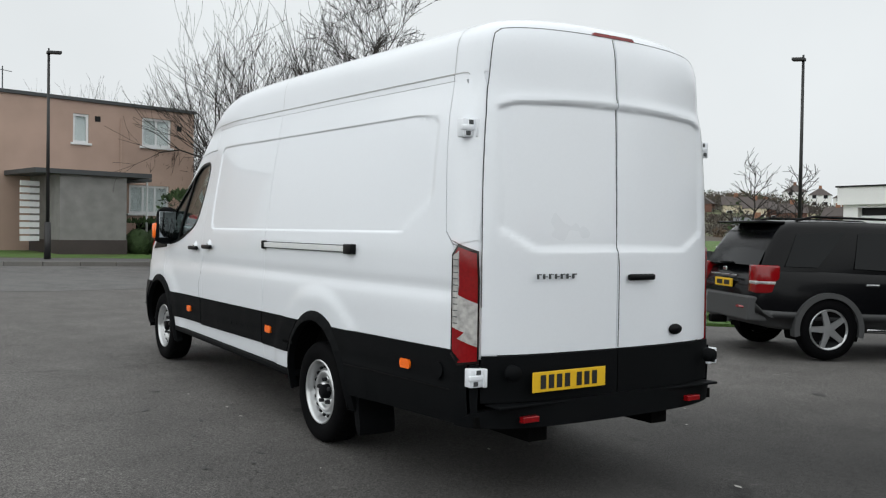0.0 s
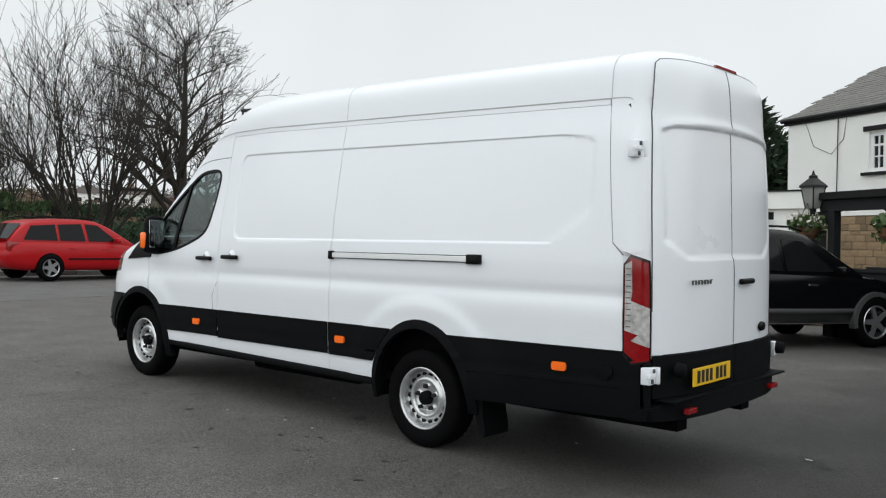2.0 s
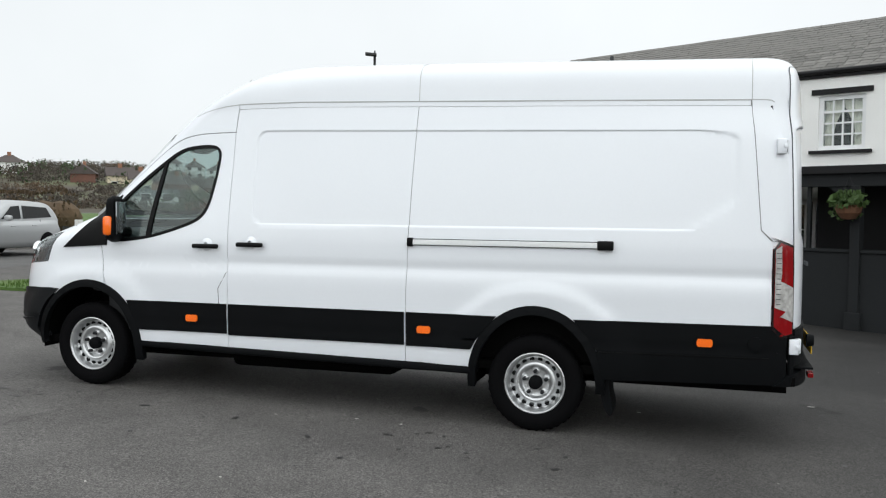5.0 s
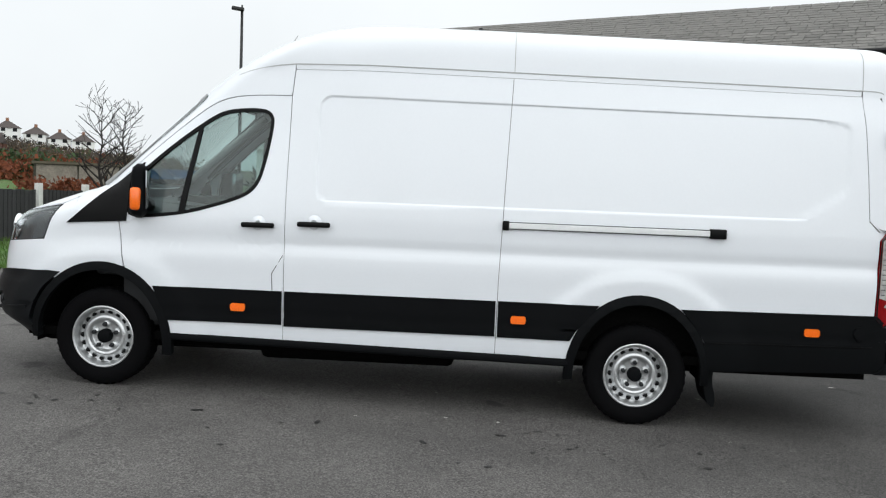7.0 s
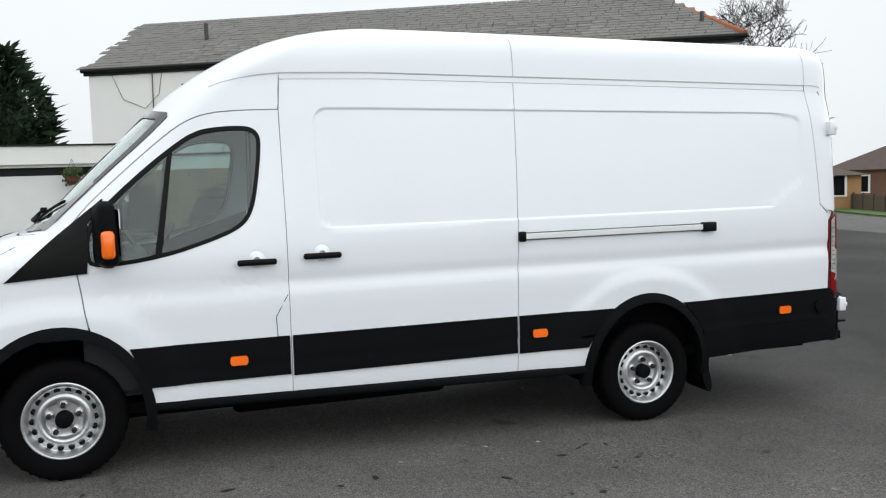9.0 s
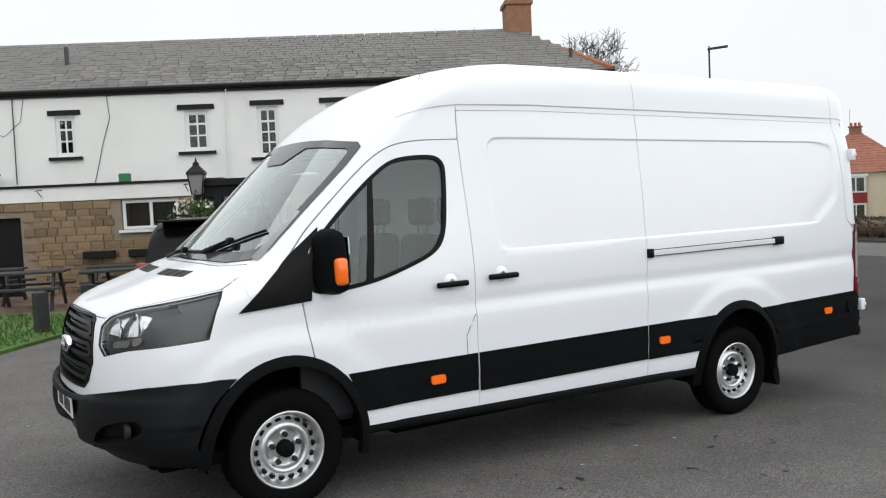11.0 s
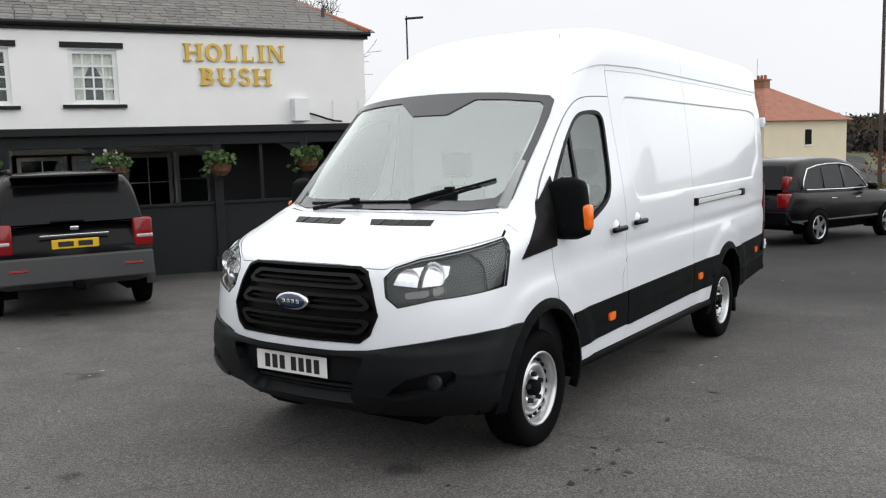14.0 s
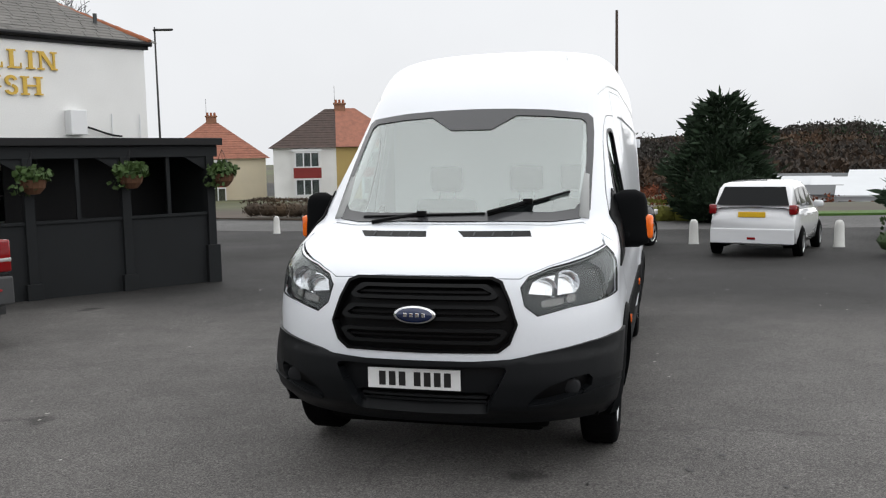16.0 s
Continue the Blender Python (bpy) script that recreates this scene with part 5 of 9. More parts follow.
# ---- ground ----
def asphalt(name, dark, light, fleck=0.6):
    """Rolled asphalt: stone flecks, mottling, oil spots and fine cracks; view-dependent brightness is put into the
    colour along y.
    """
    m = bpy.data.materials.new(name)
    m.use_nodes = True
    t = m.node_tree
    b = t.nodes["Principled BSDF"]
    b.inputs["Specular IOR Level"].default_value = 0.3
    co = t.nodes.new("ShaderNodeTexCoord")

    def tex(kind, scale, detail=4.0):
        n = t.nodes.new(kind)
        n.inputs["Scale"].default_value = scale
        if kind == "ShaderNodeTexNoise":
            n.inputs["Detail"].default_value = detail
        t.links.new(co.outputs["Object"], n.inputs["Vector"])
        return n

    def span(src, a0, a1, b0, b1):
        r = t.nodes.new("ShaderNodeMapRange")
        for k, v in (("From Min", a0), ("From Max", a1), ("To Min", b0), ("To Max", b1)):
            r.inputs[k].default_value = v
        t.links.new(src, r.inputs["Value"])
        return r.outputs[0]

    def times(a, c):
        q = t.nodes.new("ShaderNodeMath")
        q.operation = "MULTIPLY"
        t.links.new(a, q.inputs[0])
        t.links.new(c, q.inputs[1])
        return q.outputs[0]

    broad = tex("ShaderNodeTexNoise", 0.23, 6)
    mid = tex("ShaderNodeTexNoise", 2.1, 5)
    grit = tex("ShaderNodeTexNoise", 105, 3)
    stone = tex("ShaderNodeTexVoronoi", 72)
    spots = tex("ShaderNodeTexNoise", 1.15, 3)
    pale = tex("ShaderNodeTexNoise", 3.3, 2)
    crack = t.nodes.new("ShaderNodeTexVoronoi")
    crack.feature = "DISTANCE_TO_EDGE"
    crack.inputs["Scale"].default_value = 0.16
    warp = t.nodes.new("ShaderNodeVectorMath")
    warp.operation = "MULTIPLY_ADD"
    wob = tex("ShaderNodeTexNoise", 0.9, 6)
    warp.inputs[1].default_value = (1.6, 1.6, 0)
    t.links.new(wob.outputs["Color"], warp.inputs[0])
    t.links.new(co.outputs["Object"], warp.inputs[2])
    t.links.new(warp.outputs[0], crack.inputs["Vector"])
    v = span(grit.outputs[0], 0.32, 0.68, 1 - fleck, 1 + fleck)
    v = times(v, span(mid.outputs[0], 0.3, 0.7, 0.86, 1.14))
    v = times(v, span(stone.outputs["Color"], 0.0, 1.0, 0.66, 1.34))
    v = times(v, span(spots.outputs[0], 0.70, 0.74, 1.0, 0.45))
    v = times(v, span(pale.outputs[0], 0.755, 0.80, 1.0, 1.9))
    v = times(v, span(crack.outputs["Distance"], 0.001, 0.004, 0.8, 1.0))
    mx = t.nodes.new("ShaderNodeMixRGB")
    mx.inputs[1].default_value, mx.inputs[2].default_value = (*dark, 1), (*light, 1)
    # dark to light along y: the ground's changing brightness, held in the base colour
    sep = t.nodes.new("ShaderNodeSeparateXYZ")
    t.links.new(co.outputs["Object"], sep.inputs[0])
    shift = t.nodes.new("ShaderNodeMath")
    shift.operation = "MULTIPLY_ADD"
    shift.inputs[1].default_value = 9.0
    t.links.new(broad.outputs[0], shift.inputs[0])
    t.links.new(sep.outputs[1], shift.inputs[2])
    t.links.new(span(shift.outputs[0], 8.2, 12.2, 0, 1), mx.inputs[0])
    mu = t.nodes.new("ShaderNodeMixRGB")
    mu.blend_type, mu.inputs[0].default_value = "MULTIPLY", 1.0
    t.links.new(mx.outputs[0], mu.inputs[1])
    t.links.new(v, mu.inputs[2])
    t.links.new(mu.outputs[0], b.inputs["Base Color"])
    t.links.new(span(broad.outputs[0], 0.3, 0.7, 0.72, 0.92), b.inputs["Roughness"])
    bp = t.nodes.new("ShaderNodeBump")
    bp.inputs["Distance"].default_value = 0.006
    t.links.new(grit.outputs[0], bp.inputs["Height"])
    t.links.new(bp.outputs[0], b.inputs["Normal"])
    return m


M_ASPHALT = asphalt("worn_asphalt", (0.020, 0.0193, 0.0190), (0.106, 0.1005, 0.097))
M_ROAD = asphalt("road_asphalt", (0.095, 0.093, 0.092), (0.115, 0.113, 0.112), 0.35)
M_PAVE = mat("pavement_asphalt", (0.085, 0.082, 0.082), 0.9, vary=0.18, scale=0.6, bump=0.002, fine=70)
M_KERB = mat("concrete_kerb", (0.20, 0.19, 0.18), 0.9, vary=0.2, scale=2, bump=0.002, fine=60)
M_GRASS = mat("winter_grass", (0.060, 0.130, 0.020), 0.95, vary=0.45, scale=0.9, bump=0.02, fine=45, second=(0.090, 0.120, 0.03), mix=(0.45, 0.7))


def ground_sheet():
    bm = bmesh.new()
    ax = [-700, -400, -200, -120, -80] + list(range(-60, 61, 3)) + [80, 120, 200, 400, 700]
    grid = [[bm.verts.new((x, y, gz(x, y))) for x in ax] for y in ax]
    for j in range(len(ax) - 1):
        for i in range(len(ax) - 1):
            bm.faces.new((grid[j][i], grid[j][i + 1], grid[j + 1][i + 1], grid[j + 1][i]))
    return bm


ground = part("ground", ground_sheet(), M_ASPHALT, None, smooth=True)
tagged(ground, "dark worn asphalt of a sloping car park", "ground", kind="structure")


def slab(name, outline, material, top=0.004, label="", category="", kind="structure", thick=0.15, step=2.0):
    """A flat area that follows the ground, top metres over it."""
    bm = bmesh.new()
    vs = [bm.verts.new((x, y, 0)) for x, y in outline]
    bm.faces.new(vs)
    xs, ys = [p[0] for p in outline], [p[1] for p in outline]
    for k in range(math.floor(min(xs) / step) + 1, math.ceil(max(xs) / step)):
        bmesh.ops.bisect_plane(bm, geom=bm.verts[:] + bm.edges[:] + bm.faces[:], plane_co=(k * step, 0, 0), plane_no=(1, 0, 0))
    for k in range(math.floor(min(ys) / step) + 1, math.ceil(max(ys) / step)):
        bmesh.ops.bisect_plane(bm, geom=bm.verts[:] + bm.edges[:] + bm.faces[:], plane_co=(0, k * step, 0), plane_no=(0, 1, 0))
    edge = [e for e in bm.edges if e.is_boundary]
    for v in bm.verts:
        v.co.z = gz(v.co.x, v.co.y) + top
    down = {}
    for e in edge:
        for v in e.verts:
            if v not in down:
                down[v] = bm.verts.new(v.co - Vector((0, 0, thick)))
    for e in edge:
        a, b = e.verts
        bm.faces.new((a, b, down[b], down[a]))
    bmesh.ops.recalc_face_normals(bm, faces=bm.faces[:])
    ob = part(name, bm, material, None, smooth=False)
    return tagged(ob, label, category, kind=kind)


# north road with its far pavement and verge
slab("road_north", [(-60, 18.3), (-20, 18.4), (3, 18.5), (9, 19.6), (16, 21.6), (18, 25.9), (-60, 24.8)], M_ROAD, 0.004, "pale grey asphalt road beyond the car park", "road")
slab("pavement_north", [(-60, 24.9), (60, 26.3), (60, 27.9), (-60, 27.4)], M_PAVE, 0.10, "asphalt pavement behind a kerb", "pavement")
slab("verge_north", [(-60, 27.4), (60, 27.9), (60, 60), (-60, 60)], M_GRASS, 0.105, "green verge with short winter grass", "grass")
slab("road_south", [(-80, -18.5), (-80, -12.0), (3, -11.5), (16, -12.6), (30, -16), (60, -30), (60, -38), (28, -22.5), (14, -18.5)], M_ROAD, 0.004, "asphalt road past the car park", "road")

# ---- public house ----
M_RENDER = mat("white_painted_render", (0.80, 0.80, 0.79), 0.85, vary=0.07, scale=0.8, bump=0.003, fine=40, second=(0.71, 0.71, 0.695), mix=(0.5, 0.75))
M_SLATE = mat("grey_stone_slates", (0.135, 0.13, 0.122), 0.85, vary=0.3, scale=2.0, bump=0.003, fine=30, rnd=0.25)
M_BLACKPAINT = mat("black_gloss_paint", (0.010, 0.010, 0.011), 0.45, vary=0.2, spec=0.2)
M_CANOPY = mat("dark_grey_painted_timber", (0.018, 0.0195, 0.021), 0.75, vary=0.2, scale=1.5, bump=0.001, fine=80, spec=0.15)
M_UPVC = mat("white_upvc", (0.74, 0.75, 0.76), 0.4, vary=0.03)
M_STONE = mat("buff_sandstone", (0.22, 0.155, 0.09), 0.9, vary=0.3, scale=3, bump=0.006, fine=35, rnd=0.3)
M_PANE = glass("window_pane", (0.55, 0.58, 0.58), 0.0)
# near-black colour that stands in for the shade inside unlit rooms
M_ROOMSHADE = mat("painted_room_shade", (0.02, 0.02, 0.022), 0.9)
PUBP, PUBA = Vector((14.457, -3.117)), math.degrees(math.atan2(0.882, 0.472))

# ---- shared pieces for buildings ----


def flat_panel(bm, outer, holes, y0, y1):
    """A wall in the X-Z plane with openings cut right through it, from y0 (outside) to y1."""
    start = len(bm.verts)
    tmp = bmesh.new()
    for loop in (outer, *holes):
        vs = [tmp.verts.new((x, 0, z)) for x, z in loop]
        for i in range(len(vs)):
            tmp.edges.new((vs[i], vs[(i + 1) % len(vs)]))
    bmesh.ops.triangle_fill(tmp, edges=tmp.edges[:], use_beauty=True, normal=(0, 1, 0))
    edge = [e for e in tmp.edges if e.is_boundary]
    front = {v: bm.verts.new((v.co.x, y0, v.co.z)) for v in tmp.verts}
    back = {v: bm.verts.new((v.co.x, y1, v.co.z)) for v in tmp.verts}
    made = []
    for f in tmp.faces:
        made.append(bm.faces.new([front[v] for v in f.verts]))
        made.append(bm.faces.new([back[v] for v in reversed(f.verts)]))
    for e in edge:
        a, b = e.verts
        made.append(bm.faces.new((front[a], front[b], back[b], back[a])))
    bmesh.ops.recalc_face_normals(bm, faces=made)
    tmp.free()


def rect(x0, x1, z0, z1):
    return [(x0, z0), (x1, z0), (x1, z1), (x0, z1)]


def window(parent, x0, x1, z0, z1, y, cols=2, rows=2, top=0.0, frame_m=None, pane_m=None, bar=0.022, fr=0.055, depth=0.06, curtain=None):
    """A framed window set in an opening; y is the outside of the frame (outwards is +y)."""
    fm, pm = frame_m or M_UPVC, pane_m or M_PANE
    bm = bmesh.new()
    flat_panel(bm, rect(x0, x1, z0, z1), [rect(x0 + fr, x1 - fr, z0 + fr, z1 - fr)], y, y - depth)
    win = part("window", bm, fm, parent)
    xs = [x0 + fr + (x1 - x0 - 2 * fr) * k / cols for k in range(cols + 1)]
    zt = z1 - fr if not top else z1 - fr - top
    zs = [z0 + fr + (zt - z0 - fr) * k / rows for k in range(rows + 1)]
    for x in xs[1:-1]:
        part("glazing_bar", boxed(x - bar / 2, x + bar / 2, y - depth + 0.01, y - 0.008, z0 + fr, z1 - fr), fm, win)
    for z in zs[1:-1]:
        part("glazing_bar", boxed(x0 + fr, x1 - fr, y - depth + 0.012, y - 0.010, z - bar / 2, z + bar / 2), fm, win)
    if top:
        part("transom", boxed(x0 + fr, x1 - fr, y - depth + 0.008, y - 0.003, zt - 0.025, zt + 0.025), fm, win)
    part("pane", boxed(x0 + fr, x1 - fr, y - depth + 0.020, y - depth + 0.026, z0 + fr, z1 - fr), pm, win)
    # flat dark sheet in place of a room, its shade given by colour
    part("room_shade_sheet", boxed(x0, x1, y - 0.55, y - 0.50, z0, z1), M_ROOMSHADE, win)
    if curtain is not None:
        for s in (-1, 1):
            bm = bmesh.new()
            xm = x0 + fr if s < 0 else x1 - fr
            w = (x1 - x0) * 0.44
            prev = None
            for k in range(13):
                row = [bm.verts.new((xm - s * w * (k / 12) * (1.0 - 0.62 * smooth_step(1.0, 0.35, j / 6) * 0.9 + 0.0), y - depth - 0.05 - 0.012 * math.sin(k * 2.2), z0 + fr + (z1 - z0 - 2 * fr) * j / 6)) for j in range(7)]
                if prev:
                    for j in range(6):
                        bm.faces.new((prev[j], prev[j + 1], row[j + 1], row[j]))
                prev = row
            part("curtain", bm, curtain, win, smooth=True)
    return win


M_PANECLEAR = glass("clear_window_pane", (0.92, 0.94, 0.94), 0.0)
M_NET = mat("pale_curtain", (0.74, 0.72, 0.63), 0.9, vary=0.1)
M_NETGREY = mat("grey_blind", (0.42, 0.44, 0.45), 0.8, vary=0.12, scale=4)
M_GOLD = mat("gold_letter", (0.62, 0.40, 0.05), 0.45, vary=0.08)
M_TERRA = mat("terracotta_ridge", (0.30, 0.10, 0.045), 0.85, vary=0.3, scale=5)
M_BRICKCH = mat("chimney_brick", (0.26, 0.13, 0.08), 0.9, vary=0.3, scale=5, bump=0.004, fine=25)
M_LEAF = mat("leaf_green", (0.045, 0.085, 0.018), 0.7, vary=0.5, scale=6, fine=30)
M_FLOWER = mat("pale_flowers", (0.60, 0.55, 0.52), 0.8, vary=0.3, fine=50)
M_COIR = mat("coir_basket", (0.11, 0.05, 0.025), 0.95, vary=0.3, fine=60, bump=0.004)

# ---- public house: X runs along its front from the south corner, +Y looks to the car park ----
pub = thing("public_house", "white rendered two-storey pub with grey slate roof and stone ground floor", "pub", (PUBP.x, PUBP.y, 0.0), PUBA)
LP, EV, RZP, RD = 16.55, 4.88, 6.62, 3.6
WIN = [(13.34, 13.81, 3.42, 4.38), (10.16, 10.74, 3.43, 4.40), (8.48, 9.00, 3.22, 4.44), (6.30, 7.32, 3.24, 4.44)]
bm = bmesh.new()
flat_panel(bm, rect(0.28, LP, -0.6, EV), [rect(*w) for w in WIN] + [rect(5.2, 8.6, 0.15, 2.15)], 0.0, -0.35)
part("front_wall", bm, M_RENDER, pub, "white painted render front wall")
part("south_wall", boxed(0.28, 0.63, -2 * RD, -0.35, -0.8, EV), M_RENDER, pub)
part("plinth", boxed(0.265, 0.64, -2 * RD, 0.012, -0.8, -0.02), M_BLACKPAINT, pub)
bm = bmesh.new()
prism(bm, [(-0.35, -0.6), (-2 * RD, -0.6), (-2 * RD, EV), (-RD, RZP - 0.08), (-0.35, EV + 0.1)], "X", LP - 0.35, LP)
part("north_gable", bm, M_RENDER, pub)
part("back_wall", boxed(0.35, LP - 0.35, -2 * RD, -2 * RD + 0.3, -0.6, EV), M_RENDER, pub)
for k, (x0, x1, z0, z1) in enumerate(WIN):
    w = window(pub, x0, x1, z0, z1, -0.06, 4 if k == 3 else 2, 3 if k > 1 else 2, top=0.22 if k < 2 else 0.26, curtain=M_NET if k == 3 else None, pane_m=M_PANECLEAR if k == 3 else None, fr=0.095, bar=0.036)
    part("lintel", boxed(x0 - 0.15, x1 + 0.15, -0.02, 0.045, z1 + 0.03, z1 + 0.15, 0.006), M_BLACKPAINT, pub, "black painted window lintel")
    part("sill", boxed(x0 - 0.15, x1 + 0.17, -0.05, 0.09, z0 - 0.085, z0 - 0.012, 0.006), M_BLACKPAINT, pub, "black painted window sill")
# gutter and fascia
part("fascia_board", boxed(0.18, LP + 0.12, 0.0, 0.05, EV - 0.04, EV + 0.12), M_BLACKPAINT, pub)
bm = bmesh.new()
tube(bm, (0.13, 0.10, EV + 0.09), (LP + 0.15, 0.10, EV + 0.09), 0.06, n=10)
part("gutter", bm, M_BLACKPAINT, pub, "black gutter")
part("fascia_board", boxed(0.23, 0.279, -2 * RD, 0.0, EV - 0.04, EV + 0.12), M_BLACKPAINT, pub)
for xs, z0 in ((9.7, 2.77), (14.75, 2.80)):
    bm = bmesh.new()
    tube(bm, (xs, 0.045, EV), (xs + 0.02, 0.045, z0), 0.022 if xs < 10 else 0.014, n=8)
    part("down_pipe", bm, M_RENDER if xs < 10 else M_CABGREY, pub)
bm = bmesh.new()
pts = [(12.55, 4.85), (12.5, 4.3), (12.7, 3.7), (12.85, 3.1), (12.95, 2.75)]
for a, b in zip(pts, pts[1:]):
    tube(bm, (a[0], 0.015, a[1]), (b[0], 0.015, b[1]), 0.009, n=5)
part("loose_cable", bm, M_CABGREY, pub)
bm = bmesh.new()
pts = [(15.9, 4.85), (15.6, 4.2), (15.0, 3.95), (14.6, 4.3), (14.5, 4.85)]
for a, b in zip(pts, pts[1:]):
    tube(bm, (a[0], 0.015, a[1]), (b[0], 0.015, b[1]), 0.007, n=5)
part("loose_cable", bm, M_CABGREY, pub)
# letters
for body, xc, zc, size, wide in (("HOLLIN", 3.61, 4.425, 0.555, 2.46), ("BUSH", 3.63, 3.865, 0.56, 1.76)):
    x = xc + wide / 2
    widths = {"H": 1.05, "O": 1.05, "L": 0.88, "I": 0.55, "N": 1.08, "B": 0.92, "U": 1.02, "S": 0.82}
    total = sum(widths[c] for c in body)
    for c in body:
        w = wide * widths[c] / total
        xc2 = x - w / 2
        x -= w
        hgt, t, sf = 0.40, 0.085, 0.05
        bm = bmesh.new()

        def stem(cx, z0=-hgt / 2, z1=hgt / 2, tt=t, serif=True):
            box(bm, cx - tt / 2, cx + tt / 2, 0.02, 0.06, z0, z1)
            if serif:
                box(bm, cx - tt / 2 - sf, cx + tt / 2 + sf, 0.021, 0.059, z0, z0 + 0.035)
                box(bm, cx - tt / 2 - sf, cx + tt / 2 + sf, 0.021, 0.059, z1 - 0.035, z1)

        def bowl(cx, cz, rx, rz, a0, a1, tx=t, n=20):
            ring = []
            for k in range(n + 1):
                a = radians(a0 + (a1 - a0) * k / n)
                c1, s1 = math.cos(a), math.sin(a)
                th = 0.045 + (tx - 0.045) * abs(c1)
                ring.append([bm.verts.new((cx + (rx - d) * c1, y, cz + (rz - d * 0.55 / max(th, 0.01) * 0.05 - (d * 0.6)) * s1)) for d, y in ((0, 0.02), (0, 0.06), (th, 0.06), (th, 0.02))])
            for p, q in zip(ring, ring[1:]):
                for i in range(4):
                    bm.faces.new((p[i], p[(i + 1) % 4], q[(i + 1) % 4], q[i]))

        h2, q = hgt / 2, w * 0.30
        if c == "H":
            stem(-q), stem(q), box(bm, -q, q, 0.022, 0.058, -0.02, 0.02)
        elif c == "O":
            bowl(0, 0, w * 0.42, h2 + 0.01, 0, 360, 0.09, 28)
        elif c == "L":
            stem(w * 0.2), box(bm, -w * 0.32, w * 0.2, 0.022, 0.058, -h2, -h2 + 0.04), box(bm, -w * 0.32, -w * 0.26, 0.022, 0.058, -h2, -h2 + 0.12)
        elif c == "I":
            stem(0)
        elif c == "N":
            stem(-q, tt=0.045), stem(q, tt=0.045)
            prism(bm, [(q + 0.03, h2), (q - 0.07, h2), (-q - 0.03, -h2), (-q + 0.05, -h2)], "Y", 0.022, 0.058)
        elif c == "B":
            stem(w * 0.24), bowl(w * 0.12, 0.095, w * 0.40, 0.105, 90, 270), bowl(w * 0.12, -0.095, w * 0.46, 0.105, 90, 270)
            for zz in (h2 - 0.04, -0.02, -h2):
                box(bm, w * 0.05, w * 0.24, 0.022, 0.058, zz, zz + 0.04)
        elif c == "U":
            stem(q, -0.06, h2, t), stem(-q, -0.06, h2, 0.045), bowl(0, -0.06, q + 0.04, 0.15, 180, 360, 0.07)
        elif c == "S":
            bowl(0, 0.095, w * 0.34, 0.115, -80, 170, 0.07), bowl(0, -0.095, w * 0.36, 0.115, 100, 350, 0.07)
        for v in bm.verts:
            v.co.x += xc2
            v.co.z += zc
        bmesh.ops.recalc_face_normals(bm, faces=bm.faces[:])
        part("sign_letter", bm, M_GOLD, pub, "raised gold serif sign letter")
# air conditioner, pipes and flood lights over the canopy
part("air_conditioner", boxed(1.92, 2.30, 0.0, 0.32, 2.80, 3.36, 0.02), M_UPVC, pub, "white wall air conditioner")
bm = bmesh.new()
for a, b in zip([(1.9, 3.0), (1.7, 2.95), (1.4, 2.85), (1.2, 2.8)], [(1.7, 2.95), (1.4, 2.85), (1.2, 2.8), (1.0, 2.78)]):
    tube(bm, (a[0], 0.1, a[1]), (b[0], 0.1, b[1]), 0.025, n=6)
part("pipe", bm, M_BLACKPAINT, pub)
for xs in (1.75, 1.05):
    bm = bmesh.new()
    tube(bm, (xs - 0.55, 0.05, 2.75), (xs - 0.55, 0.05, 3.3), 0.02, n=6)
    part("pipe", bm, M_UPVC, pub)
# roof with slates laid in courses
slope = math.hypot(RD, RZP - EV)
SY, SZ = RD / slope, (RZP - EV) / slope
bm = bmesh.new()
HIP = 2.0
prism(bm, [(0.12, EV + 0.10), (-RD, RZP), (-2 * RD - 0.1, EV + 0.10)], "X", HIP, LP + 0.08)
vs = [bm.verts.new(p) for p in ((HIP, 0.12, EV + 0.10), (HIP, -RD, RZP), (HIP, -2 * RD - 0.1, EV + 0.1), (0.16, 0.12, EV + 0.10), (0.16, -2 * RD - 0.1, EV + 0.10))]
for f in ((0, 1, 3), (1, 2, 4), (1, 4, 3), (0, 3, 4, 2)):
    bm.faces.new([vs[i] for i in f])
bmesh.ops.recalc_face_normals(bm, faces=bm.faces[:])
roof_base = part("roof", bm, M_SLATE, pub, "weathered grey stone slate roof")
bm = bmesh.new()
box(bm, -0.165, 0.165, -0.27, 0.0, -0.006, 0.010)
slate_mesh = mesh_of(bm, "slate")
slate_mesh.materials.append(M_SLATE)
rest = bmesh.new()
rows_n = 19
pitch = math.atan2(RZP - EV, RD)
count = 0
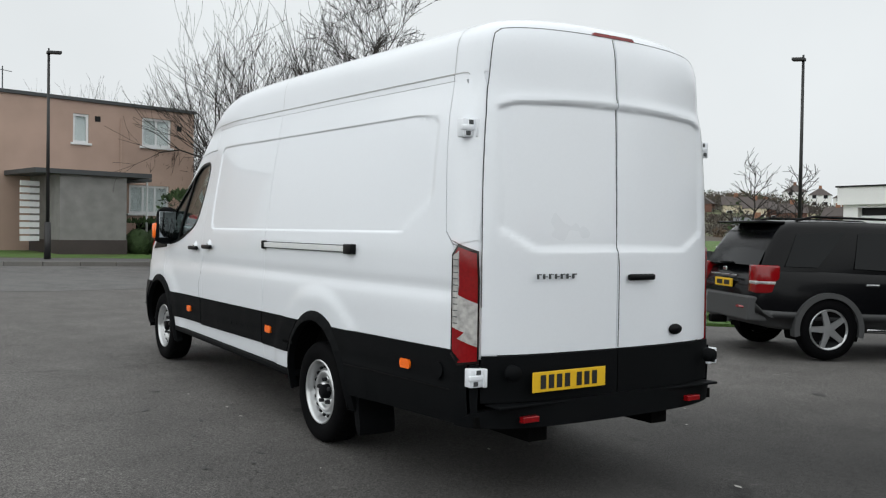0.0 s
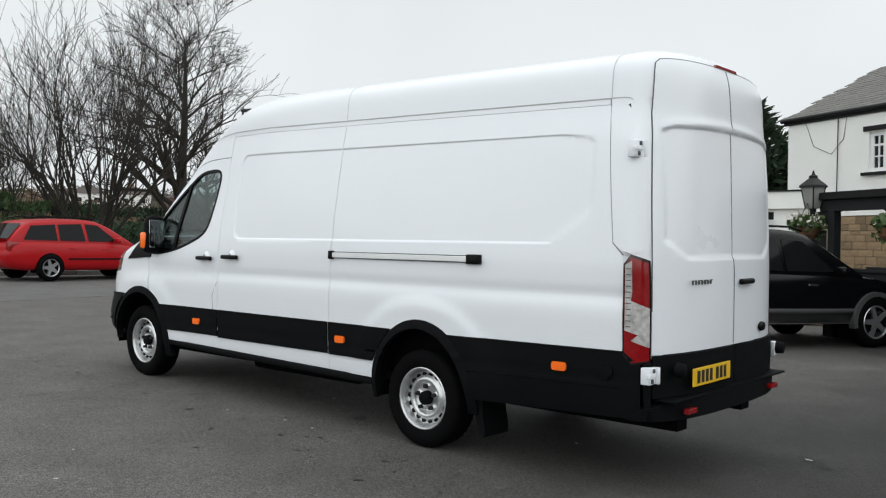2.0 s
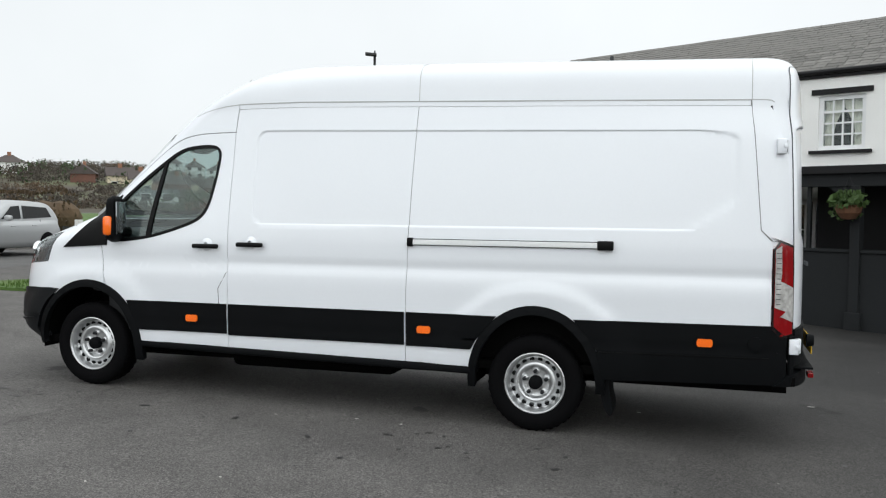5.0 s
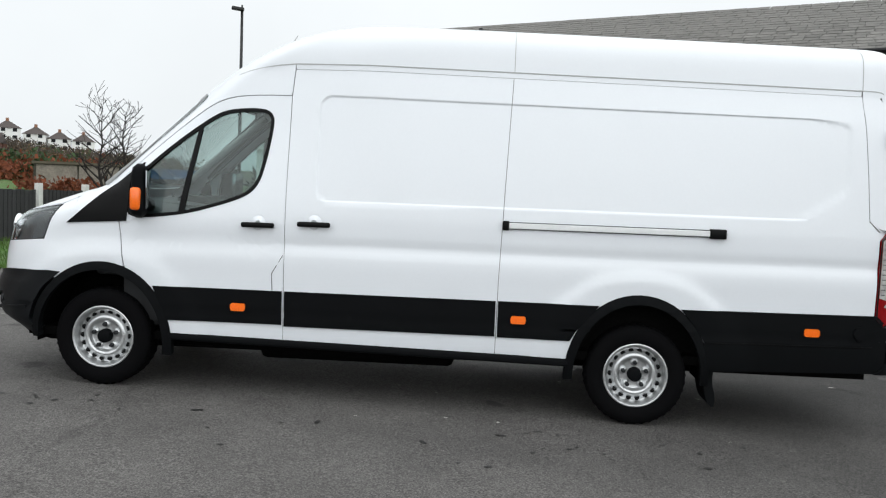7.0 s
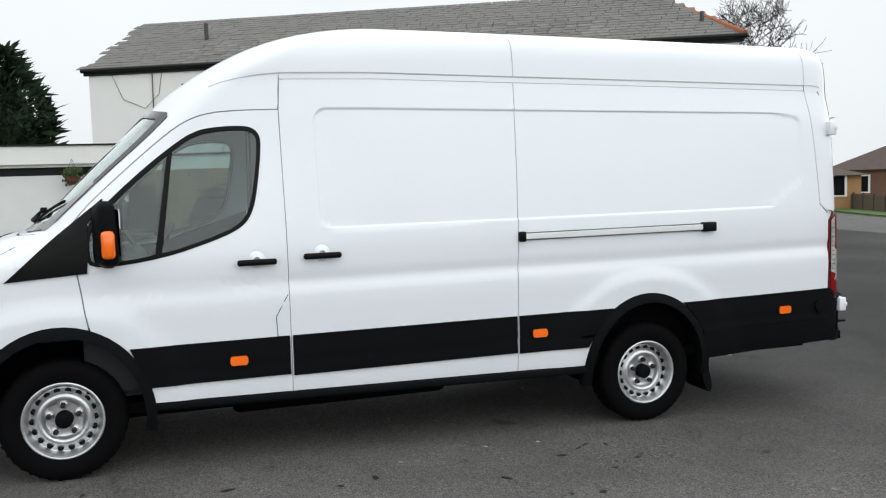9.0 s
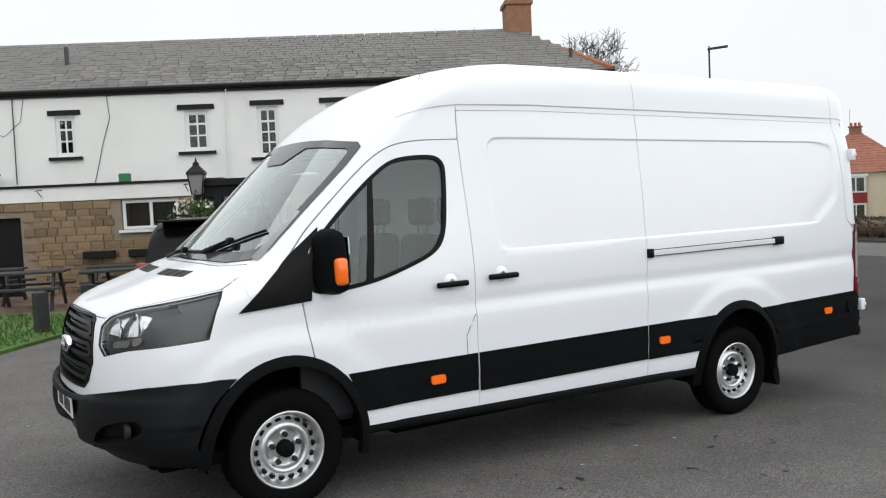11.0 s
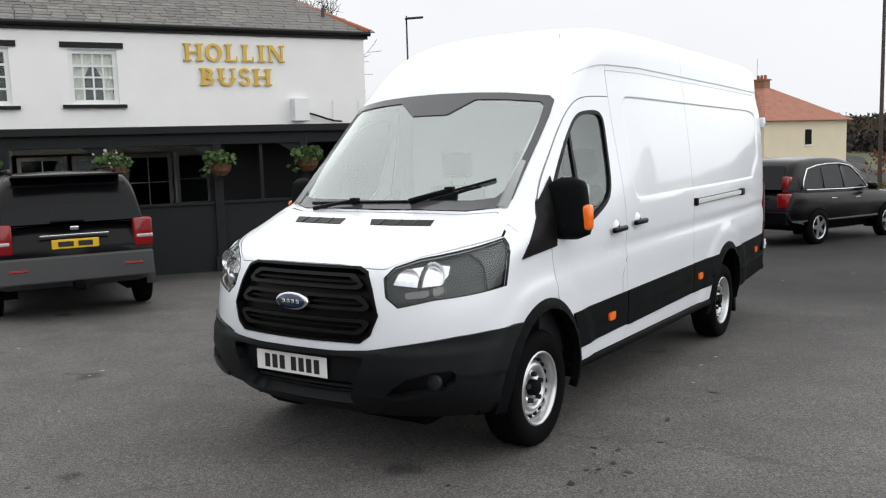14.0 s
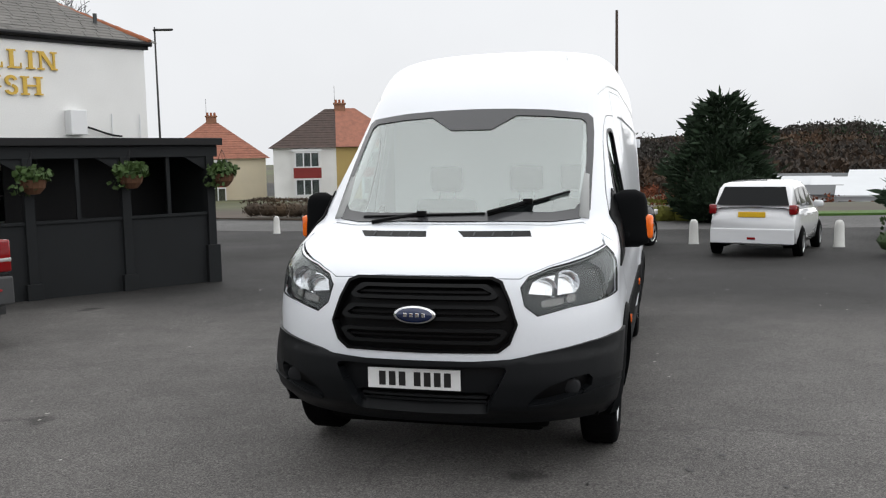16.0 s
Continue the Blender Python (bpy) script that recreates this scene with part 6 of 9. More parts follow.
for j in range(rows_n):
    d = slope * (j + 0.9) / rows_n
    cy, cz = 0.14 - d * SY, EV + 0.115 + d * SZ
    x = -0.1 + HIP * (d / slope) + (0.17 if j % 2 else 0.0)
    while x < LP:
        w = 0.27 + random.random() * 0.12
        m = Matrix.Translation((x + w / 2, cy + SY * 0.18, cz - SZ * 0.18 + random.random() * 0.006)) @ Matrix.Rotation(-pitch + radians(2.2), 4, "X") @ Matrix.Rotation(radians(random.uniform(-1.2, 1.2)), 4, "Z") @ Matrix.Diagonal((w / 0.34, 1.0, 1.0, 1.0))
        if j < 9 and 3.0 < x < 14.0 and count < 290:
            ob = new("slate", slate_mesh)
            ob.parent = roof_base
            ob.matrix_basis = m
            count += 1
        else:
            r = bmesh.ops.create_cube(rest, size=1.0)["verts"]
            for v in r:
                v.co = m @ Vector((v.co.x * 0.33, v.co.y * 0.27 - 0.135, v.co.z * 0.016))
        x += w + 0.006
part("slate_bed", rest, M_SLATE, roof_base, "rows of grey stone slates", kind="stuff")
bm = bmesh.new()
for k in range(46):
    x = HIP + (LP - HIP) * k / 46
    tube(bm, (x, -RD, RZP + 0.02), (x + 0.30, -RD, RZP + 0.02), 0.085, 0.09, 8)
part("ridge_tiles", bm, M_SLATE, roof_base, "grey ridge tiles")
bm = bmesh.new()
for k in range(13):
    a, b = Vector((0.18, 0.12, EV + 0.14)).lerp(Vector((HIP, -RD, RZP + 0.03)), k / 13), Vector((0.18, 0.12, EV + 0.14)).lerp(Vector((HIP, -RD, RZP + 0.03)), (k + 0.95) / 13)
    tube(bm, a, b, 0.075, 0.085, 8)
part("hip_tiles", bm, M_TERRA, roof_base, "terracotta hip tiles")
bm = bmesh.new()
box(bm, 1.6, 2.3, -RD - 0.45, -RD + 0.45, RZP - 0.5, RZP + 0.75)
box(bm, 1.55, 2.35, -RD - 0.5, -RD + 0.5, RZP + 0.75, RZP + 0.86)
ch = part("chimney", bm, M_BRICKCH, roof_base, "brick chimney stack")
for dy in (-0.2, 0.2):
    bm = bmesh.new()
    tube(bm, (1.95, -RD + dy, RZP + 0.84), (1.95, -RD + dy, RZP + 1.15), 0.12, 0.10, 12)
    part("chimney_pot", bm, M_TERRA, ch)
bm = bmesh.new()
tube(bm, (14.0, -1.7, EV + 0.8), (14.0, -1.7, EV + 1.45), 0.06, n=8)
part("vent_pipe", bm, M_CABGREY, roof_base)
bm = bmesh.new()
tube(bm, (1.0, -0.9, EV + 0.4), (1.0, -0.9, EV + 0.85), 0.05, n=8)
part("vent_pipe", bm, M_CABGREY, roof_base)

# stone ground-floor front with white fascia
ST = 0.55
annex = thing("stone_front", "buff sandstone ground-floor front with white fascia and wide window", "extension", (PUBP.x, PUBP.y, 0.0), PUBA)
bm = bmesh.new()
flat_panel(bm, rect(9.86, 16.5, -0.6, 2.34), [rect(10.86, 12.22, 1.60, 2.31), rect(14.55, 15.5, -0.6, 2.0)], ST, ST - 0.3)
stone_back = part("stone_wall", bm, mat("lime_mortar", (0.24, 0.20, 0.15), 0.95, vary=0.2, scale=6), annex, "coursed buff sandstone wall")
bm = bmesh.new()
box(bm, -0.5, 0.5, -0.5, 0.5, -0.5, 0.5, 0.06)
stone_mesh = mesh_of(bm, "stone")
stone_mesh.materials.append(M_STONE)
z = -0.15
n_st = 0
while z < 2.28:
    h = random.choice((0.10, 0.13, 0.16, 0.19))
    h = min(h, 2.335 - z)
    x = 9.87 + random.random() * 0.1
    while x < 16.4:
        w = random.uniform(0.2, 0.48)
        x1 = min(x + w, 16.49)
        inside = (x1 > 10.84 and x < 12.24 and z + h > 1.52) or (x1 > 14.5 and x < 15.55 and z < 2.02)
        if not inside and x1 - x > 0.08:
            if n_st < 290:
                ob = new("stone", stone_mesh)
                ob.parent = stone_back
                ob.matrix_basis = Matrix.Translation(((x + x1) / 2, ST + 0.012 + random.random() * 0.008, z + h / 2)) @ Matrix.Diagonal((x1 - x - 0.012, 0.05, h - 0.012, 1))
                n_st += 1
        x = x1
    z += h
window(annex, 10.88, 12.20, 1.61, 2.30, ST - 0.05, 2, 1, bar=0.07, fr=0.07)
part("sill", boxed(10.8, 12.28, ST - 0.05, ST + 0.10, 1.53, 1.60, 0.01), M_UPVC, annex)
part("door", boxed(14.55, 15.5, ST - 0.2, ST - 0.16, -0.3, 2.0), M_BLACKPAINT, annex, "dark closed door")
part("flat_roof", boxed(9.8, 16.6, 0.0, ST + 0.10, 2.68, 2.74), M_BLACKPAINT, annex)
part("white_fascia", boxed(9.85, 16.6, ST - 0.2, ST + 0.06, 2.345, 2.68), M_RENDER, annex, "white painted fascia band")
for xs in (11.7, 12.75):
    bm = bmesh.new()
    box(bm, xs - 0.36, xs + 0.36, ST + 0.03, ST + 0.23, 0.96, 1.14, 0.02)
    part("window_box", bm, M_BLACKPAINT, annex, "empty black window box")
for xs in (10.62, 14.0):
    bm = bmesh.new()
    tube(bm, (xs, ST + 0.06, 2.62), (xs, ST + 0.45, 2.60), 0.012, n=6)
    tube(bm, (xs, ST + 0.07, 2.45), (xs, ST + 0.35, 2.60), 0.010, n=6)
    part("bracket", bm, M_BLACKPAINT, annex)
part("green_tub", boxed(12.0, 12.25, ST - 0.25, ST - 0.05, 2.74, 2.94, 0.02), mat("green_plastic", (0.03, 0.16, 0.07), 0.5), annex, "small green plastic tub")
bm = boxed(10.02, 10.52, ST + 0.03, ST + 0.06, 0.98, 1.70, 0.006)
board = part("notice_board", bm, M_UPVC, annex, "framed notice board")
part("notice_sheet", boxed(10.06, 10.48, ST + 0.061, ST + 0.066, 1.03, 1.65), mat("slate_sheet", (0.22, 0.24, 0.26), 0.5, vary=0.1), board)
for k in range(6):
    part("notice_line", boxed(10.11, 10.43 - 0.05 * (k % 3), ST + 0.066, ST + 0.069, 1.56 - 0.075 * k, 1.575 - 0.075 * k), M_PLATEW, board)

# ---- dark timber canopy in front ----
CA, CD = Vector((10.2, 2.23)), Vector((0.545, 0.838)).normalized()
canopy = thing("timber_canopy", "dark grey timber canopy with boarded lower panels beside the pub", "canopy", (CA.x, CA.y, 0.05), math.degrees(math.atan2(CD.y, CD.x)))
CL = 6.39


def pub_to_canopy(s, yy):
    w = PUBP + Vector((math.cos(radians(PUBA)), math.sin(radians(PUBA)))) * s + Vector((-math.sin(radians(PUBA)), math.cos(radians(PUBA)))) * yy
    d = w - CA
    return (d.dot(CD), d.dot(Vector((-CD.y, CD.x))))


b0, b1 = pub_to_canopy(2.4, 0.05), pub_to_canopy(9.75, 0.05)
bm = bmesh.new()
prism(bm, [(-0.15, 0.18), (CL + 0.2, 0.18), b1, b0], "Z", 2.40, 2.47)
part("canopy_roof", bm, M_CANOPY, canopy, "dark flat canopy roof")
part("front_beam", boxed(-0.15, CL + 0.15, 0.02, 0.14, 2.18, 2.38, 0.01), M_CANOPY, canopy)
part("roof_edge", boxed(-0.22, CL + 0.25, 0.14, 0.22, 2.375, 2.50, 0.01), M_BLACKPAINT, canopy)
POSTS = (0.0, 1.51, 3.01, 4.67, 6.25)
for k, x in enumerate(POSTS):
    part("post", boxed(x - 0.075, x + 0.075, 0.0, 0.15, -0.15, 2.2, 0.01), M_CANOPY, canopy)
    part("post_base", boxed(x - 0.12, x + 0.12, -0.03, 0.18, -0.15, 0.65 if k == 0 else 0.28, 0.01), M_CANOPY, canopy)
    bm = bmesh.new()
    prism(bm, [(x + 0.07, 2.18), (x + 0.45, 2.18), (x + 0.07, 1.95)], "Y", 0.03, 0.11)
    part("brace", bm, M_CANOPY, canopy)
for x0, x1 in zip(POSTS[:-1], POSTS[1:]):
    part("lower_panel", boxed(x0 + 0.075, x1 - 0.075, 0.05, 0.09, 0.0, 1.20), M_CANOPY, canopy)
    part("panel_rail", boxed(x0 + 0.075, x1 - 0.075, 0.03, 0.12, 1.18, 1.23, 0.006), M_CANOPY, canopy)
for xa in (0.75, 2.26):
    part("upper_mullion", boxed(xa - 0.03, xa + 0.03, 0.05, 0.09, 1.23, 2.2), M_CANOPY, canopy)
# side panel on the road side
bm = bmesh.new()
prism(bm, [(0.0, 0.0), (0.0, 0.05), (b0[0] + 0.05, b0[1]), (b0[0], b0[1])], "Z", -0.1, 2.40)
part("side_panel", bm, M_CANOPY, canopy)
for f in (0.33, 0.66, 0.98):
    px, py = b0[0] * f, b0[1] * f
    part("post", boxed(px - 0.07, px + 0.07, py - 0.07, py + 0.07, -0.1, 2.4), M_CANOPY, canopy)
# added black sheet that gives the front openings their deep shade
part("dark_backing", boxed(0.1, 2.9, -1.5, -1.46, 0.0, 2.4), M_BLACKPAINT, canopy, "black sheet added inside the canopy for the shade in its openings")
# pale doors and windows behind the canopy, on the pub wall
for s0, s1, z0, z1, cols in ((8.75, 9.45, 0.1, 2.1, 1), (5.25, 6.3, 0.8, 2.1, 2), (6.5, 7.4, 0.15, 2.1, 1), (7.5, 8.5, 0.8, 2.1, 2)):
    window(pub, s0, s1, z0, z1, -0.02 if s0 < 8.6 else 0.06, cols, 2, fr=0.08)
for s0 in (2.5, 3.6, 4.4):
    window(pub, s0, s0 + 0.75, 0.9, 2.1, 0.06, 1, 2, fr=0.06)

# lantern at the canopy corner
lantern = thing("wall_lantern", "black four-sided lantern on a bracket", "lantern", (CA.x + CD.x * 6.57 - CD.y * 0.25, CA.y + CD.y * 6.57 + CD.x * 0.25, 2.28), 20)
bm = bmesh.new()
lathe(bm, [(0.0, 0.10), (0.02, 0.12), (0.34, 0.19), (0.36, 0.20)], 4, "Z")
part("lantern_glass", bm, mat("frosted_lantern", (0.25, 0.25, 0.24), 0.3, vary=0.1), lantern)
bm = bmesh.new()
lathe(bm, [(0.36, 0.23), (0.40, 0.22), (0.52, 0.07), (0.56, 0.07), (0.58, 0.03), (0.66, 0.005)], 4, "Z")
part("lantern_cap", bm, M_BLACKPAINT, lantern)
bm = bmesh.new()
for k in range(4):
    a = math.tau * k / 4
    tube(bm, (0.12 * math.cos(a), 0.12 * math.sin(a), 0.0), (0.195 * math.cos(a), 0.195 * math.sin(a), 0.37), 0.012, n=6)
tube(bm, (0, 0, -0.25), (0, 0, 0.02), 0.03, 0.06, 8)
part("lantern_frame", bm, M_BLACKPAINT, lantern)


def leaf_clump(bm, centre, rx, rz, count, size):
    c = Vector(centre)
    for _ in range(count):
        d = Vector((random.gauss(0, 1), random.gauss(0, 1), random.gauss(0, 1))).normalized() * (random.random() ** 0.4)
        p = c + Vector((d.x * rx, d.y * rx, d.z * rz))
        q = Euler((random.uniform(0, 6), random.uniform(0, 6), random.uniform(0, 6))).to_matrix()
        s = size * random.uniform(0.6, 1.3)
        bm.faces.new([bm.verts.new(p + q @ Vector(v) * s) for v in ((-0.5, -0.3, 0), (0.5, -0.3, 0.1), (0.6, 0.4, 0), (-0.3, 0.5, -0.1))])


def basket(place, flowers=0, wide=0.28):
    b = thing("hanging_basket", "round coir hanging basket with trailing green plants" + (" and pale flowers" if flowers else ""), "hanging basket", place, group="hanging baskets of the pub")
    bm = bmesh.new()
    lathe(bm, [(-0.22, 0.0001), (-0.21, 0.09), (-0.12, 0.17), (0.0, 0.20), (0.0, 0.17)], 14, "Z")
    part("bowl", bm, M_COIR, b)
    bm = bmesh.new()
    leaf_clump(bm, (0, 0, 0.07), wide, 0.15, 240, 0.075)
    leaf_clump(bm, (0.1, 0.05, -0.12), wide * 0.9, 0.12, 60, 0.06)
    part("foliage", bm, M_LEAF, b, kind="stuff")
    if flowers:
        bm = bmesh.new()
        leaf_clump(bm, (0.05, 0.05, 0.10), wide * 1.05, 0.18, flowers, 0.05)
        part("blossom", bm, M_FLOWER, b, kind="stuff")
    bm = bmesh.new()
    for k in range(3):
        a = math.tau * k / 3
        tube(bm, (0.19 * math.cos(a), 0.19 * math.sin(a), 0.0), (0, 0, 0.42), 0.004, n=5)
    part("chain", bm, M_BLACKPAINT, b)
    return b


for x, z, fl in ((-0.12, 1.93, 0), (1.51, 1.95, 0), (3.01, 1.92, 0), (4.67, 1.93, 30), (6.57, 1.95, 160)):
    p = CA + CD * x + Vector((-CD.y, CD.x)) * 0.36
    basket((p.x, p.y, z), fl, 0.33 if fl > 100 else 0.28)
p = PUBP + Vector((math.cos(radians(PUBA)), math.sin(radians(PUBA)))) * 10.35 + Vector((-math.sin(radians(PUBA)), math.cos(radians(PUBA)))) * 1.0
basket((p.x, p.y, 2.05), 0)

# ---- white garage beside the pub ----
garage = thing("garage", "white rendered flat-roofed garage with a pale up-and-over door", "garage", (21.1, 10.65, 0.2), 90)
bm = bmesh.new()
flat_panel(bm, rect(0.0, 3.9, -0.5, 2.35), [rect(0.75, 3.5, -0.5, 2.28)], 0.0, -0.25)
part("front_wall", bm, M_RENDER, garage)
part("fascia", boxed(-0.3, 4.0, -5.0, 0.12, 2.355, 2.80), M_RENDER, garage, "white deep roof fascia")
part("roof_felt", boxed(-0.34, 4.04, -5.0, 0.16, 2.80, 2.84), M_BLACKPAINT, garage)
part("side_wall", boxed(3.65, 3.9, -5.0, -0.25, -0.5, 2.35), M_RENDER, garage)
part("garage_door", boxed(0.75, 3.5, -0.16, -0.12, -0.4, 2.08), M_UPVC, garage, "pale up-and-over garage door")
part("door_head", boxed(0.75, 3.5, -0.22, -0.18, 2.08, 2.3), M_BLACKPAINT, garage)
part("lock", boxed(1.82, 1.86, -0.12, -0.08, 1.0, 1.12, 0.004), M_BLACKPAINT, garage)
basket((20.75, 11.9, 2.25), 0)

# ---- brown flats across the road ----
M_PEBBLE = mat("pink_pebbledash", (0.42, 0.30, 0.245), 0.95, vary=0.2, scale=0.8, bump=0.006, fine=70, second=(0.39, 0.28, 0.23), mix=(0.45, 0.7))
M_GREYDASH = mat("grey_pebbledash", (0.21, 0.206, 0.20), 0.95, vary=0.28, scale=3, bump=0.006, fine=60)
M_NETPALE = mat("pale_net_curtain", (0.72, 0.74, 0.75), 0.9, vary=0.15, scale=6, stretch=(6, 6, 0.5))
FLP, FLA = (10.08, 33.1), math.degrees(math.atan2(-0.20, -0.98))
flats = thing("flat_roofed_houses", "two-storey flat-roofed terrace with pinkish pebbledash walls", "houses", (FLP[0], FLP[1], 0.08), FLA)
# X runs along the front to the west; +Y would look north, so outwards is -Y: mirror by building with y reversed
FW = [(3.84, 4.37, 4.38, 5.34), (0.89, 1.98, 4.44, 5.44), (0.94, 2.43, 2.09, 3.08)]
FW2 = [(x0 + 7.6, x1 + 7.6, z0, z1) for x0, x1, z0, z1 in FW]
bm = bmesh.new()
flat_panel(bm, rect(0, 16.0, 0.3, 5.75), [rect(*w) for w in FW + FW2] + [rect(2.55, 3.45, 0.9, 2.95)], 0.0, -0.3)
part("front_wall", bm, M_PEBBLE, flats, "pinkish pebbledash wall")
part("east_wall", boxed(0.0, 0.3, -7.5, -0.3, 0.3, 5.75), M_PEBBLE, flats)
part("roof_slab", boxed(-0.08, 16.1, -7.6, 0.08, 5.75, 5.86), M_CABGREY, flats, "flat felt roof with metal edge")
for x0, x1, z0, z1 in FW + FW2:
    window(flats, x0, x1, z0, z1, -0.05, 1 if x1 - x0 < 0.7 else (2 if z0 > 4 else 3), 1, bar=0.08, fr=0.08, pane_m=M_PANECLEAR)
    part("net_curtain", boxed(x0 + 0.05, x1 - 0.05, -0.15, -0.14, z0 + 0.05, z1 - 0.05), M_NETPALE, flats)
    part("sill", boxed(x0 - 0.08, x1 + 0.08, -0.05, 0.07, z0 - 0.07, z0, 0.008), M_UPVC, flats)
for x, z in ((0.58, 5.16), (3.55, 5.22), (0.62, 2.78), (7.0, 5.2), (6.8, 2.7), (8.2, 5.2)):
    part("vent_grille", boxed(x - 0.09, x + 0.09, -0.01, 0.02, z - 0.09, z + 0.09), M_BLACKPAINT, flats)
bm = bmesh.new()
tube(bm, (2.75, 0.05, 5.3), (2.75, 0.05, 3.2), 0.03, n=6)
part("down_pipe", bm, M_PEBBLE, flats)
part("store_block", boxed(3.64, 5.72, 0.0, 2.4, 1.2, 3.18), M_GREYDASH, flats, "grey pebbledash store block")
part("store_plinth", boxed(3.62, 5.74, 0.0, 2.42, 0.5, 1.2), mat("dark_brick", (0.05, 0.04, 0.038), 0.9, vary=0.3), flats)
part("store_roof", boxed(2.9, 6.5, 0.0, 2.6, 3.18, 3.32), M_CABGREY, flats, "flat store roof")
part("porch_roof", boxed(2.4, 3.64, 0.0, 1.6, 3.12, 3.22), M_CABGREY, flats)
bm = bmesh.new()
tube(bm, (2.52, 1.5, 0.8), (2.52, 1.5, 3.12), 0.035, n=8)
part("porch_post", bm, M_UPVC, flats)
for k in range(9):
    part("louvre", boxed(5.9, 6.45, 1.2 + 0.004, 1.3, 1.15 + 0.21 * k, 1.30 + 0.21 * k), M_UPVC, flats)
part("front_door", boxed(2.55, 3.45, -0.2, -0.15, 0.9, 2.9), M_BLACKPAINT, flats, "dark front door")
for x in (2.2, 1.75):
    b = thing("wheelie_bin", "black plastic wheelie bin", "bin", (0, 0, 0), group="bins by the flats")
    w = Matrix.Translation((FLP[0], FLP[1], 0)) @ Matrix.Rotation(radians(FLA), 4, "Z") @ Vector((x, 0.8, 0))
    b.location = (w.x, w.y, gz(w.x, w.y) + 0.1)
    bm = boxed(-0.27, 0.27, -0.3, 0.3, 0.0, 0.95, 0.04)
    part("body", bm, M_PLASTIC, b)
    part("lid", boxed(-0.29, 0.29, -0.33, 0.31, 0.955, 1.02, 0.02), M_PLASTIC, b)
bm = bmesh.new()
tube(bm, (5.9, -2, 5.8), (5.9, -2, 6.9), 0.02, n=5)
tube(bm, (5.6, -2, 6.75), (6.2, -2, 6.8), 0.012, n=5)
part("tv_aerial", bm, M_CABGREY, flats)
bm = bmesh.new()
tube(bm, (3.0, -2, 5.8), (3.0, -2, 6.15), 0.11, n=10)
part("roof_vent", bm, M_UPVC, flats)

# ---- parked cars ----
M_CARGLASS = mat("dark_car_glass", (0.008, 0.009, 0.010), 0.06, vary=0.1, spec=0.13)
M_CARBLACK = mat("black_car_paint", (0.003, 0.0032, 0.004), 0.25, vary=0.08, coat=0.05, spec=0.14)
M_CARRED = mat("red_car_paint", (0.36, 0.006, 0.010), 0.3, vary=0.05, coat=0.12, spec=0.2)
M_CARWHITE = mat("white_car_paint", (0.74, 0.75, 0.77), 0.25, vary=0.02, coat=1.0)
M_CARSILVER = mat("silver_car_paint", (0.42, 0.43, 0.44), 0.3, metal=0.4, vary=0.04, coat=0.4)
M_CARBLUE = mat("dark_blue_car_paint", (0.02, 0.035, 0.06), 0.25, vary=0.05, coat=1.0)
M_CARGREY = mat("grey_lower_paint", (0.065, 0.066, 0.068), 0.5, vary=0.08, spec=0.25)


def alloy_wheel(parent, x, y, r, face, w=0.22, spokes=5, rim_r=None):
    rr = rim_r or r * 0.66
    bm = bmesh.new()
    h = w / 2
    lathe(bm, [(x - h * 0.8, rr), (x - h, rr * 1.12), (x - h * 0.8, r * 0.97), (x - h * 0.4, r), (x + h * 0.4, r), (x + h * 0.8, r * 0.97), (x + h, rr * 1.12), (x + h * 0.8, rr)], 32, "X", (0, y, r))
    tyre = part("wheel", bm, M_TYRE, parent, "black tyre on alloy rim", True)
    f = face
    bm = bmesh.new()
    lathe(bm, [(x + f * h * 0.8, rr * 1.02), (x + f * h * 0.85, rr * 0.95), (x + f * h * 0.2, rr * 0.88), (x - f * h * 0.1, 0.0001)], 28, "X", (0, y, r))
    part("rim_barrel", bm, M_CABDARK, tyre, smooth=True)
    bm = bmesh.new()
    lathe(bm, [(x + f * h * 0.80, rr * 1.03), (x + f * h * 0.92, rr * 0.98), (x + f * h * 0.75, rr * 0.90)], 28, "X", (0, y, r))
    for k in range(spokes):
        m = Matrix.Translation((x + f * h * 0.62, y, r)) @ Matrix.Rotation(math.tau * k / spokes + 0.3, 4, "X")
        vs = prism(bm, [(-0.045, 0.03), (0.045, 0.03), (0.030, rr * 0.95), (-0.030, rr * 0.95)], "X", -0.02, 0.02)
        bmesh.ops.transform(bm, matrix=m, verts=vs)
    lathe(bm, [(x + f * h * 0.5, 0.075), (x + f * h * 0.82, 0.065), (x + f * h * 0.84, 0.0001)], 16, "X", (0, y, r))
    part("rim", bm, M_ALLOY, tyre, "silver spoked alloy rim")


def loft(bm, rings, close=True, cap=True):
    rows = [[bm.verts.new(p) for p in ring] for ring in rings]
    n = len(rows[0])
    for a, b in zip(rows, rows[1:]):
        for i in range(n if close else n - 1):
            bm.faces.new((a[i], a[(i + 1) % n], b[(i + 1) % n], b[i]))
    if cap:
        bm.faces.new(rows[0][::-1])
        bm.faces.new(rows[-1])
    bmesh.ops.recalc_face_normals(bm, faces=bm.faces[:])


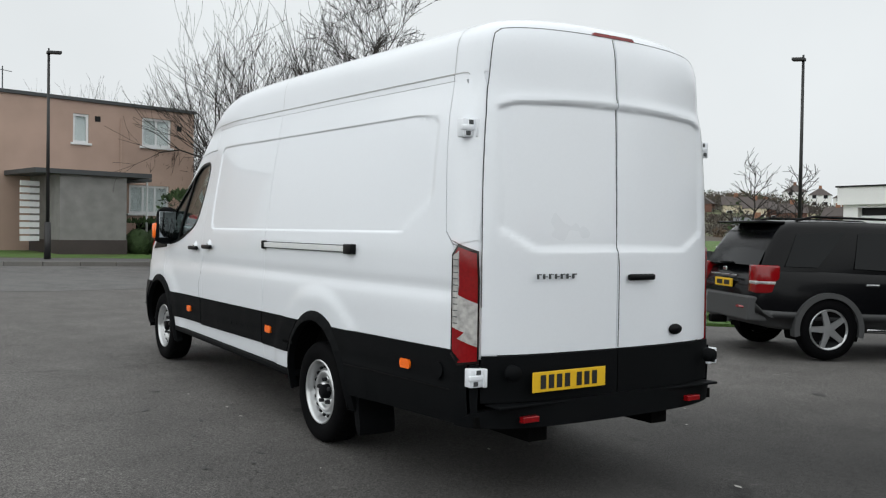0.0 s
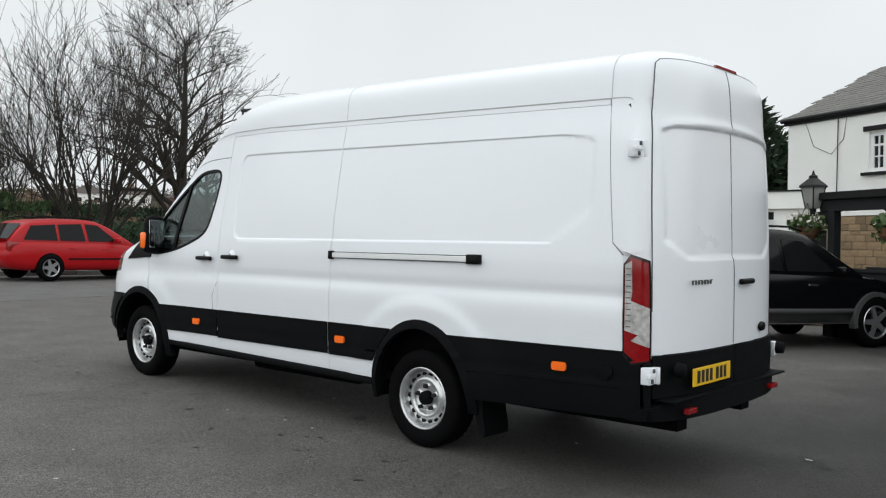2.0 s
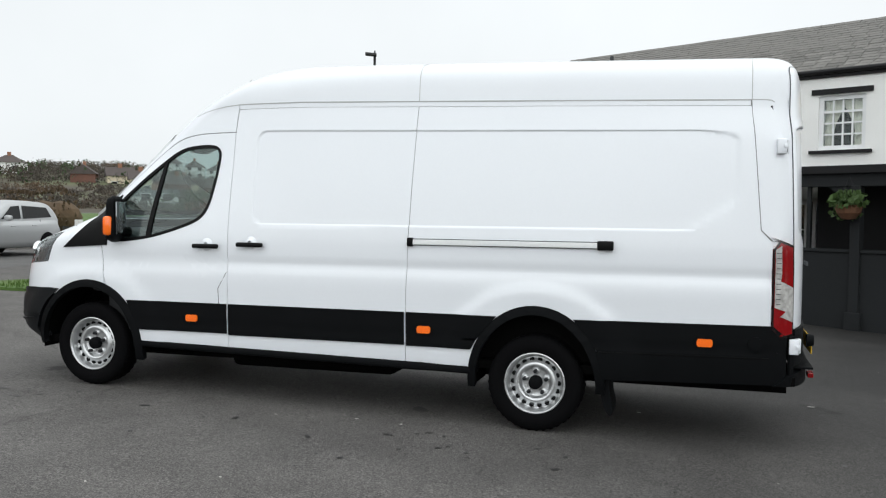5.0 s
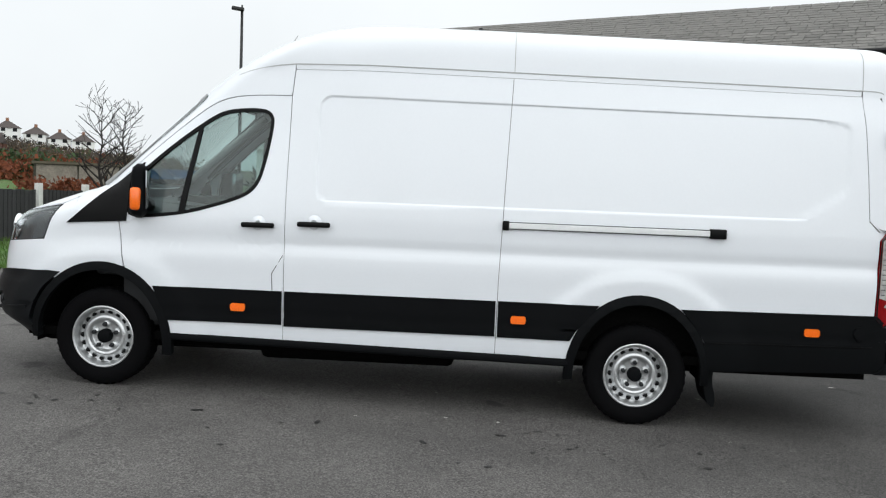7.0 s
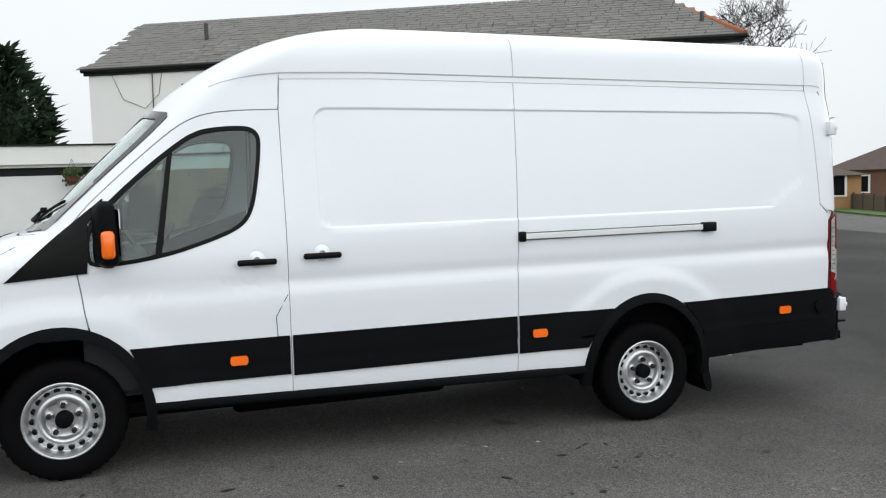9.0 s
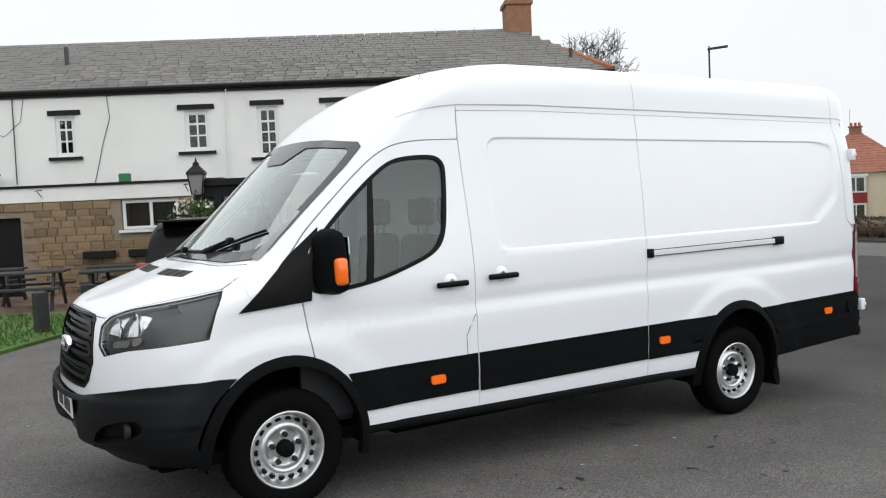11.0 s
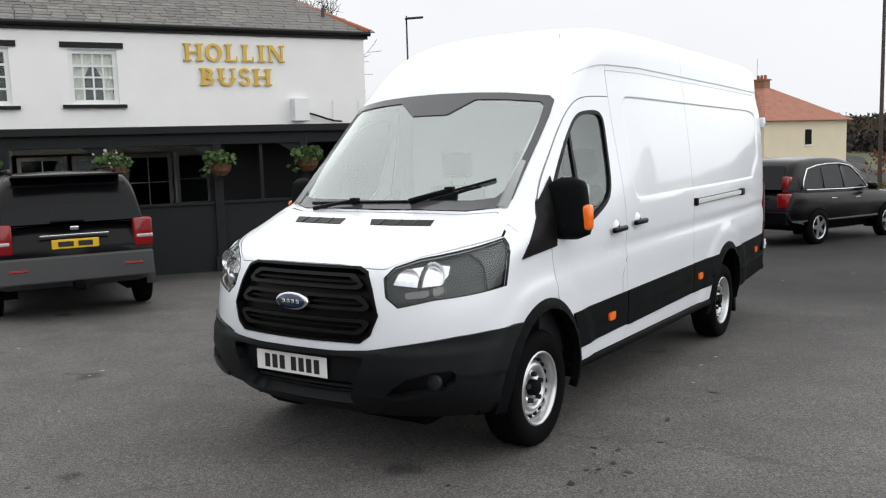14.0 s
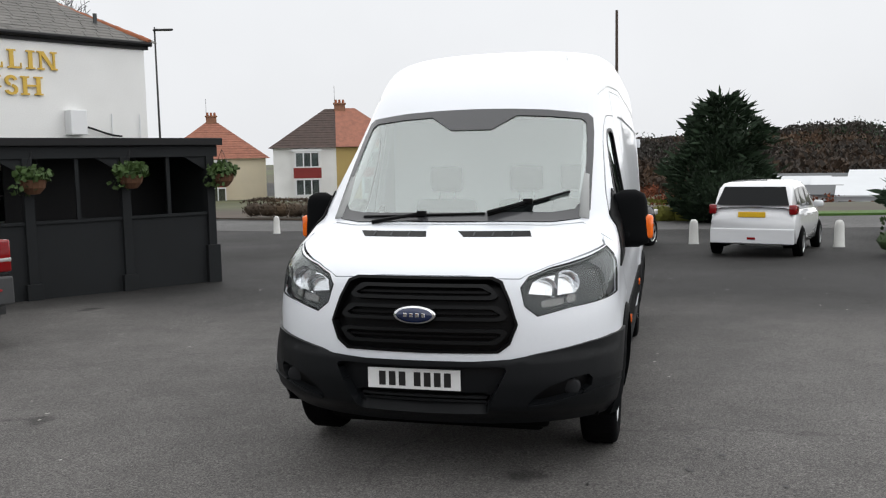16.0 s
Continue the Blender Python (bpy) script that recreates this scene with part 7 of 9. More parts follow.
def car(name, label, rear_axle, heading, wb, paint, body, cabin, hw, r, belt_w=0.93, roof_w=0.74, lower=None, lower_z=0.0, windows=(), lamps=None, plate_z=0.8, rails=False, arch=None, screen_rear=None, screen_front=None, extras=None, trim=None):
    """Local frame: +Y forward, rear axle at y = 0. body: stations (y, low, top); cabin: roof stations (y, belt, roof)."""
    x0, y0 = rear_axle
    c = thing(name, label, "car", (x0, y0, gz(x0, y0)), heading - 90)
    tilt = math.atan2(gz(x0 + math.cos(radians(heading)) * wb, y0 + math.sin(radians(heading)) * wb) - gz(x0, y0), wb)
    c.matrix_world = c.matrix_world @ Matrix.Rotation(tilt, 4, "X")
    ya, yb = body[0][0], body[-1][0]

    def plan(y):
        k0, k1 = smooth_step(ya - 0.02, ya + 0.45, y), smooth_step(yb + 0.02, yb - 0.75, y)
        return hw * (0.93 + 0.07 * k0) * (0.74 + 0.26 * k1)

    def ring(y, lo, hi):
        w = plan(y)
        pts = [(w * 0.80, lo), (w * 0.95, lo + 0.04), (w * 0.99, lo + 0.18), (w, lo + (hi - lo) * 0.5), (w * 0.985, lo + (hi - lo) * 0.80), (w * 0.94, hi - 0.03), (w * 0.86, hi), (w * 0.45, hi + 0.025), (0, hi + 0.03)]
        return [(x, y, z) for x, z in pts] + [(-x, y, z) for x, z in pts[::-1][1:]]

    ys = [ya + (yb - ya) * k / 40 for k in range(41)]
    lo_t, hi_t = [(s[0], s[1]) for s in body], [(s[0], s[2]) for s in body]
    bm = bmesh.new()
    loft(bm, [ring(y, interp(lo_t, y), interp(hi_t, y)) for y in ys])
    part("body", bm, paint, c, smooth=True)
    # cabin
    bm = bmesh.new()
    ca, cb = cabin[0][0], cabin[-1][0]
    belt_t, roof_t = [(s[0], s[1]) for s in cabin], [(s[0], s[2]) for s in cabin]

    def side_x(y, z):
        b, t = interp(belt_t, y), max(interp(roof_t, y), interp(belt_t, y) + 0.02)
        zt = max(s[2] for s in cabin)
        k = (z - b) / (zt - b)
        return plan(y) * (belt_w + (roof_w - belt_w) * max(k, 0) ** 1.15)

    rings = []
    for k in range(33):
        y = ca + (cb - ca) * k / 32
        b, t = interp(belt_t, y) - 0.08, max(interp(roof_t, y), interp(belt_t, y) + 0.01)
        pts = [(side_x(y, b + 0.08), b)]
        for f in (0.3, 0.6, 0.86):
            z = b + 0.08 + (t - b - 0.08) * f
            pts.append((side_x(y, z), z))
        xt = side_x(y, t)
        pts += [(xt * 0.955, t - 0.012), (xt * 0.80, t + 0.012), (0, t + 0.03)]
        rings.append([(x, y, z) for x, z in pts] + [(-x, y, z) for x, z in pts[::-1][1:]])
    loft(bm, rings, close=False, cap=False)
    part("cabin", bm, paint, c, smooth=True)
    for s in (-1, 1):
        for w in windows:
            bm = bmesh.new()
            vs = [bm.verts.new((y, z, 0)) for y, z in dense(list(w), 0.15)]
            bm.faces.new(vs)
            for k in range(-4, 40):
                bmesh.ops.bisect_plane(bm, geom=bm.verts[:] + bm.edges[:] + bm.faces[:], plane_co=(k * 0.2, 0, 0), plane_no=(1, 0, 0))
            for v in bm.verts:
                y, z = v.co.x, v.co.y
                v.co = Vector((s * (side_x(y, z) + 0.008), y, z))
            bmesh.ops.recalc_face_normals(bm, faces=bm.faces[:])
            part("side_window", bm, M_CARGLASS, c, "dark side window", True)
        for y in (0, wb):
            alloy_wheel(c, s * (hw - 0.055), y, r, s, w=0.20)
            bm = bmesh.new()
            for ra, rb, xx in ((r * 1.02, r * 1.20, hw + (0.05 if arch else 0.004)),):
                outer = [(y + rb * math.cos(a), r + rb * math.sin(a)) for a in [radians(-12 + 204 * k / 24) for k in range(25)]]
                inner = [(y + ra * math.cos(a), r + ra * math.sin(a)) for a in [radians(192 - 204 * k / 24) for k in range(25)]]
                if arch:
                    prism(bm, outer + inner, "X", s * (hw - 0.06), s * xx)
            if arch:
                part("arch_flare", bm, arch, c)
            else:
                bm.free()
            bm = bmesh.new()
            prism(bm, [(y + r * 1.09 * math.cos(radians(a)), r + r * 1.09 * math.sin(radians(a))) for a in range(-20, 201, 10)], "X", s * (hw - 0.30), s * (hw + 0.004))
            part("wheel_well", bm, M_DARK, c)
        ym = windows[-1][0][0] if windows else wb * 0.7
        bm = bmesh.new()
        box(bm, -0.10, 0.10, -0.06, 0.06, -0.07, 0.07, 0.04)
        yy = cb - 0.55
        bmesh.ops.translate(bm, verts=bm.verts[:], vec=(s * (hw + 0.08), yy, interp(belt_t, yy) + 0.08))
        part("door_mirror", bm, paint, c, smooth=True)
        for yh in (wb * 0.18, wb * 0.52):
            bm = boxed(s * hw * 0.985 - 0.012, s * hw * 0.985 + 0.018, yh, yh + 0.18, interp(belt_t, yh) - 0.16, interp(belt_t, yh) - 0.13, 0.008)
            part("door_handle", bm, M_CHROME if lower else paint, c)
        if rails:
            bm = bmesh.new()
            zt = max(q[2] for q in cabin)
            pts = [(s * hw * roof_w * 0.86, ca + 0.55 + k * (cb - ca - 1.5) / 8, zt + (0.0 if k in (0, 8) else 0.055)) for k in range(9)]
            for a, b in zip(pts, pts[1:]):
                tube(bm, a, b, 0.018, n=6)
            part("roof_rail", bm, M_BLACK, c, smooth=True)
    if lower:
        bm = bmesh.new()
        loft(bm, [[(px * 1.012, py, pz) for px, py, pz in ring(y, interp(lo_t, y) - 0.01, lower_z)] for y in ys])
        part("lower_trim", bm, lower, c, smooth=True)

    def across(name_, ylow, zlow, yhigh, zhigh, w0, w1, m, off):
        bm = bmesh.new()
        n = 10
        d = Vector((0, zhigh - zlow, -(yhigh - ylow))).normalized()
        d = d if (d.y > 0) == (ylow > 1) else -d
        g = []
        for j in range(5):
            k = j / 4
            row = []
            for i in range(n + 1):
                u = i / n * 2 - 1
                bow = 0.02 * u * u * (1 if ylow < 1 else -1)
                row.append(bm.verts.new(Vector((u * (w0 + (w1 - w0) * k), ylow + (yhigh - ylow) * k + bow, zlow + (zhigh - zlow) * k)) + d * off))
            g.append(row)
        for j in range(4):
            for i in range(n):
                bm.faces.new((g[j][i], g[j][i + 1], g[j + 1][i + 1], g[j + 1][i]))
        bmesh.ops.recalc_face_normals(bm, faces=bm.faces[:])
        return part(name_, bm, m, c, smooth=True)

    if screen_rear:
        across("rear_screen", *screen_rear, M_CARGLASS, 0.02)
    if screen_front:
        across("windscreen", *screen_front, M_CARGLASS, 0.02)
    for spec in lamps or ():
        nm, m, x_a, x_b, y_a, y_b, z_a, z_b = spec
        for s in (-1, 1):
            bm = boxed(min(s * x_a, s * x_b), max(s * x_a, s * x_b), y_a, y_b, z_a, z_b, 0.025)
            part(nm, bm, m, c, smooth=True)
    for s in (-1, 1) if trim else ():
        bm = bmesh.new()
        poly_tube(bm, [Vector((s * (side_x(y, z) + 0.012), y, z)) for y, z in dense(trim, 0.12)], 0.014)
        part("window_trim", bm, M_CHROME, c, "chrome strip round the side windows", True)
    for nm, m, x_a, x_b, y_a, y_b, z_a, z_b in extras or ():
        part(nm, boxed(x_a, x_b, y_a, y_b, z_a, z_b, min(0.02, (z_b - z_a) * 0.3)), m, c)
    return c


suv = car("suv", "black four-wheel-drive car with grey lower trim, parked facing the pub", (10.4, 8.6), -27, 2.71, M_CARBLACK,
          [(-0.92, 0.50, 0.86), (-0.84, 0.42, 1.06), (-0.5, 0.36, 1.10), (0.5, 0.34, 1.10), (1.8, 0.34, 1.08), (2.45, 0.36, 1.06), (3.0, 0.38, 1.00), (3.40, 0.42, 0.92), (3.60, 0.50, 0.74)],
          [(-0.84, 1.08, 1.10), (-0.70, 1.08, 1.44), (-0.50, 1.09, 1.66), (-0.2, 1.09, 1.705), (0.8, 1.08, 1.72), (1.5, 1.07, 1.68), (1.85, 1.06, 1.50), (2.50, 1.04, 1.08)],
          0.925, 0.38, lower=M_CARGREY, lower_z=0.64, rails=True, arch=M_CARGREY,
          windows=[[(-0.55, 1.14), (-0.36, 1.55), (0.28, 1.58), (-0.12, 1.14)], [(0.36, 1.14), (0.46, 1.58), (0.95, 1.60), (0.98, 1.12)], [(1.05, 1.12), (1.03, 1.59), (1.42, 1.56), (1.95, 1.12)]],
          screen_rear=(-0.86, 1.13, -0.60, 1.58, 0.77, 0.65), screen_front=(2.42, 1.10, 1.72, 1.58, 0.74, 0.62),
          lamps=[("tail_lamp", M_RED, 0.66, 0.885, -0.930, -0.62, 0.80, 1.15), ("reversing_lens", M_CLEARLENS, 0.68, 0.889, -0.935, -0.66, 0.90, 0.965), ("headlamp", M_CLEARLENS, 0.50, 0.80, 3.25, 3.50, 0.72, 0.88), ("bumper_reflector", M_RED, 0.52, 0.74, -1.02, -0.98, 0.60, 0.64)],
          extras=[("rear_bumper", M_CARGREY, -0.86, 0.86, -1.01, -0.70, 0.46, 0.76), ("number_plate", M_YELLOW, -0.26, 0.26, -0.955, -0.935, 0.84, 0.95), ("plate_bar", M_INK, -0.19, -0.02, -0.960, -0.953, 0.865, 0.925), ("plate_bar", M_INK, 0.03, 0.19, -0.960, -0.953, 0.865, 0.925), ("chrome_strip", M_CHROME, -0.38, 0.38, -0.96, -0.92, 0.985, 1.01),
                  ("rear_spoiler", M_CARBLACK, -0.62, 0.62, -0.80, -0.45, 1.675, 1.705), ("tow_bar", M_DARK, -0.06, 0.06, -1.12, -0.9, 0.36, 0.46), ("side_step", M_CHROME, -0.96, -0.92, 0.5, 2.2, 0.36, 0.40), ("side_step", M_CHROME, 0.92, 0.96, 0.5, 2.2, 0.36, 0.40), ("rear_badge", M_CHROME, -0.05, 0.05, -0.945, -0.92, 1.05, 1.10), ("rear_wiper", M_BLACK, -0.25, 0.12, -0.90, -0.87, 1.15, 1.17)])

estate = car("estate_car", "red estate car parked along the far kerb", (7.45, 24.15), 4, 2.58, M_CARRED,
             [(-0.98, 0.42, 0.72), (-0.92, 0.34, 0.90), (-0.6, 0.26, 0.93), (0.5, 0.24, 0.92), (1.6, 0.24, 0.90), (2.2, 0.26, 0.86), (2.9, 0.28, 0.78), (3.3, 0.32, 0.68), (3.55, 0.40, 0.52)],
             [(-0.92, 0.92, 0.94), (-0.75, 0.92, 1.15), (-0.45, 0.92, 1.38), (0.0, 0.92, 1.44), (0.8, 0.91, 1.47), (1.3, 0.90, 1.42), (1.7, 0.89, 1.24), (2.25, 0.86, 0.88)],
             0.86, 0.315, rails=True,
             windows=[[(-0.62, 0.97), (-0.42, 1.30), (0.18, 1.34), (0.20, 0.96)], [(0.27, 0.96), (0.25, 1.34), (0.85, 1.37), (0.92, 0.95)], [(1.0, 0.95), (0.94, 1.37), (1.28, 1.34), (1.78, 0.95)]],
             screen_rear=(-0.93, 0.98, -0.58, 1.34, 0.66, 0.56), screen_front=(2.15, 0.93, 1.45, 1.36, 0.70, 0.58),
             lamps=[("tail_lamp", M_RED, 0.62, 0.80, -0.97, -0.72, 0.68, 0.92), ("headlamp", M_CLEARLENS, 0.45, 0.74, 3.10, 3.42, 0.56, 0.70)],
             extras=[("side_moulding", M_CARBLACK, -0.875, -0.845, 0.45, 2.1, 0.50, 0.54), ("side_moulding", M_CARBLACK, 0.845, 0.875, 0.45, 2.1, 0.50, 0.54)])

crv = car("suv", "black compact off-roader parked by the roadside bollards", (4.5, -3.25), 250, 2.62, M_CARBLACK,
          [(-0.92, 0.46, 0.80), (-0.86, 0.36, 1.02), (-0.5, 0.30, 1.05), (0.5, 0.28, 1.04), (1.8, 0.28, 1.02), (2.4, 0.30, 1.00), (3.0, 0.34, 0.92), (3.35, 0.42, 0.80), (3.5, 0.5, 0.66)],
          [(-0.86, 1.04, 1.06), (-0.70, 1.04, 1.36), (-0.45, 1.04, 1.58), (0.0, 1.04, 1.65), (0.8, 1.03, 1.67), (1.4, 1.02, 1.60), (1.8, 1.01, 1.40), (2.4, 0.99, 1.02)],
          0.91, 0.345, lower=M_CARBLACK, lower_z=0.55,
          windows=[[(-0.42, 1.10), (-0.22, 1.46), (0.25, 1.50), (0.25, 1.09)], [(0.32, 1.09), (0.32, 1.50), (0.92, 1.53), (0.98, 1.08)], [(1.05, 1.08), (1.0, 1.53), (1.40, 1.48), (1.90, 1.08)]],
          screen_rear=(-0.88, 1.08, -0.60, 1.52, 0.66, 0.56), screen_front=(2.3, 1.05, 1.6, 1.52, 0.72, 0.6),
          lamps=[("tail_lamp", M_RED, 0.64, 0.76, -0.84, -0.66, 1.02, 1.34), ("tail_lamp", M_RED, 0.62, 0.82, -0.96, -0.74, 0.74, 1.02), ("headlamp", M_CLEARLENS, 0.45, 0.78, 3.1, 3.40, 0.72, 0.86)],
          extras=[("number_plate", M_YELLOW, -0.26, 0.26, -0.955, -0.935, 0.82, 0.93), ("chrome_strip", M_CHROME, -0.36, 0.36, -0.96, -0.92, 0.955, 1.01), ("rear_bumper", M_CARBLACK, -0.84, 0.84, -0.99, -0.7, 0.42, 0.68)],
          trim=[(-0.46, 1.075), (-0.36, 1.28), (-0.18, 1.47), (0.2, 1.535), (0.6, 1.56), (1.0, 1.56), (1.4, 1.505), (1.66, 1.32), (1.93, 1.06), (1.0, 1.055), (0.3, 1.065)])

hatch = car("hatchback", "small white hatchback parked with its rear to the car park", (0.60, -2.7), 254, 2.43, M_CARWHITE,
            [(-0.62, 0.40, 0.78), (-0.56, 0.30, 0.94), (-0.3, 0.24, 0.97), (0.5, 0.22, 0.96), (1.6, 0.22, 0.94), (2.2, 0.24, 0.92), (2.75, 0.28, 0.84), (3.05, 0.34, 0.72), (3.18, 0.4, 0.6)],
            [(-0.58, 0.96, 0.98), (-0.45, 0.96, 1.25), (-0.25, 0.96, 1.44), (0.1, 0.96, 1.49), (0.8, 0.95, 1.51), (1.3, 0.94, 1.45), (1.65, 0.93, 1.28), (2.2, 0.92, 0.95)],
            0.85, 0.30,
            windows=[[(-0.25, 1.04), (-0.12, 1.34), (0.25, 1.38), (0.25, 1.02)], [(0.32, 1.01), (0.32, 1.38), (0.85, 1.39), (0.92, 0.99)], [(1.0, 0.99), (0.95, 1.39), (1.28, 1.35), (1.75, 0.98)]],
            screen_rear=(-0.60, 1.03, -0.37, 1.39, 0.69, 0.58), screen_front=(2.1, 0.98, 1.45, 1.38, 0.68, 0.56), roof_w=0.78,
            lamps=[("tail_lamp", M_RED, 0.69, 0.828, -0.632, -0.25, 0.86, 1.05), ("headlamp", M_CLEARLENS, 0.45, 0.74, 2.75, 3.1, 0.64, 0.84)],
            extras=[("number_plate", M_YELLOW, -0.26, 0.26, -0.635, -0.62, 0.80, 0.91), ("rear_bumper", M_CARWHITE, -0.80, 0.80, -0.645, -0.4, 0.28, 0.58), ("fog_lamp", M_RED, -0.08, 0.08, -0.655, -0.64, 0.36, 0.41)])
silver = car("hatchback", "silver hatchback parked along the far kerb", (16.6, 24.0), 184, 2.43, M_CARSILVER,
             [(-0.62, 0.40, 0.78), (-0.56, 0.30, 0.94), (-0.3, 0.24, 0.97), (0.5, 0.22, 0.96), (1.6, 0.22, 0.94), (2.2, 0.24, 0.92), (2.75, 0.28, 0.84), (3.05, 0.34, 0.72), (3.18, 0.4, 0.6)],
             [(-0.58, 0.96, 0.98), (-0.45, 0.96, 1.25), (-0.25, 0.96, 1.40), (0.1, 0.96, 1.44), (0.8, 0.95, 1.46), (1.3, 0.94, 1.40), (1.65, 0.93, 1.26), (2.2, 0.92, 0.95)],
             0.84, 0.30, windows=[[(-0.25, 1.04), (-0.12, 1.30), (0.85, 1.34), (0.92, 0.99)], [(1.0, 0.99), (0.95, 1.34), (1.28, 1.31), (1.75, 0.98)]],
             screen_rear=(-0.60, 1.03, -0.38, 1.34, 0.62, 0.52), screen_front=(2.1, 0.98, 1.45, 1.34, 0.68, 0.56),
             lamps=[("headlamp", M_CLEARLENS, 0.45, 0.74, 2.75, 3.1, 0.64, 0.84)])
blue = car("saloon_car", "dark blue car parked near the roadside", (8.2, -9.0), 200, 2.6, M_CARBLUE,
           [(-0.95, 0.42, 0.72), (-0.9, 0.32, 0.90), (-0.6, 0.26, 0.93), (0.5, 0.24, 0.92), (1.6, 0.24, 0.90), (2.2, 0.26, 0.86), (2.9, 0.28, 0.78), (3.3, 0.32, 0.68), (3.5, 0.40, 0.52)],
           [(-0.6, 0.92, 0.94), (-0.3, 0.92, 1.2), (0.0, 0.92, 1.36), (0.5, 0.92, 1.43), (1.0, 0.91, 1.44), (1.3, 0.90, 1.40), (1.7, 0.89, 1.24), (2.25, 0.86, 0.88)],
           0.87, 0.31, windows=[[(-0.1, 0.97), (0.15, 1.30), (0.85, 1.34), (0.92, 0.95)], [(1.0, 0.95), (0.94, 1.34), (1.28, 1.32), (1.78, 0.95)]],
           screen_rear=(-0.5, 0.97, 0.0, 1.33, 0.66, 0.56), screen_front=(2.15, 0.93, 1.45, 1.34, 0.70, 0.58), lamps=[("headlamp", M_CLEARLENS, 0.45, 0.74, 3.10, 3.42, 0.56, 0.70), ("tail_lamp", M_RED, 0.62, 0.80, -0.96, -0.72, 0.68, 0.88)])

# ---- street furniture ----
M_CONC = mat("white_painted_concrete", (0.62, 0.62, 0.60), 0.85, vary=0.12, scale=4, bump=0.003, fine=40)
M_POLE = mat("black_lamp_post", (0.010, 0.010, 0.011), 0.5, vary=0.2)


def bollard():
    b = thing("bollard", "white painted concrete bollard with rounded top", "bollard", (0, 0, 0), group="roadside bollards")
    bm = bmesh.new()
    lathe(bm, [(-0.1, 0.125), (0.02, 0.125), (0.03, 0.115), (0.48, 0.10), (0.55, 0.085), (0.59, 0.05), (0.60, 0.0001)], 20, "Z")
    part("shaft", bm, M_CONC, b, smooth=True)
    return b


first = bollard()
spots = [(1.76, -5.75), (-1.30, -4.7), (2.76, -6.65), (15.3, -11.4), (-4.4, -3.6), (9.0, -9.0)]
first.location = (spots[0][0], spots[0][1], gz(*spots[0]))
for x, y in spots[1:]:
    copy_thing(first, Matrix.Translation((x, y, gz(x, y))))


def street_lamp(x, y, height, arm, turn, lower=1.1):
    s = thing("street_lamp", "slim black street lamp with a flat lantern", "street lamp", (x, y, gz(x, y)), turn, group="street lamps")
    bm = bmesh.new()
    tube(bm, (0, 0, -0.1), (0, 0, lower), 0.09, 0.085, 12)
    tube(bm, (0, 0, lower), (0, 0, height), 0.05, 0.034, 10)
    part("post", bm, M_POLE, s, smooth=True)
    bm = boxed(-0.05, arm, -0.09, 0.09, height - 0.03, height + 0.05, 0.02)
    for v in bm.verts:
        v.co.z += 0.08 * v.co.x
    part("lantern", bm, M_POLE, s)
    part("photocell", boxed(-0.02, 0.02, -0.02, 0.02, height + 0.05, height + 0.12), M_CABGREY, s)
    return s

# lamps placed along the roads
street_lamp(4.2, 27.0, 5.65, 0.32, 0)
street_lamp(19.16, 14.48, 5.80, 0.26, 110)
street_lamp(13.0, 23.4, 4.72, 0.26, -50)
street_lamp(21.6, -14.6, 7.7, 0.7, -130)
tp = thing("telegraph_pole", "tall brown wooden telegraph pole", "pole", (4.1, -15.0, gz(4.1, -15)))
bm = bmesh.new()
tube(bm, (0, 0, -0.2), (0, 0, 7.3), 0.07, 0.045, 10)
part("pole", bm, mat("weathered_pole", (0.07, 0.05, 0.04), 0.9, vary=0.3), tp)

# ---- bare winter trees ----
M_BARK = mat("dark_bark", (0.020, 0.016, 0.013), 0.95, vary=0.4, scale=4, bump=0.01, fine=25)
M_TWIG = mat("brown_twigs", (0.045, 0.033, 0.026), 0.95, vary=0.3)


def grow(bm, p, d, length, rad, level, spread, lean, rng, up=0.25, minr=0.011):
    """Limbs that fork and thin out to fine twigs."""
    n = 4 if level > 2 else 3
    for k in range(n):
        d2 = (d + Vector((rng.gauss(0, 0.15), rng.gauss(0, 0.15), rng.gauss(0, 0.13) + up * 0.06)) + lean * 0.02).normalized()
        q = p + d2 * length / n
        r2 = rad * (1 - 0.42 * (k + 1) / n)
        r1 = rad * (1 - 0.42 * k / n)
        tube(bm, p, q, max(r1, minr), max(r2, minr), 6 if rad > 0.06 else (4 if rad > 0.02 else 3), False)
        if level > 0 and k >= (1 if level < 4 else 0) or (level > 0 and k > 0):
            for _ in range(2 if level > 1 else 2):
                side = Vector((rng.gauss(0, 1), rng.gauss(0, 1), rng.gauss(0, 0.5))).normalized()
                nd = (d2 * (1 - spread) + side * spread + Vector((0, 0, up))).normalized()
                grow(bm, q, nd, length * rng.uniform(0.55, 0.78), r2 * rng.uniform(0.52, 0.72), level - 1, spread, lean, rng, up, minr)
        p, d = q, d2


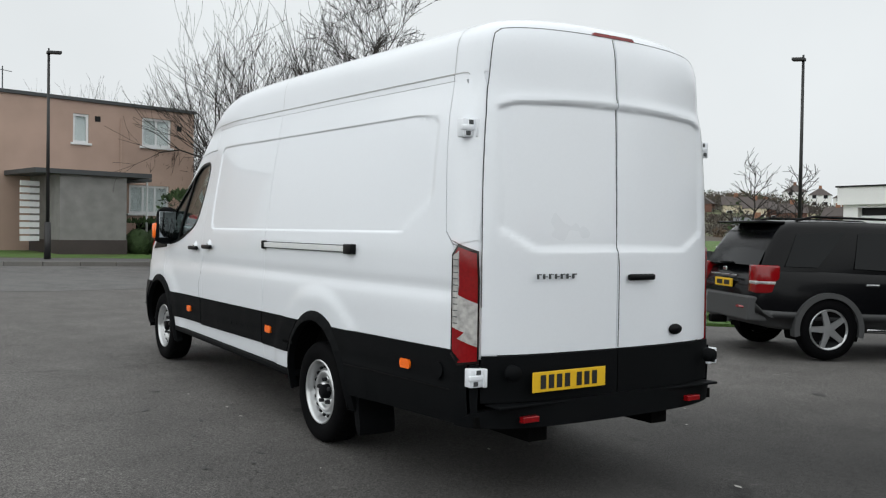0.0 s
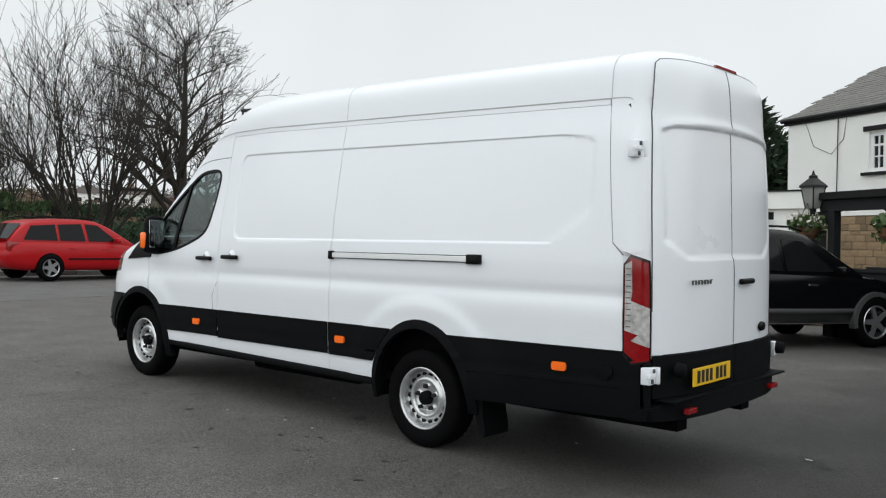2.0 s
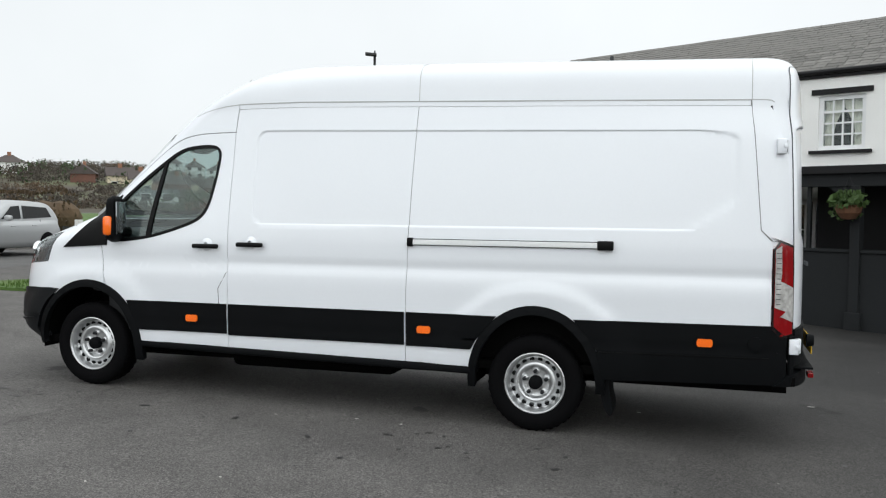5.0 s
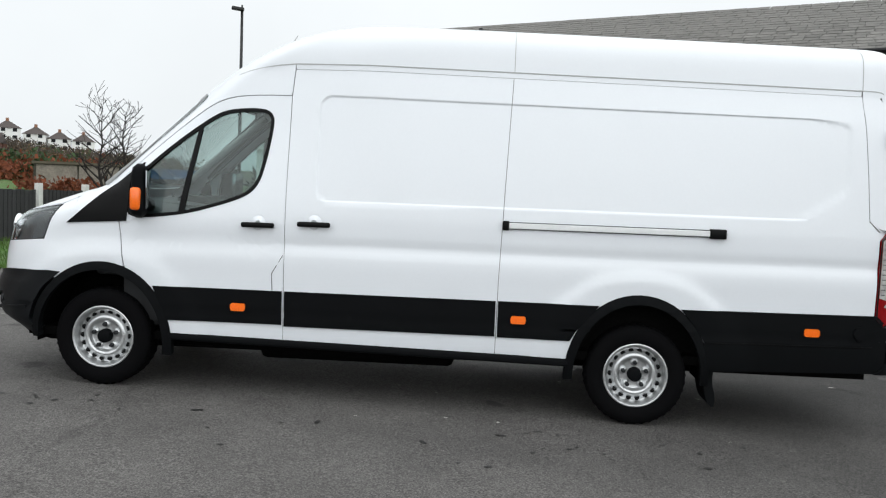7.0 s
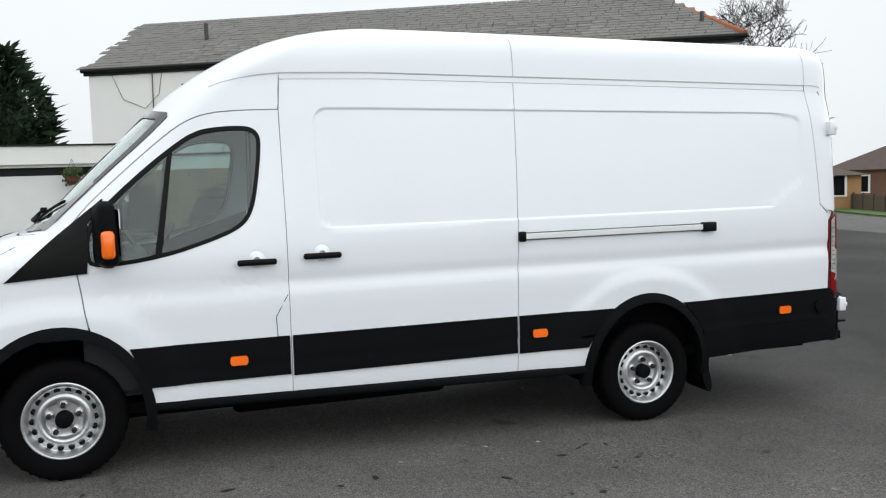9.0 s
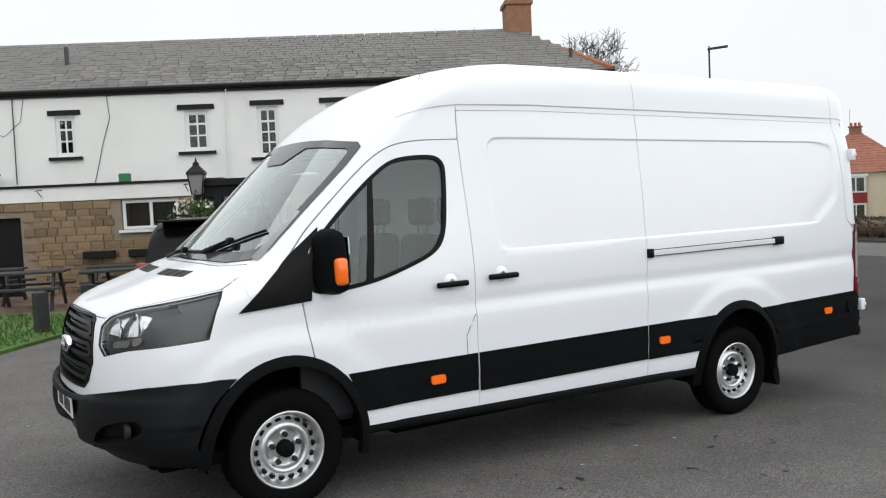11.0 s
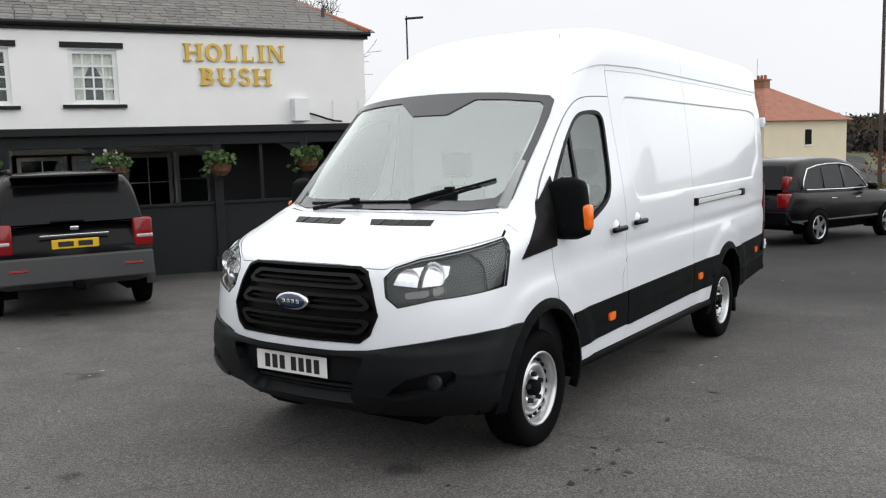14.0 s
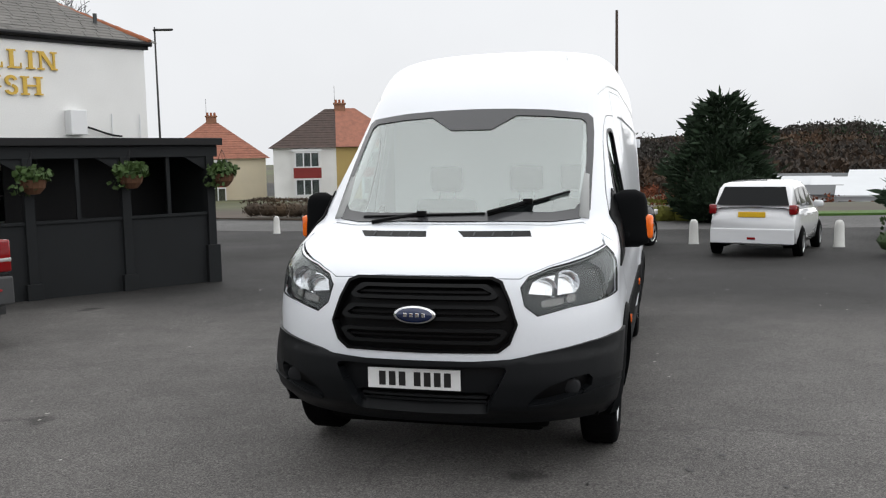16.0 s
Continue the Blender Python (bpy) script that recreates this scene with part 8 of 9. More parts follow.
def bare_tree(x, y, height, seed, twig=0.010, stems=1, spread=0.55, label="bare winter tree with fine dark twigs", trunk=0.25, levels=5, up=0.22, lean=(0, 0, 0), base=None, reach=2.8):
    rng = random.Random(seed)
    t = thing("bare_tree", label, "tree", (x, y, (gz(x, y) if base is None else base) - 0.05), group="bare trees")
    bm, bole = bmesh.new(), bmesh.new()
    lean = Vector(lean)
    if stems == 1:
        p = Vector((0, 0, 0))
        n = 9
        for k in range(n):
            q = p + Vector((rng.gauss(0, 0.05), rng.gauss(0, 0.05), height * 0.95 / n))
            r1, r2 = trunk * (1 - 0.9 * k / n), trunk * (1 - 0.9 * (k + 1) / n)
            tube(bole, p, q, r1 * (1.35 if k == 0 else 1), r2, 10, False)
            if k >= 1:
                for _ in range(3 if k < 7 else 4):
                    a = rng.uniform(0, math.tau)
                    nd = Vector((math.cos(a), math.sin(a), rng.uniform(0.55, 1.3))).normalized()
                    grow(bm, p.lerp(q, rng.random()), nd, height * (0.34 - 0.022 * k) * rng.uniform(0.8, 1.2), r2 * 0.6 + 0.012, levels - 2, spread, lean, rng, up, twig)
            p = q
    else:
        for k in range(stems):
            a = math.tau * k / stems + rng.uniform(-0.3, 0.3)
            nd = Vector((math.cos(a) * 0.55, math.sin(a) * 0.55, 1.0)).normalized()
            grow(bm, Vector((math.cos(a) * 0.1, math.sin(a) * 0.1, 0)), nd, height * 0.62 * rng.uniform(0.85, 1.1), trunk * 0.6, levels - 1, spread * 0.8, lean, rng, up, twig)
        tube(bole, (0, 0, -0.2), (0, 0, 0.5), trunk * 1.3, trunk, 10, False)
    top = max(v.co.z for v in bm.verts)
    wide = sorted(math.hypot(v.co.x, v.co.y) for v in bm.verts)[int(len(bm.verts) * 0.97)]
    top = max(top, max(v.co.z for v in bole.verts))
    for v in bole.verts:
        v.co.z *= height / top
    part("trunk", bole, M_BARK, t)
    for v in bm.verts:
        f = min(1.0, reach / wide)
        v.co = Vector((v.co.x * f, v.co.y * f, v.co.z * height / top))
    part("branchwork", bm, M_BARK, t)
    return t


bare_tree(19.6, 37.0, 13.2, 11, twig=0.011, trunk=0.34, up=0.10, spread=0.42, reach=4.6)
bare_tree(11.8, 29.9, 9.2, 5, twig=0.010, stems=14, trunk=0.19, up=0.14, spread=0.46, reach=4.4, levels=4)
bare_tree(9.0, 34.5, 6.2, 6, stems=6, trunk=0.14, up=0.2, reach=2.4)
bare_tree(15.0, 44.0, 8.4, 21, stems=5, trunk=0.18, up=0.25, reach=4.0, levels=4)
bare_tree(9.5, 47.0, 8.0, 22, stems=6, trunk=0.2, up=0.28, reach=3.4, levels=4)
bare_tree(2.0, 46.0, 6.6, 24, stems=5, trunk=0.2, up=0.28, reach=3.0, levels=4)
bare_tree(24.0, 42.0, 7.5, 23, trunk=0.2, reach=3.0, levels=4)
bare_tree(22.3, -9.3, 8.2, 31, trunk=0.22, up=0.12, reach=2.6, levels=5)
bare_tree(27.0, 21.5, 4.6, 41, trunk=0.07, levels=3, reach=1.3)
bare_tree(31.0, 22.5, 4.4, 42, trunk=0.06, levels=3, reach=1.2)
bare_tree(30.0, 14.0, 4.6, 43, trunk=0.06, levels=3, reach=1.2)
bare_tree(29.0, -8.0, 9.5, 44, trunk=0.2, reach=3.0)


# ---- evergreens, hedges and shrubs ----
M_CONIFER = mat("dark_conifer", (0.014, 0.032, 0.012), 0.9, vary=0.5, scale=3, fine=20)
M_HEDGE = mat("hedge_green", (0.030, 0.055, 0.016), 0.9, vary=0.5, scale=2, fine=20)
M_YELLOWG = mat("yellow_green_shrub", (0.14, 0.14, 0.02), 0.9, vary=0.4, scale=2, fine=20)
M_RUSSET = mat("russet_shrub", (0.14, 0.036, 0.012), 0.95, vary=0.5, scale=2, fine=20)
M_BROWNWOOD = mat("winter_wood", (0.055, 0.042, 0.032), 0.95, vary=0.5, scale=0.3, fine=3, second=(0.085, 0.055, 0.03), mix=(0.4, 0.65))
M_OLIVE = mat("olive_scrub", (0.05, 0.05, 0.022), 0.95, vary=0.5, scale=0.4, fine=5)


def sprays(bm, place, count, size, rng, flat=0.5):
    for _ in range(count):
        p, out = place()
        d = (out + Vector((rng.gauss(0, 0.35), rng.gauss(0, 0.35), rng.gauss(0, 0.35) - 0.1))).normalized()
        s = d.cross(Vector((rng.gauss(0, 1), rng.gauss(0, 1), rng.gauss(0, 1)))).normalized()
        ln, w = size * rng.uniform(0.6, 1.5), size * flat * rng.uniform(0.5, 1.1)
        v = [bm.verts.new(p - s * w * 0.3), bm.verts.new(p + s * w * 0.3), bm.verts.new(p + d * ln * 0.55 + s * w * 0.5), bm.verts.new(p + d * ln), bm.verts.new(p + d * ln * 0.55 - s * w * 0.5)]
        bm.faces.new(v)


def conifer(x, y, height, wide, seed, count=5200, base=None, cone=0.58):
    rng = random.Random(seed)
    t = thing("conifer", "dense dark green conifer with a ragged outline", "tree", (x, y, gz(x, y) if base is None else base), group="conifers")
    bm = bmesh.new()
    tube(bm, (0, 0, -0.1), (0, 0, height * 0.85), 0.16, 0.03, 8)
    part("trunk", bm, M_BARK, t)
    bm = bmesh.new()
    lobes = [(rng.uniform(0, math.tau), rng.uniform(0.05, 0.92), rng.uniform(0.6, 1.42)) for _ in range(46)]

    def place():
        h = rng.random() ** 1.15
        a = rng.uniform(0, math.tau)
        r = wide * min(1.0, (h + 0.16) / 0.34) * max(1 - h, 0.0) ** cone * 1.12 + 0.03
        for la, lh, lk in lobes:
            da = math.atan2(math.sin(a - la), math.cos(a - la))
            r *= 1 + (lk - 1) * math.exp(-((da / 0.5) ** 2) - (((h - lh) / 0.10) ** 2))
        k = rng.uniform(0.72, 1.0)
        return Vector((math.cos(a) * r * k, math.sin(a) * r * k, height * (0.04 + 0.96 * h))), Vector((math.cos(a), math.sin(a), 0.55))

    sprays(bm, place, count * 2, 0.17, rng)
    sprays(bm, place, count // 5, 0.42, rng, 0.32)
    core = bmesh.ops.create_icosphere(bm, subdivisions=3, radius=1.0)["verts"]
    for v in core:
        h = (v.co.z + 1) / 2
        r = wide * 0.70 * min(1.0, (h + 0.16) / 0.34) * max(1 - h, 0.0) ** cone * 1.12 / max(math.hypot(v.co.x, v.co.y), 1e-3)
        v.co = Vector((v.co.x * r, v.co.y * r, height * (0.05 + 0.88 * h)))
    part("crown", bm, M_CONIFER, t)
    return t


conifer(0.55, -15.6, 4.4, 1.80, 3, base=-0.4, cone=0.47)
conifer(26.1, 13.95, 6.05, 2.4, 4, base=0.0, cone=0.80, count=6500)
conifer(-4.6, -8.2, 3.6, 1.2, 8)


def hedge(name, label, x0, y0, x1, y1, wide, height, m, seed, dens=120, base=None, size=0.16):
    rng = random.Random(seed)
    t = thing(name, label, "hedge" if name == "hedge" else "shrub", ((x0 + x1) / 2, (y0 + y1) / 2, 0))
    a, b = Vector((x0, y0, 0)) - t.location, Vector((x1, y1, 0)) - t.location
    ln = (b - a).length
    n = Vector((-(b - a).y, (b - a).x, 0)).normalized() if ln > 0.01 else Vector((0, 1, 0))
    bm = bmesh.new()

    def place():
        f, u, h = rng.random(), rng.uniform(-1, 1), rng.random()
        top = height * (0.85 + 0.2 * noise.noise(Vector((f * ln * 0.9, seed, 0))))
        if rng.random() < 0.5:
            u = 1 if u > 0 else -1
        else:
            h = 1
        p = a.lerp(b, f) + n * (u * wide / 2 * (1 - 0.25 * h * h))
        g = gz(p.x + t.location.x, p.y + t.location.y) if base is None else base
        return Vector((p.x, p.y, g + top * h)), (n * u * 0.8 + Vector((0, 0, 0.5 + h))).normalized()

    sprays(bm, place, int(dens * max(ln, wide) * height), size, rng, 0.7)
    k = max(2, int(ln / 0.8))
    for i in range(k):
        p = a.lerp(b, (i + 0.5) / k)
        g = gz(p.x + t.location.x, p.y + t.location.y) if base is None else base
        r = bmesh.ops.create_icosphere(bm, subdivisions=2, radius=1.0)["verts"]
        for v in r:
            v.co = Vector((p.x, p.y, g)) + Vector((v.co.x * max(ln / k * 0.6, wide * 0.36), v.co.y * max(wide * 0.36, 0.2), height * (0.36 + 0.36 * v.co.z)))
    part("foliage", bm, m, t)
    return t


hedge("hedge", "dark green clipped hedge behind the pavement", 8.2, 29.5, 10.6, 30.3, 1.4, 2.2, M_HEDGE, 1)
hedge("shrub", "dark tangled winter shrubs beyond the grass", 12.0, 42.5, 30.0, 33.5, 2.6, 2.1, M_BROWNWOOD, 2, 90)
hedge("shrub", "russet brown shrubs along the verge", 21.4, 37.0, 24.4, 35.2, 2.2, 2.5, M_RUSSET, 3, 110)
hedge("shrub", "dark evergreen scrub under the bare trees", 10.6, 33.0, 20.5, 39.5, 2.2, 2.1, M_CONIFER, 8, 130)
hedge("shrub", "low evergreen shrubs in front of the flats", 7.2, 30.5, 8.4, 30.8, 1.2, 1.3, M_HEDGE, 4)
hedge("hedge", "yellow-green hedge along the road", 1.2, -16.5, 7.5, -17.2, 1.2, 1.0, M_YELLOWG, 5, 260, base=-0.45, size=0.11)
hedge("hedge", "long low hedge along the far road", 7.5, -18.6, 22, -22.5, 1.0, 0.9, M_BROWNWOOD, 6, 240, base=-0.5, size=0.12)
hedge("shrub", "ivy and shrubs at the edge of the car park", -1.7, -2.6, -4.6, -1.6, 1.6, 0.8, M_HEDGE, 7, 420, size=0.09)
hedge("shrub", "green shrub with tall leaves by the fence", 12.6, 15.4, 13.2, 15.3, 0.6, 1.0, M_LEAF, 9, 140)

# ---- verge, fence and beer garden ----
slab("verge_east", [(9.3, 14.6), (10.4, 11.7), (12.4, 10.3), (14.1, 9.1), (14.9, 8.55), (15.6, 9.3), (16.6, 12.0), (20.5, 13.0), (20.6, 15.3), (8.2, 18.2), (8.6, 15.8)], M_GRASS, 0.05, "bright green verge beside the car park", "grass")
slab("patio", [(15.0, 8.45), (16.6, 6.9), (18.6, 5.4), (22.6, 12.4), (20.5, 13.0), (16.6, 12.0), (15.65, 9.35)], mat("brick_pavers", (0.17, 0.11, 0.085), 0.9, vary=0.25, scale=3, bump=0.003, fine=25), 0.02, "brownish paved patio in front of the pub", "patio")


def grass_blades():
    rng = random.Random(77)
    bm = bmesh.new()
    n = 0
    while n < 9000:
        x, y = rng.uniform(8.4, 16.4), rng.uniform(8.7, 17.5)
        if y < 19.0 - 0.72 * x + 0.3 or (x > 14.5 and y < 9.4 + (x - 14.5)) or x > 16.3:
            continue
        p = Vector((x, y, gz(x, y) + 0.05))
        a = rng.uniform(0, math.tau)
        s = Vector((math.cos(a), math.sin(a), 0)) * 0.012
        h = rng.uniform(0.04, 0.11)
        tip = p + Vector((rng.gauss(0, 0.03), rng.gauss(0, 0.03), h))
        bm.faces.new([bm.verts.new(p - s), bm.verts.new(p + s), bm.verts.new(tip)])
        n += 1
    return bm


tagged(part("grass", grass_blades(), M_GRASS, None), "short green grass blades on the verge", "grass", kind="stuff")
M_FENCE = mat("dark_fence_boards", (0.030, 0.030, 0.032), 0.85, vary=0.3, scale=3, bump=0.002, fine=40, rnd=0.25)
fence = thing("close_board_fence", "dark close-boarded fence with pale concrete posts", "fence", (7.0, 18.7, 0))
fa, fb = Vector((11.0, 17.84)), Vector((20.9, 15.7))
fl, fd = (fb - fa).length, (fb - fa).normalized()
bm = bmesh.new()
box(bm, -0.06, 0.06, -0.012, 0.012, -0.1, 1.02)
board_mesh = mesh_of(bm, "board")
board_mesh.materials.append(M_FENCE)
ang = math.atan2(fd.y, fd.x)
k = 0
while k * 0.115 < fl:
    p = fa + fd * (k * 0.115)
    ob = new("board", board_mesh)
    ob.parent = fence
    ob.matrix_basis = Matrix.Translation((p.x - 7.0, p.y - 18.7, gz(p.x, p.y) + random.uniform(-0.01, 0.01))) @ Matrix.Rotation(ang + radians(6), 4, "Z")
    k += 1
for j in range(7):
    p = fa + fd * (fl * (j + 0.2) / 7)
    bm = boxed(-0.06, 0.06, -0.09, 0.03, -0.1, 1.16, 0.01)
    ob = part("post", bm, M_CONC, fence, "pale concrete fence post")
    ob.matrix_basis = Matrix.Translation((p.x - 7.0, p.y - 18.7, gz(p.x, p.y))) @ Matrix.Rotation(ang, 4, "Z")


def stub_post(x, y, h=0.62):
    s = thing("timber_post", "short dark square timber post at the grass edge", "post", (x, y, gz(x, y) + 0.04), 20, group="timber posts")
    part("post", boxed(-0.09, 0.09, -0.09, 0.09, -0.15, h, 0.012), M_FENCE, s)
    return s


for x, y in ((12.7, 10.65), (13.9, 9.75), (14.75, 9.0), (11.6, 11.6), (10.75, 13.1), (9.9, 15.0)):
    stub_post(x, y)


def picnic_table():
    t = thing("picnic_table", "dark grey wooden picnic table with fixed benches", "picnic table", (0, 0, 0), group="picnic tables")
    for i in range(5):
        part("top_board", boxed(-0.75, 0.75, -0.36 + 0.147 * i, -0.36 + 0.147 * i + 0.135, 0.71, 0.75), M_FENCE, t)
    for s in (-1, 1):
        for i in range(2):
            part("seat_board", boxed(-0.75, 0.75, s * 0.68 - 0.14 + 0.145 * i, s * 0.68 - 0.14 + 0.145 * i + 0.135, 0.42, 0.46), M_FENCE, t)
        for e in (-0.55, 0.55):
            bm = bmesh.new()
            prism(bm, [(s * 0.20, 0.71), (s * 0.30, 0.71), (s * 0.72, 0.0), (s * 0.62, 0.0)], "X", e - 0.025, e + 0.025)
            part("leg", bm, M_FENCE, t)
    for e in (-0.5, 0.5):
        part("cross_beam", boxed(e - 0.025, e + 0.025, -0.82, 0.82, 0.36, 0.42), M_FENCE, t)
    return t


tab = picnic_table()
places = [(17.3, 10.3, 70), (18.2, 8.2, 60), (16.4, 8.7, 75), (19.2, 10.9, 65)]
x, y, a = places[0]
tab.matrix_world = Matrix.Translation((x, y, gz(x, y) + 0.03)) @ Matrix.Rotation(radians(a), 4, "Z")
for x, y, a in places[1:]:
    copy_thing(tab, Matrix.Translation((x, y, gz(x, y) + 0.03)) @ Matrix.Rotation(radians(a), 4, "Z"))

# row of old lock-up garages behind the fence
M_RUST = mat("rusty_door", (0.22, 0.19, 0.165), 0.9, vary=0.4, scale=2, fine=12)
M_BLUEDOOR = mat("blue_door", (0.02, 0.10, 0.26), 0.6, vary=0.2, scale=2)
M_LOCKWALL = mat("dark_mossy_wall", (0.06, 0.055, 0.045), 0.95, vary=0.3, scale=2)
LOCK_TOP = 2.15
lock = thing("lock_up_garages", "row of low lock-up garages with worn brown and blue doors", "garages", (47.6, 35.0, 0), 116)
part("wall", boxed(-11.9, 0.15, -5.0, -0.2, -1.0, LOCK_TOP - 0.15), M_LOCKWALL, lock)
part("roof_edge", boxed(-12.0, 0.25, -5.0, 0.0, LOCK_TOP - 0.15, LOCK_TOP), mat("mossy_felt", (0.10, 0.085, 0.06), 0.95, vary=0.3), lock)
for k in range(5):
    part("garage_door", boxed(-k * 2.36 - 2.26, -k * 2.36, -0.2, -0.14, 0.2, LOCK_TOP - 0.2), (M_RUST, M_RUST, M_BLUEDOOR, M_BLUEDOOR, M_RUST)[k], lock)

# ---- semi-detached houses along the far road ----
M_CREAM = mat("cream_render", (0.66, 0.585, 0.44), 0.9, vary=0.08, scale=0.8, bump=0.003, fine=30)
M_YELLOWR = mat("ochre_render", (0.46, 0.34, 0.13), 0.9, vary=0.1, scale=0.8)
M_TILER = mat("red_roof_tiles", (0.29, 0.12, 0.08), 0.9, vary=0.35, scale=2.5, fine=12)
M_TILEB = mat("brown_roof_tiles", (0.075, 0.053, 0.046), 0.9, vary=0.4, scale=2.5, fine=12)
M_REDPANEL = mat("red_painted_panel", (0.22, 0.02, 0.018), 0.6, vary=0.1)


def semi(x, y, turn, wide, deep, eave, ridge, wall_m, roof_m, base, bays=2, label=""):
    """Hipped two-storey house, bays on the +Y front."""
    h = thing("house", label, "house", (x, y, base), turn, group="houses along the far road")
    bm = bmesh.new()
    wins = []
    for k in range(bays):
        xc = wide * (k + 0.5) / bays
        wins.append((xc - 0.95, xc + 0.95))
    flat_panel(bm, rect(0, wide, -1.0, eave), [], 0.0, -0.3)
    part("front_wall", bm, wall_m, h)
    part("side_wall", boxed(0.0, 0.3, -deep, -0.3, -1.0, eave), wall_m, h)
    part("side_wall", boxed(wide - 0.3, wide, -deep, -0.3, -1.0, eave), wall_m, h)
    part("back_wall", boxed(0.3, wide - 0.3, -deep, -deep + 0.3, -1.0, eave), wall_m, h)
    bm = bmesh.new()
    o = 0.35
    a = [bm.verts.new(p) for p in ((-o, o, eave), (wide + o, o, eave), (wide + o, -deep - o, eave), (-o, -deep - o, eave))]
    i = deep * 0.5
    r0, r1 = bm.verts.new((min(i, wide / 2 - 0.2), -deep / 2, ridge)), bm.verts.new((max(wide - i, wide / 2 + 0.2), -deep / 2, ridge))
    for f in ((a[0], a[1], r1, r0), (a[1], a[2], r1), (a[2], a[3], r0, r1), (a[3], a[0], r0), (a[3], a[2], a[1], a[0])):
        bm.faces.new(f)
    bmesh.ops.recalc_face_normals(bm, faces=bm.faces[:])
    roof_o = part("roof", bm, roof_m, h, "hipped tiled roof")
    bm = bmesh.new()
    rows = 16
    for j in range(1, rows):
        f = j / rows
        z = eave + (ridge - eave) * f + 0.012
        yy = o - (deep / 2 + o) * f
        tube(bm, (-o + (i + o) * f + 0.05, yy, z), (wide + o - (i + o) * f - 0.05, yy, z), 0.022, n=4)
        xx = -o + (i + o) * f
        tube(bm, (xx, o - (deep / 2 + o) * f, z), (xx, -deep - o + (deep / 2 + o) * f, z), 0.022, n=4)
    part("tile_courses", bm, roof_m, roof_o, kind="stuff")
    bm = bmesh.new()
    box(bm, wide / 2 - 0.45, wide / 2 + 0.45, -deep / 2 - 0.3, -deep / 2 + 0.3, ridge - 0.6, ridge + 0.35)
    box(bm, wide / 2 - 0.52, wide / 2 + 0.52, -deep / 2 - 0.37, -deep / 2 + 0.37, ridge + 0.35, ridge + 0.46)
    ch = part("chimney", bm, M_BRICKCH, roof_o)
    for dx in (-0.3, 0.0, 0.3):
        bm = bmesh.new()
        tube(bm, (wide / 2 + dx, -deep / 2, ridge + 0.44), (wide / 2 + dx, -deep / 2, ridge + 0.74), 0.11, 0.09, 8)
        part("chimney_pot", bm, M_TERRA, ch)
    bm = bmesh.new()
    tube(bm, (wide / 2 + 0.4, -deep / 2, ridge + 0.4), (wide / 2 + 0.4, -deep / 2, ridge + 1.9), 0.015, n=4)
    part("tv_aerial", bm, M_CABGREY, ch)
    for x0, x1 in wins:
        part("bay", boxed(x0 - 0.1, x1 + 0.1, 0.0, 0.45, -0.8, eave - 0.25), wall_m, h)
        part("bay_panel", boxed(x0 - 0.12, x1 + 0.12, 0.40, 0.49, eave - 2.35, eave - 1.55), M_REDPANEL, h, "red painted panel between bay windows")
        part("bay_cornice", boxed(x0 - 0.2, x1 + 0.2, 0.0, 0.56, eave - 0.3, eave - 0.12), M_UPVC, h)
        for z0, z1 in ((eave - 1.53, eave - 0.32), (eave - 3.7, eave - 2.4)):
            window(h, x0, x1, z0, z1, 0.53, 3, 1, bar=0.09, fr=0.09, curtain=M_NETGREY)
    # small windows on both side walls
    for s, xx in ((-1, -0.03), (1, wide + 0.03)):
        part("side_window", boxed(xx - 0.03, xx + 0.03, -deep * 0.55, -deep * 0.55 + 0.6, eave - 1.6, eave - 0.6), M_CARGLASS, h)
        part("side_sill", boxed(xx - 0.06, xx + 0.06, -deep * 0.55 - 0.08, -deep * 0.55 + 0.68, eave - 1.68, eave - 1.6), M_UPVC, h)
    return h


def facing(eye, az_left, az_right, dist):
    """Right-hand end, width and turn of a front that faces a viewer between two bearings."""
    r = Vector((eye[0] + dist * math.cos(radians(az_right)), eye[1] + dist * math.sin(radians(az_right))))
    return r.x, r.y, (az_left + az_right) / 2 + 90, 2 * dist * math.tan(radians(az_left - az_right) / 2)


def row_house(eye, az_left, az_right, dist, skew, deep, eave, ridge, wall_m, roof_m, bays, label, wide=None):
    x, y, turn, w = facing(eye, az_left, az_right, dist)
    return semi(x, y, turn + skew, wide or w, deep, eave, ridge, wall_m, roof_m, -1.5, bays, label)


row_house((2.4, 16.0), -57.8, -64.3, 76, 0, 8, 3.9, 7.2, M_CREAM, M_TILER, 1, "cream rendered house with a pinkish-red hipped roof")
pair_house = row_house((2.4, 16.0), -64.8, -73.4, 69.5, 0, 8, 4.6, 7.8, M_RENDER, M_TILEB, 2, "semi-detached houses, one white and brown-roofed, one ochre and orange-roofed")
part("ochre_half", boxed(-0.03, 5.6, 0.0, 0.03, -1.0, 4.6), M_YELLOWR, pair_house, "ochre rendered half of the front")
part("ochre_end", boxed(-0.035, 0.0, -8.0, 0.0, -1.0, 4.6), M_YELLOWR, pair_house)
bm = bmesh.new()
hv = [bm.verts.new(p) for p in ((-0.37, 0.37, 4.63), (5.6, 0.37, 4.63), (5.6, -4.0, 7.84), (4.0, -4.0, 7.84), (-0.37, -8.37, 4.63))]
bm.faces.new(hv[:4])
bm.faces.new((hv[0], hv[3], hv[4]))
part("orange_roof_half", bm, M_TILER, pair_house, "orange-red tiled half of the roof")
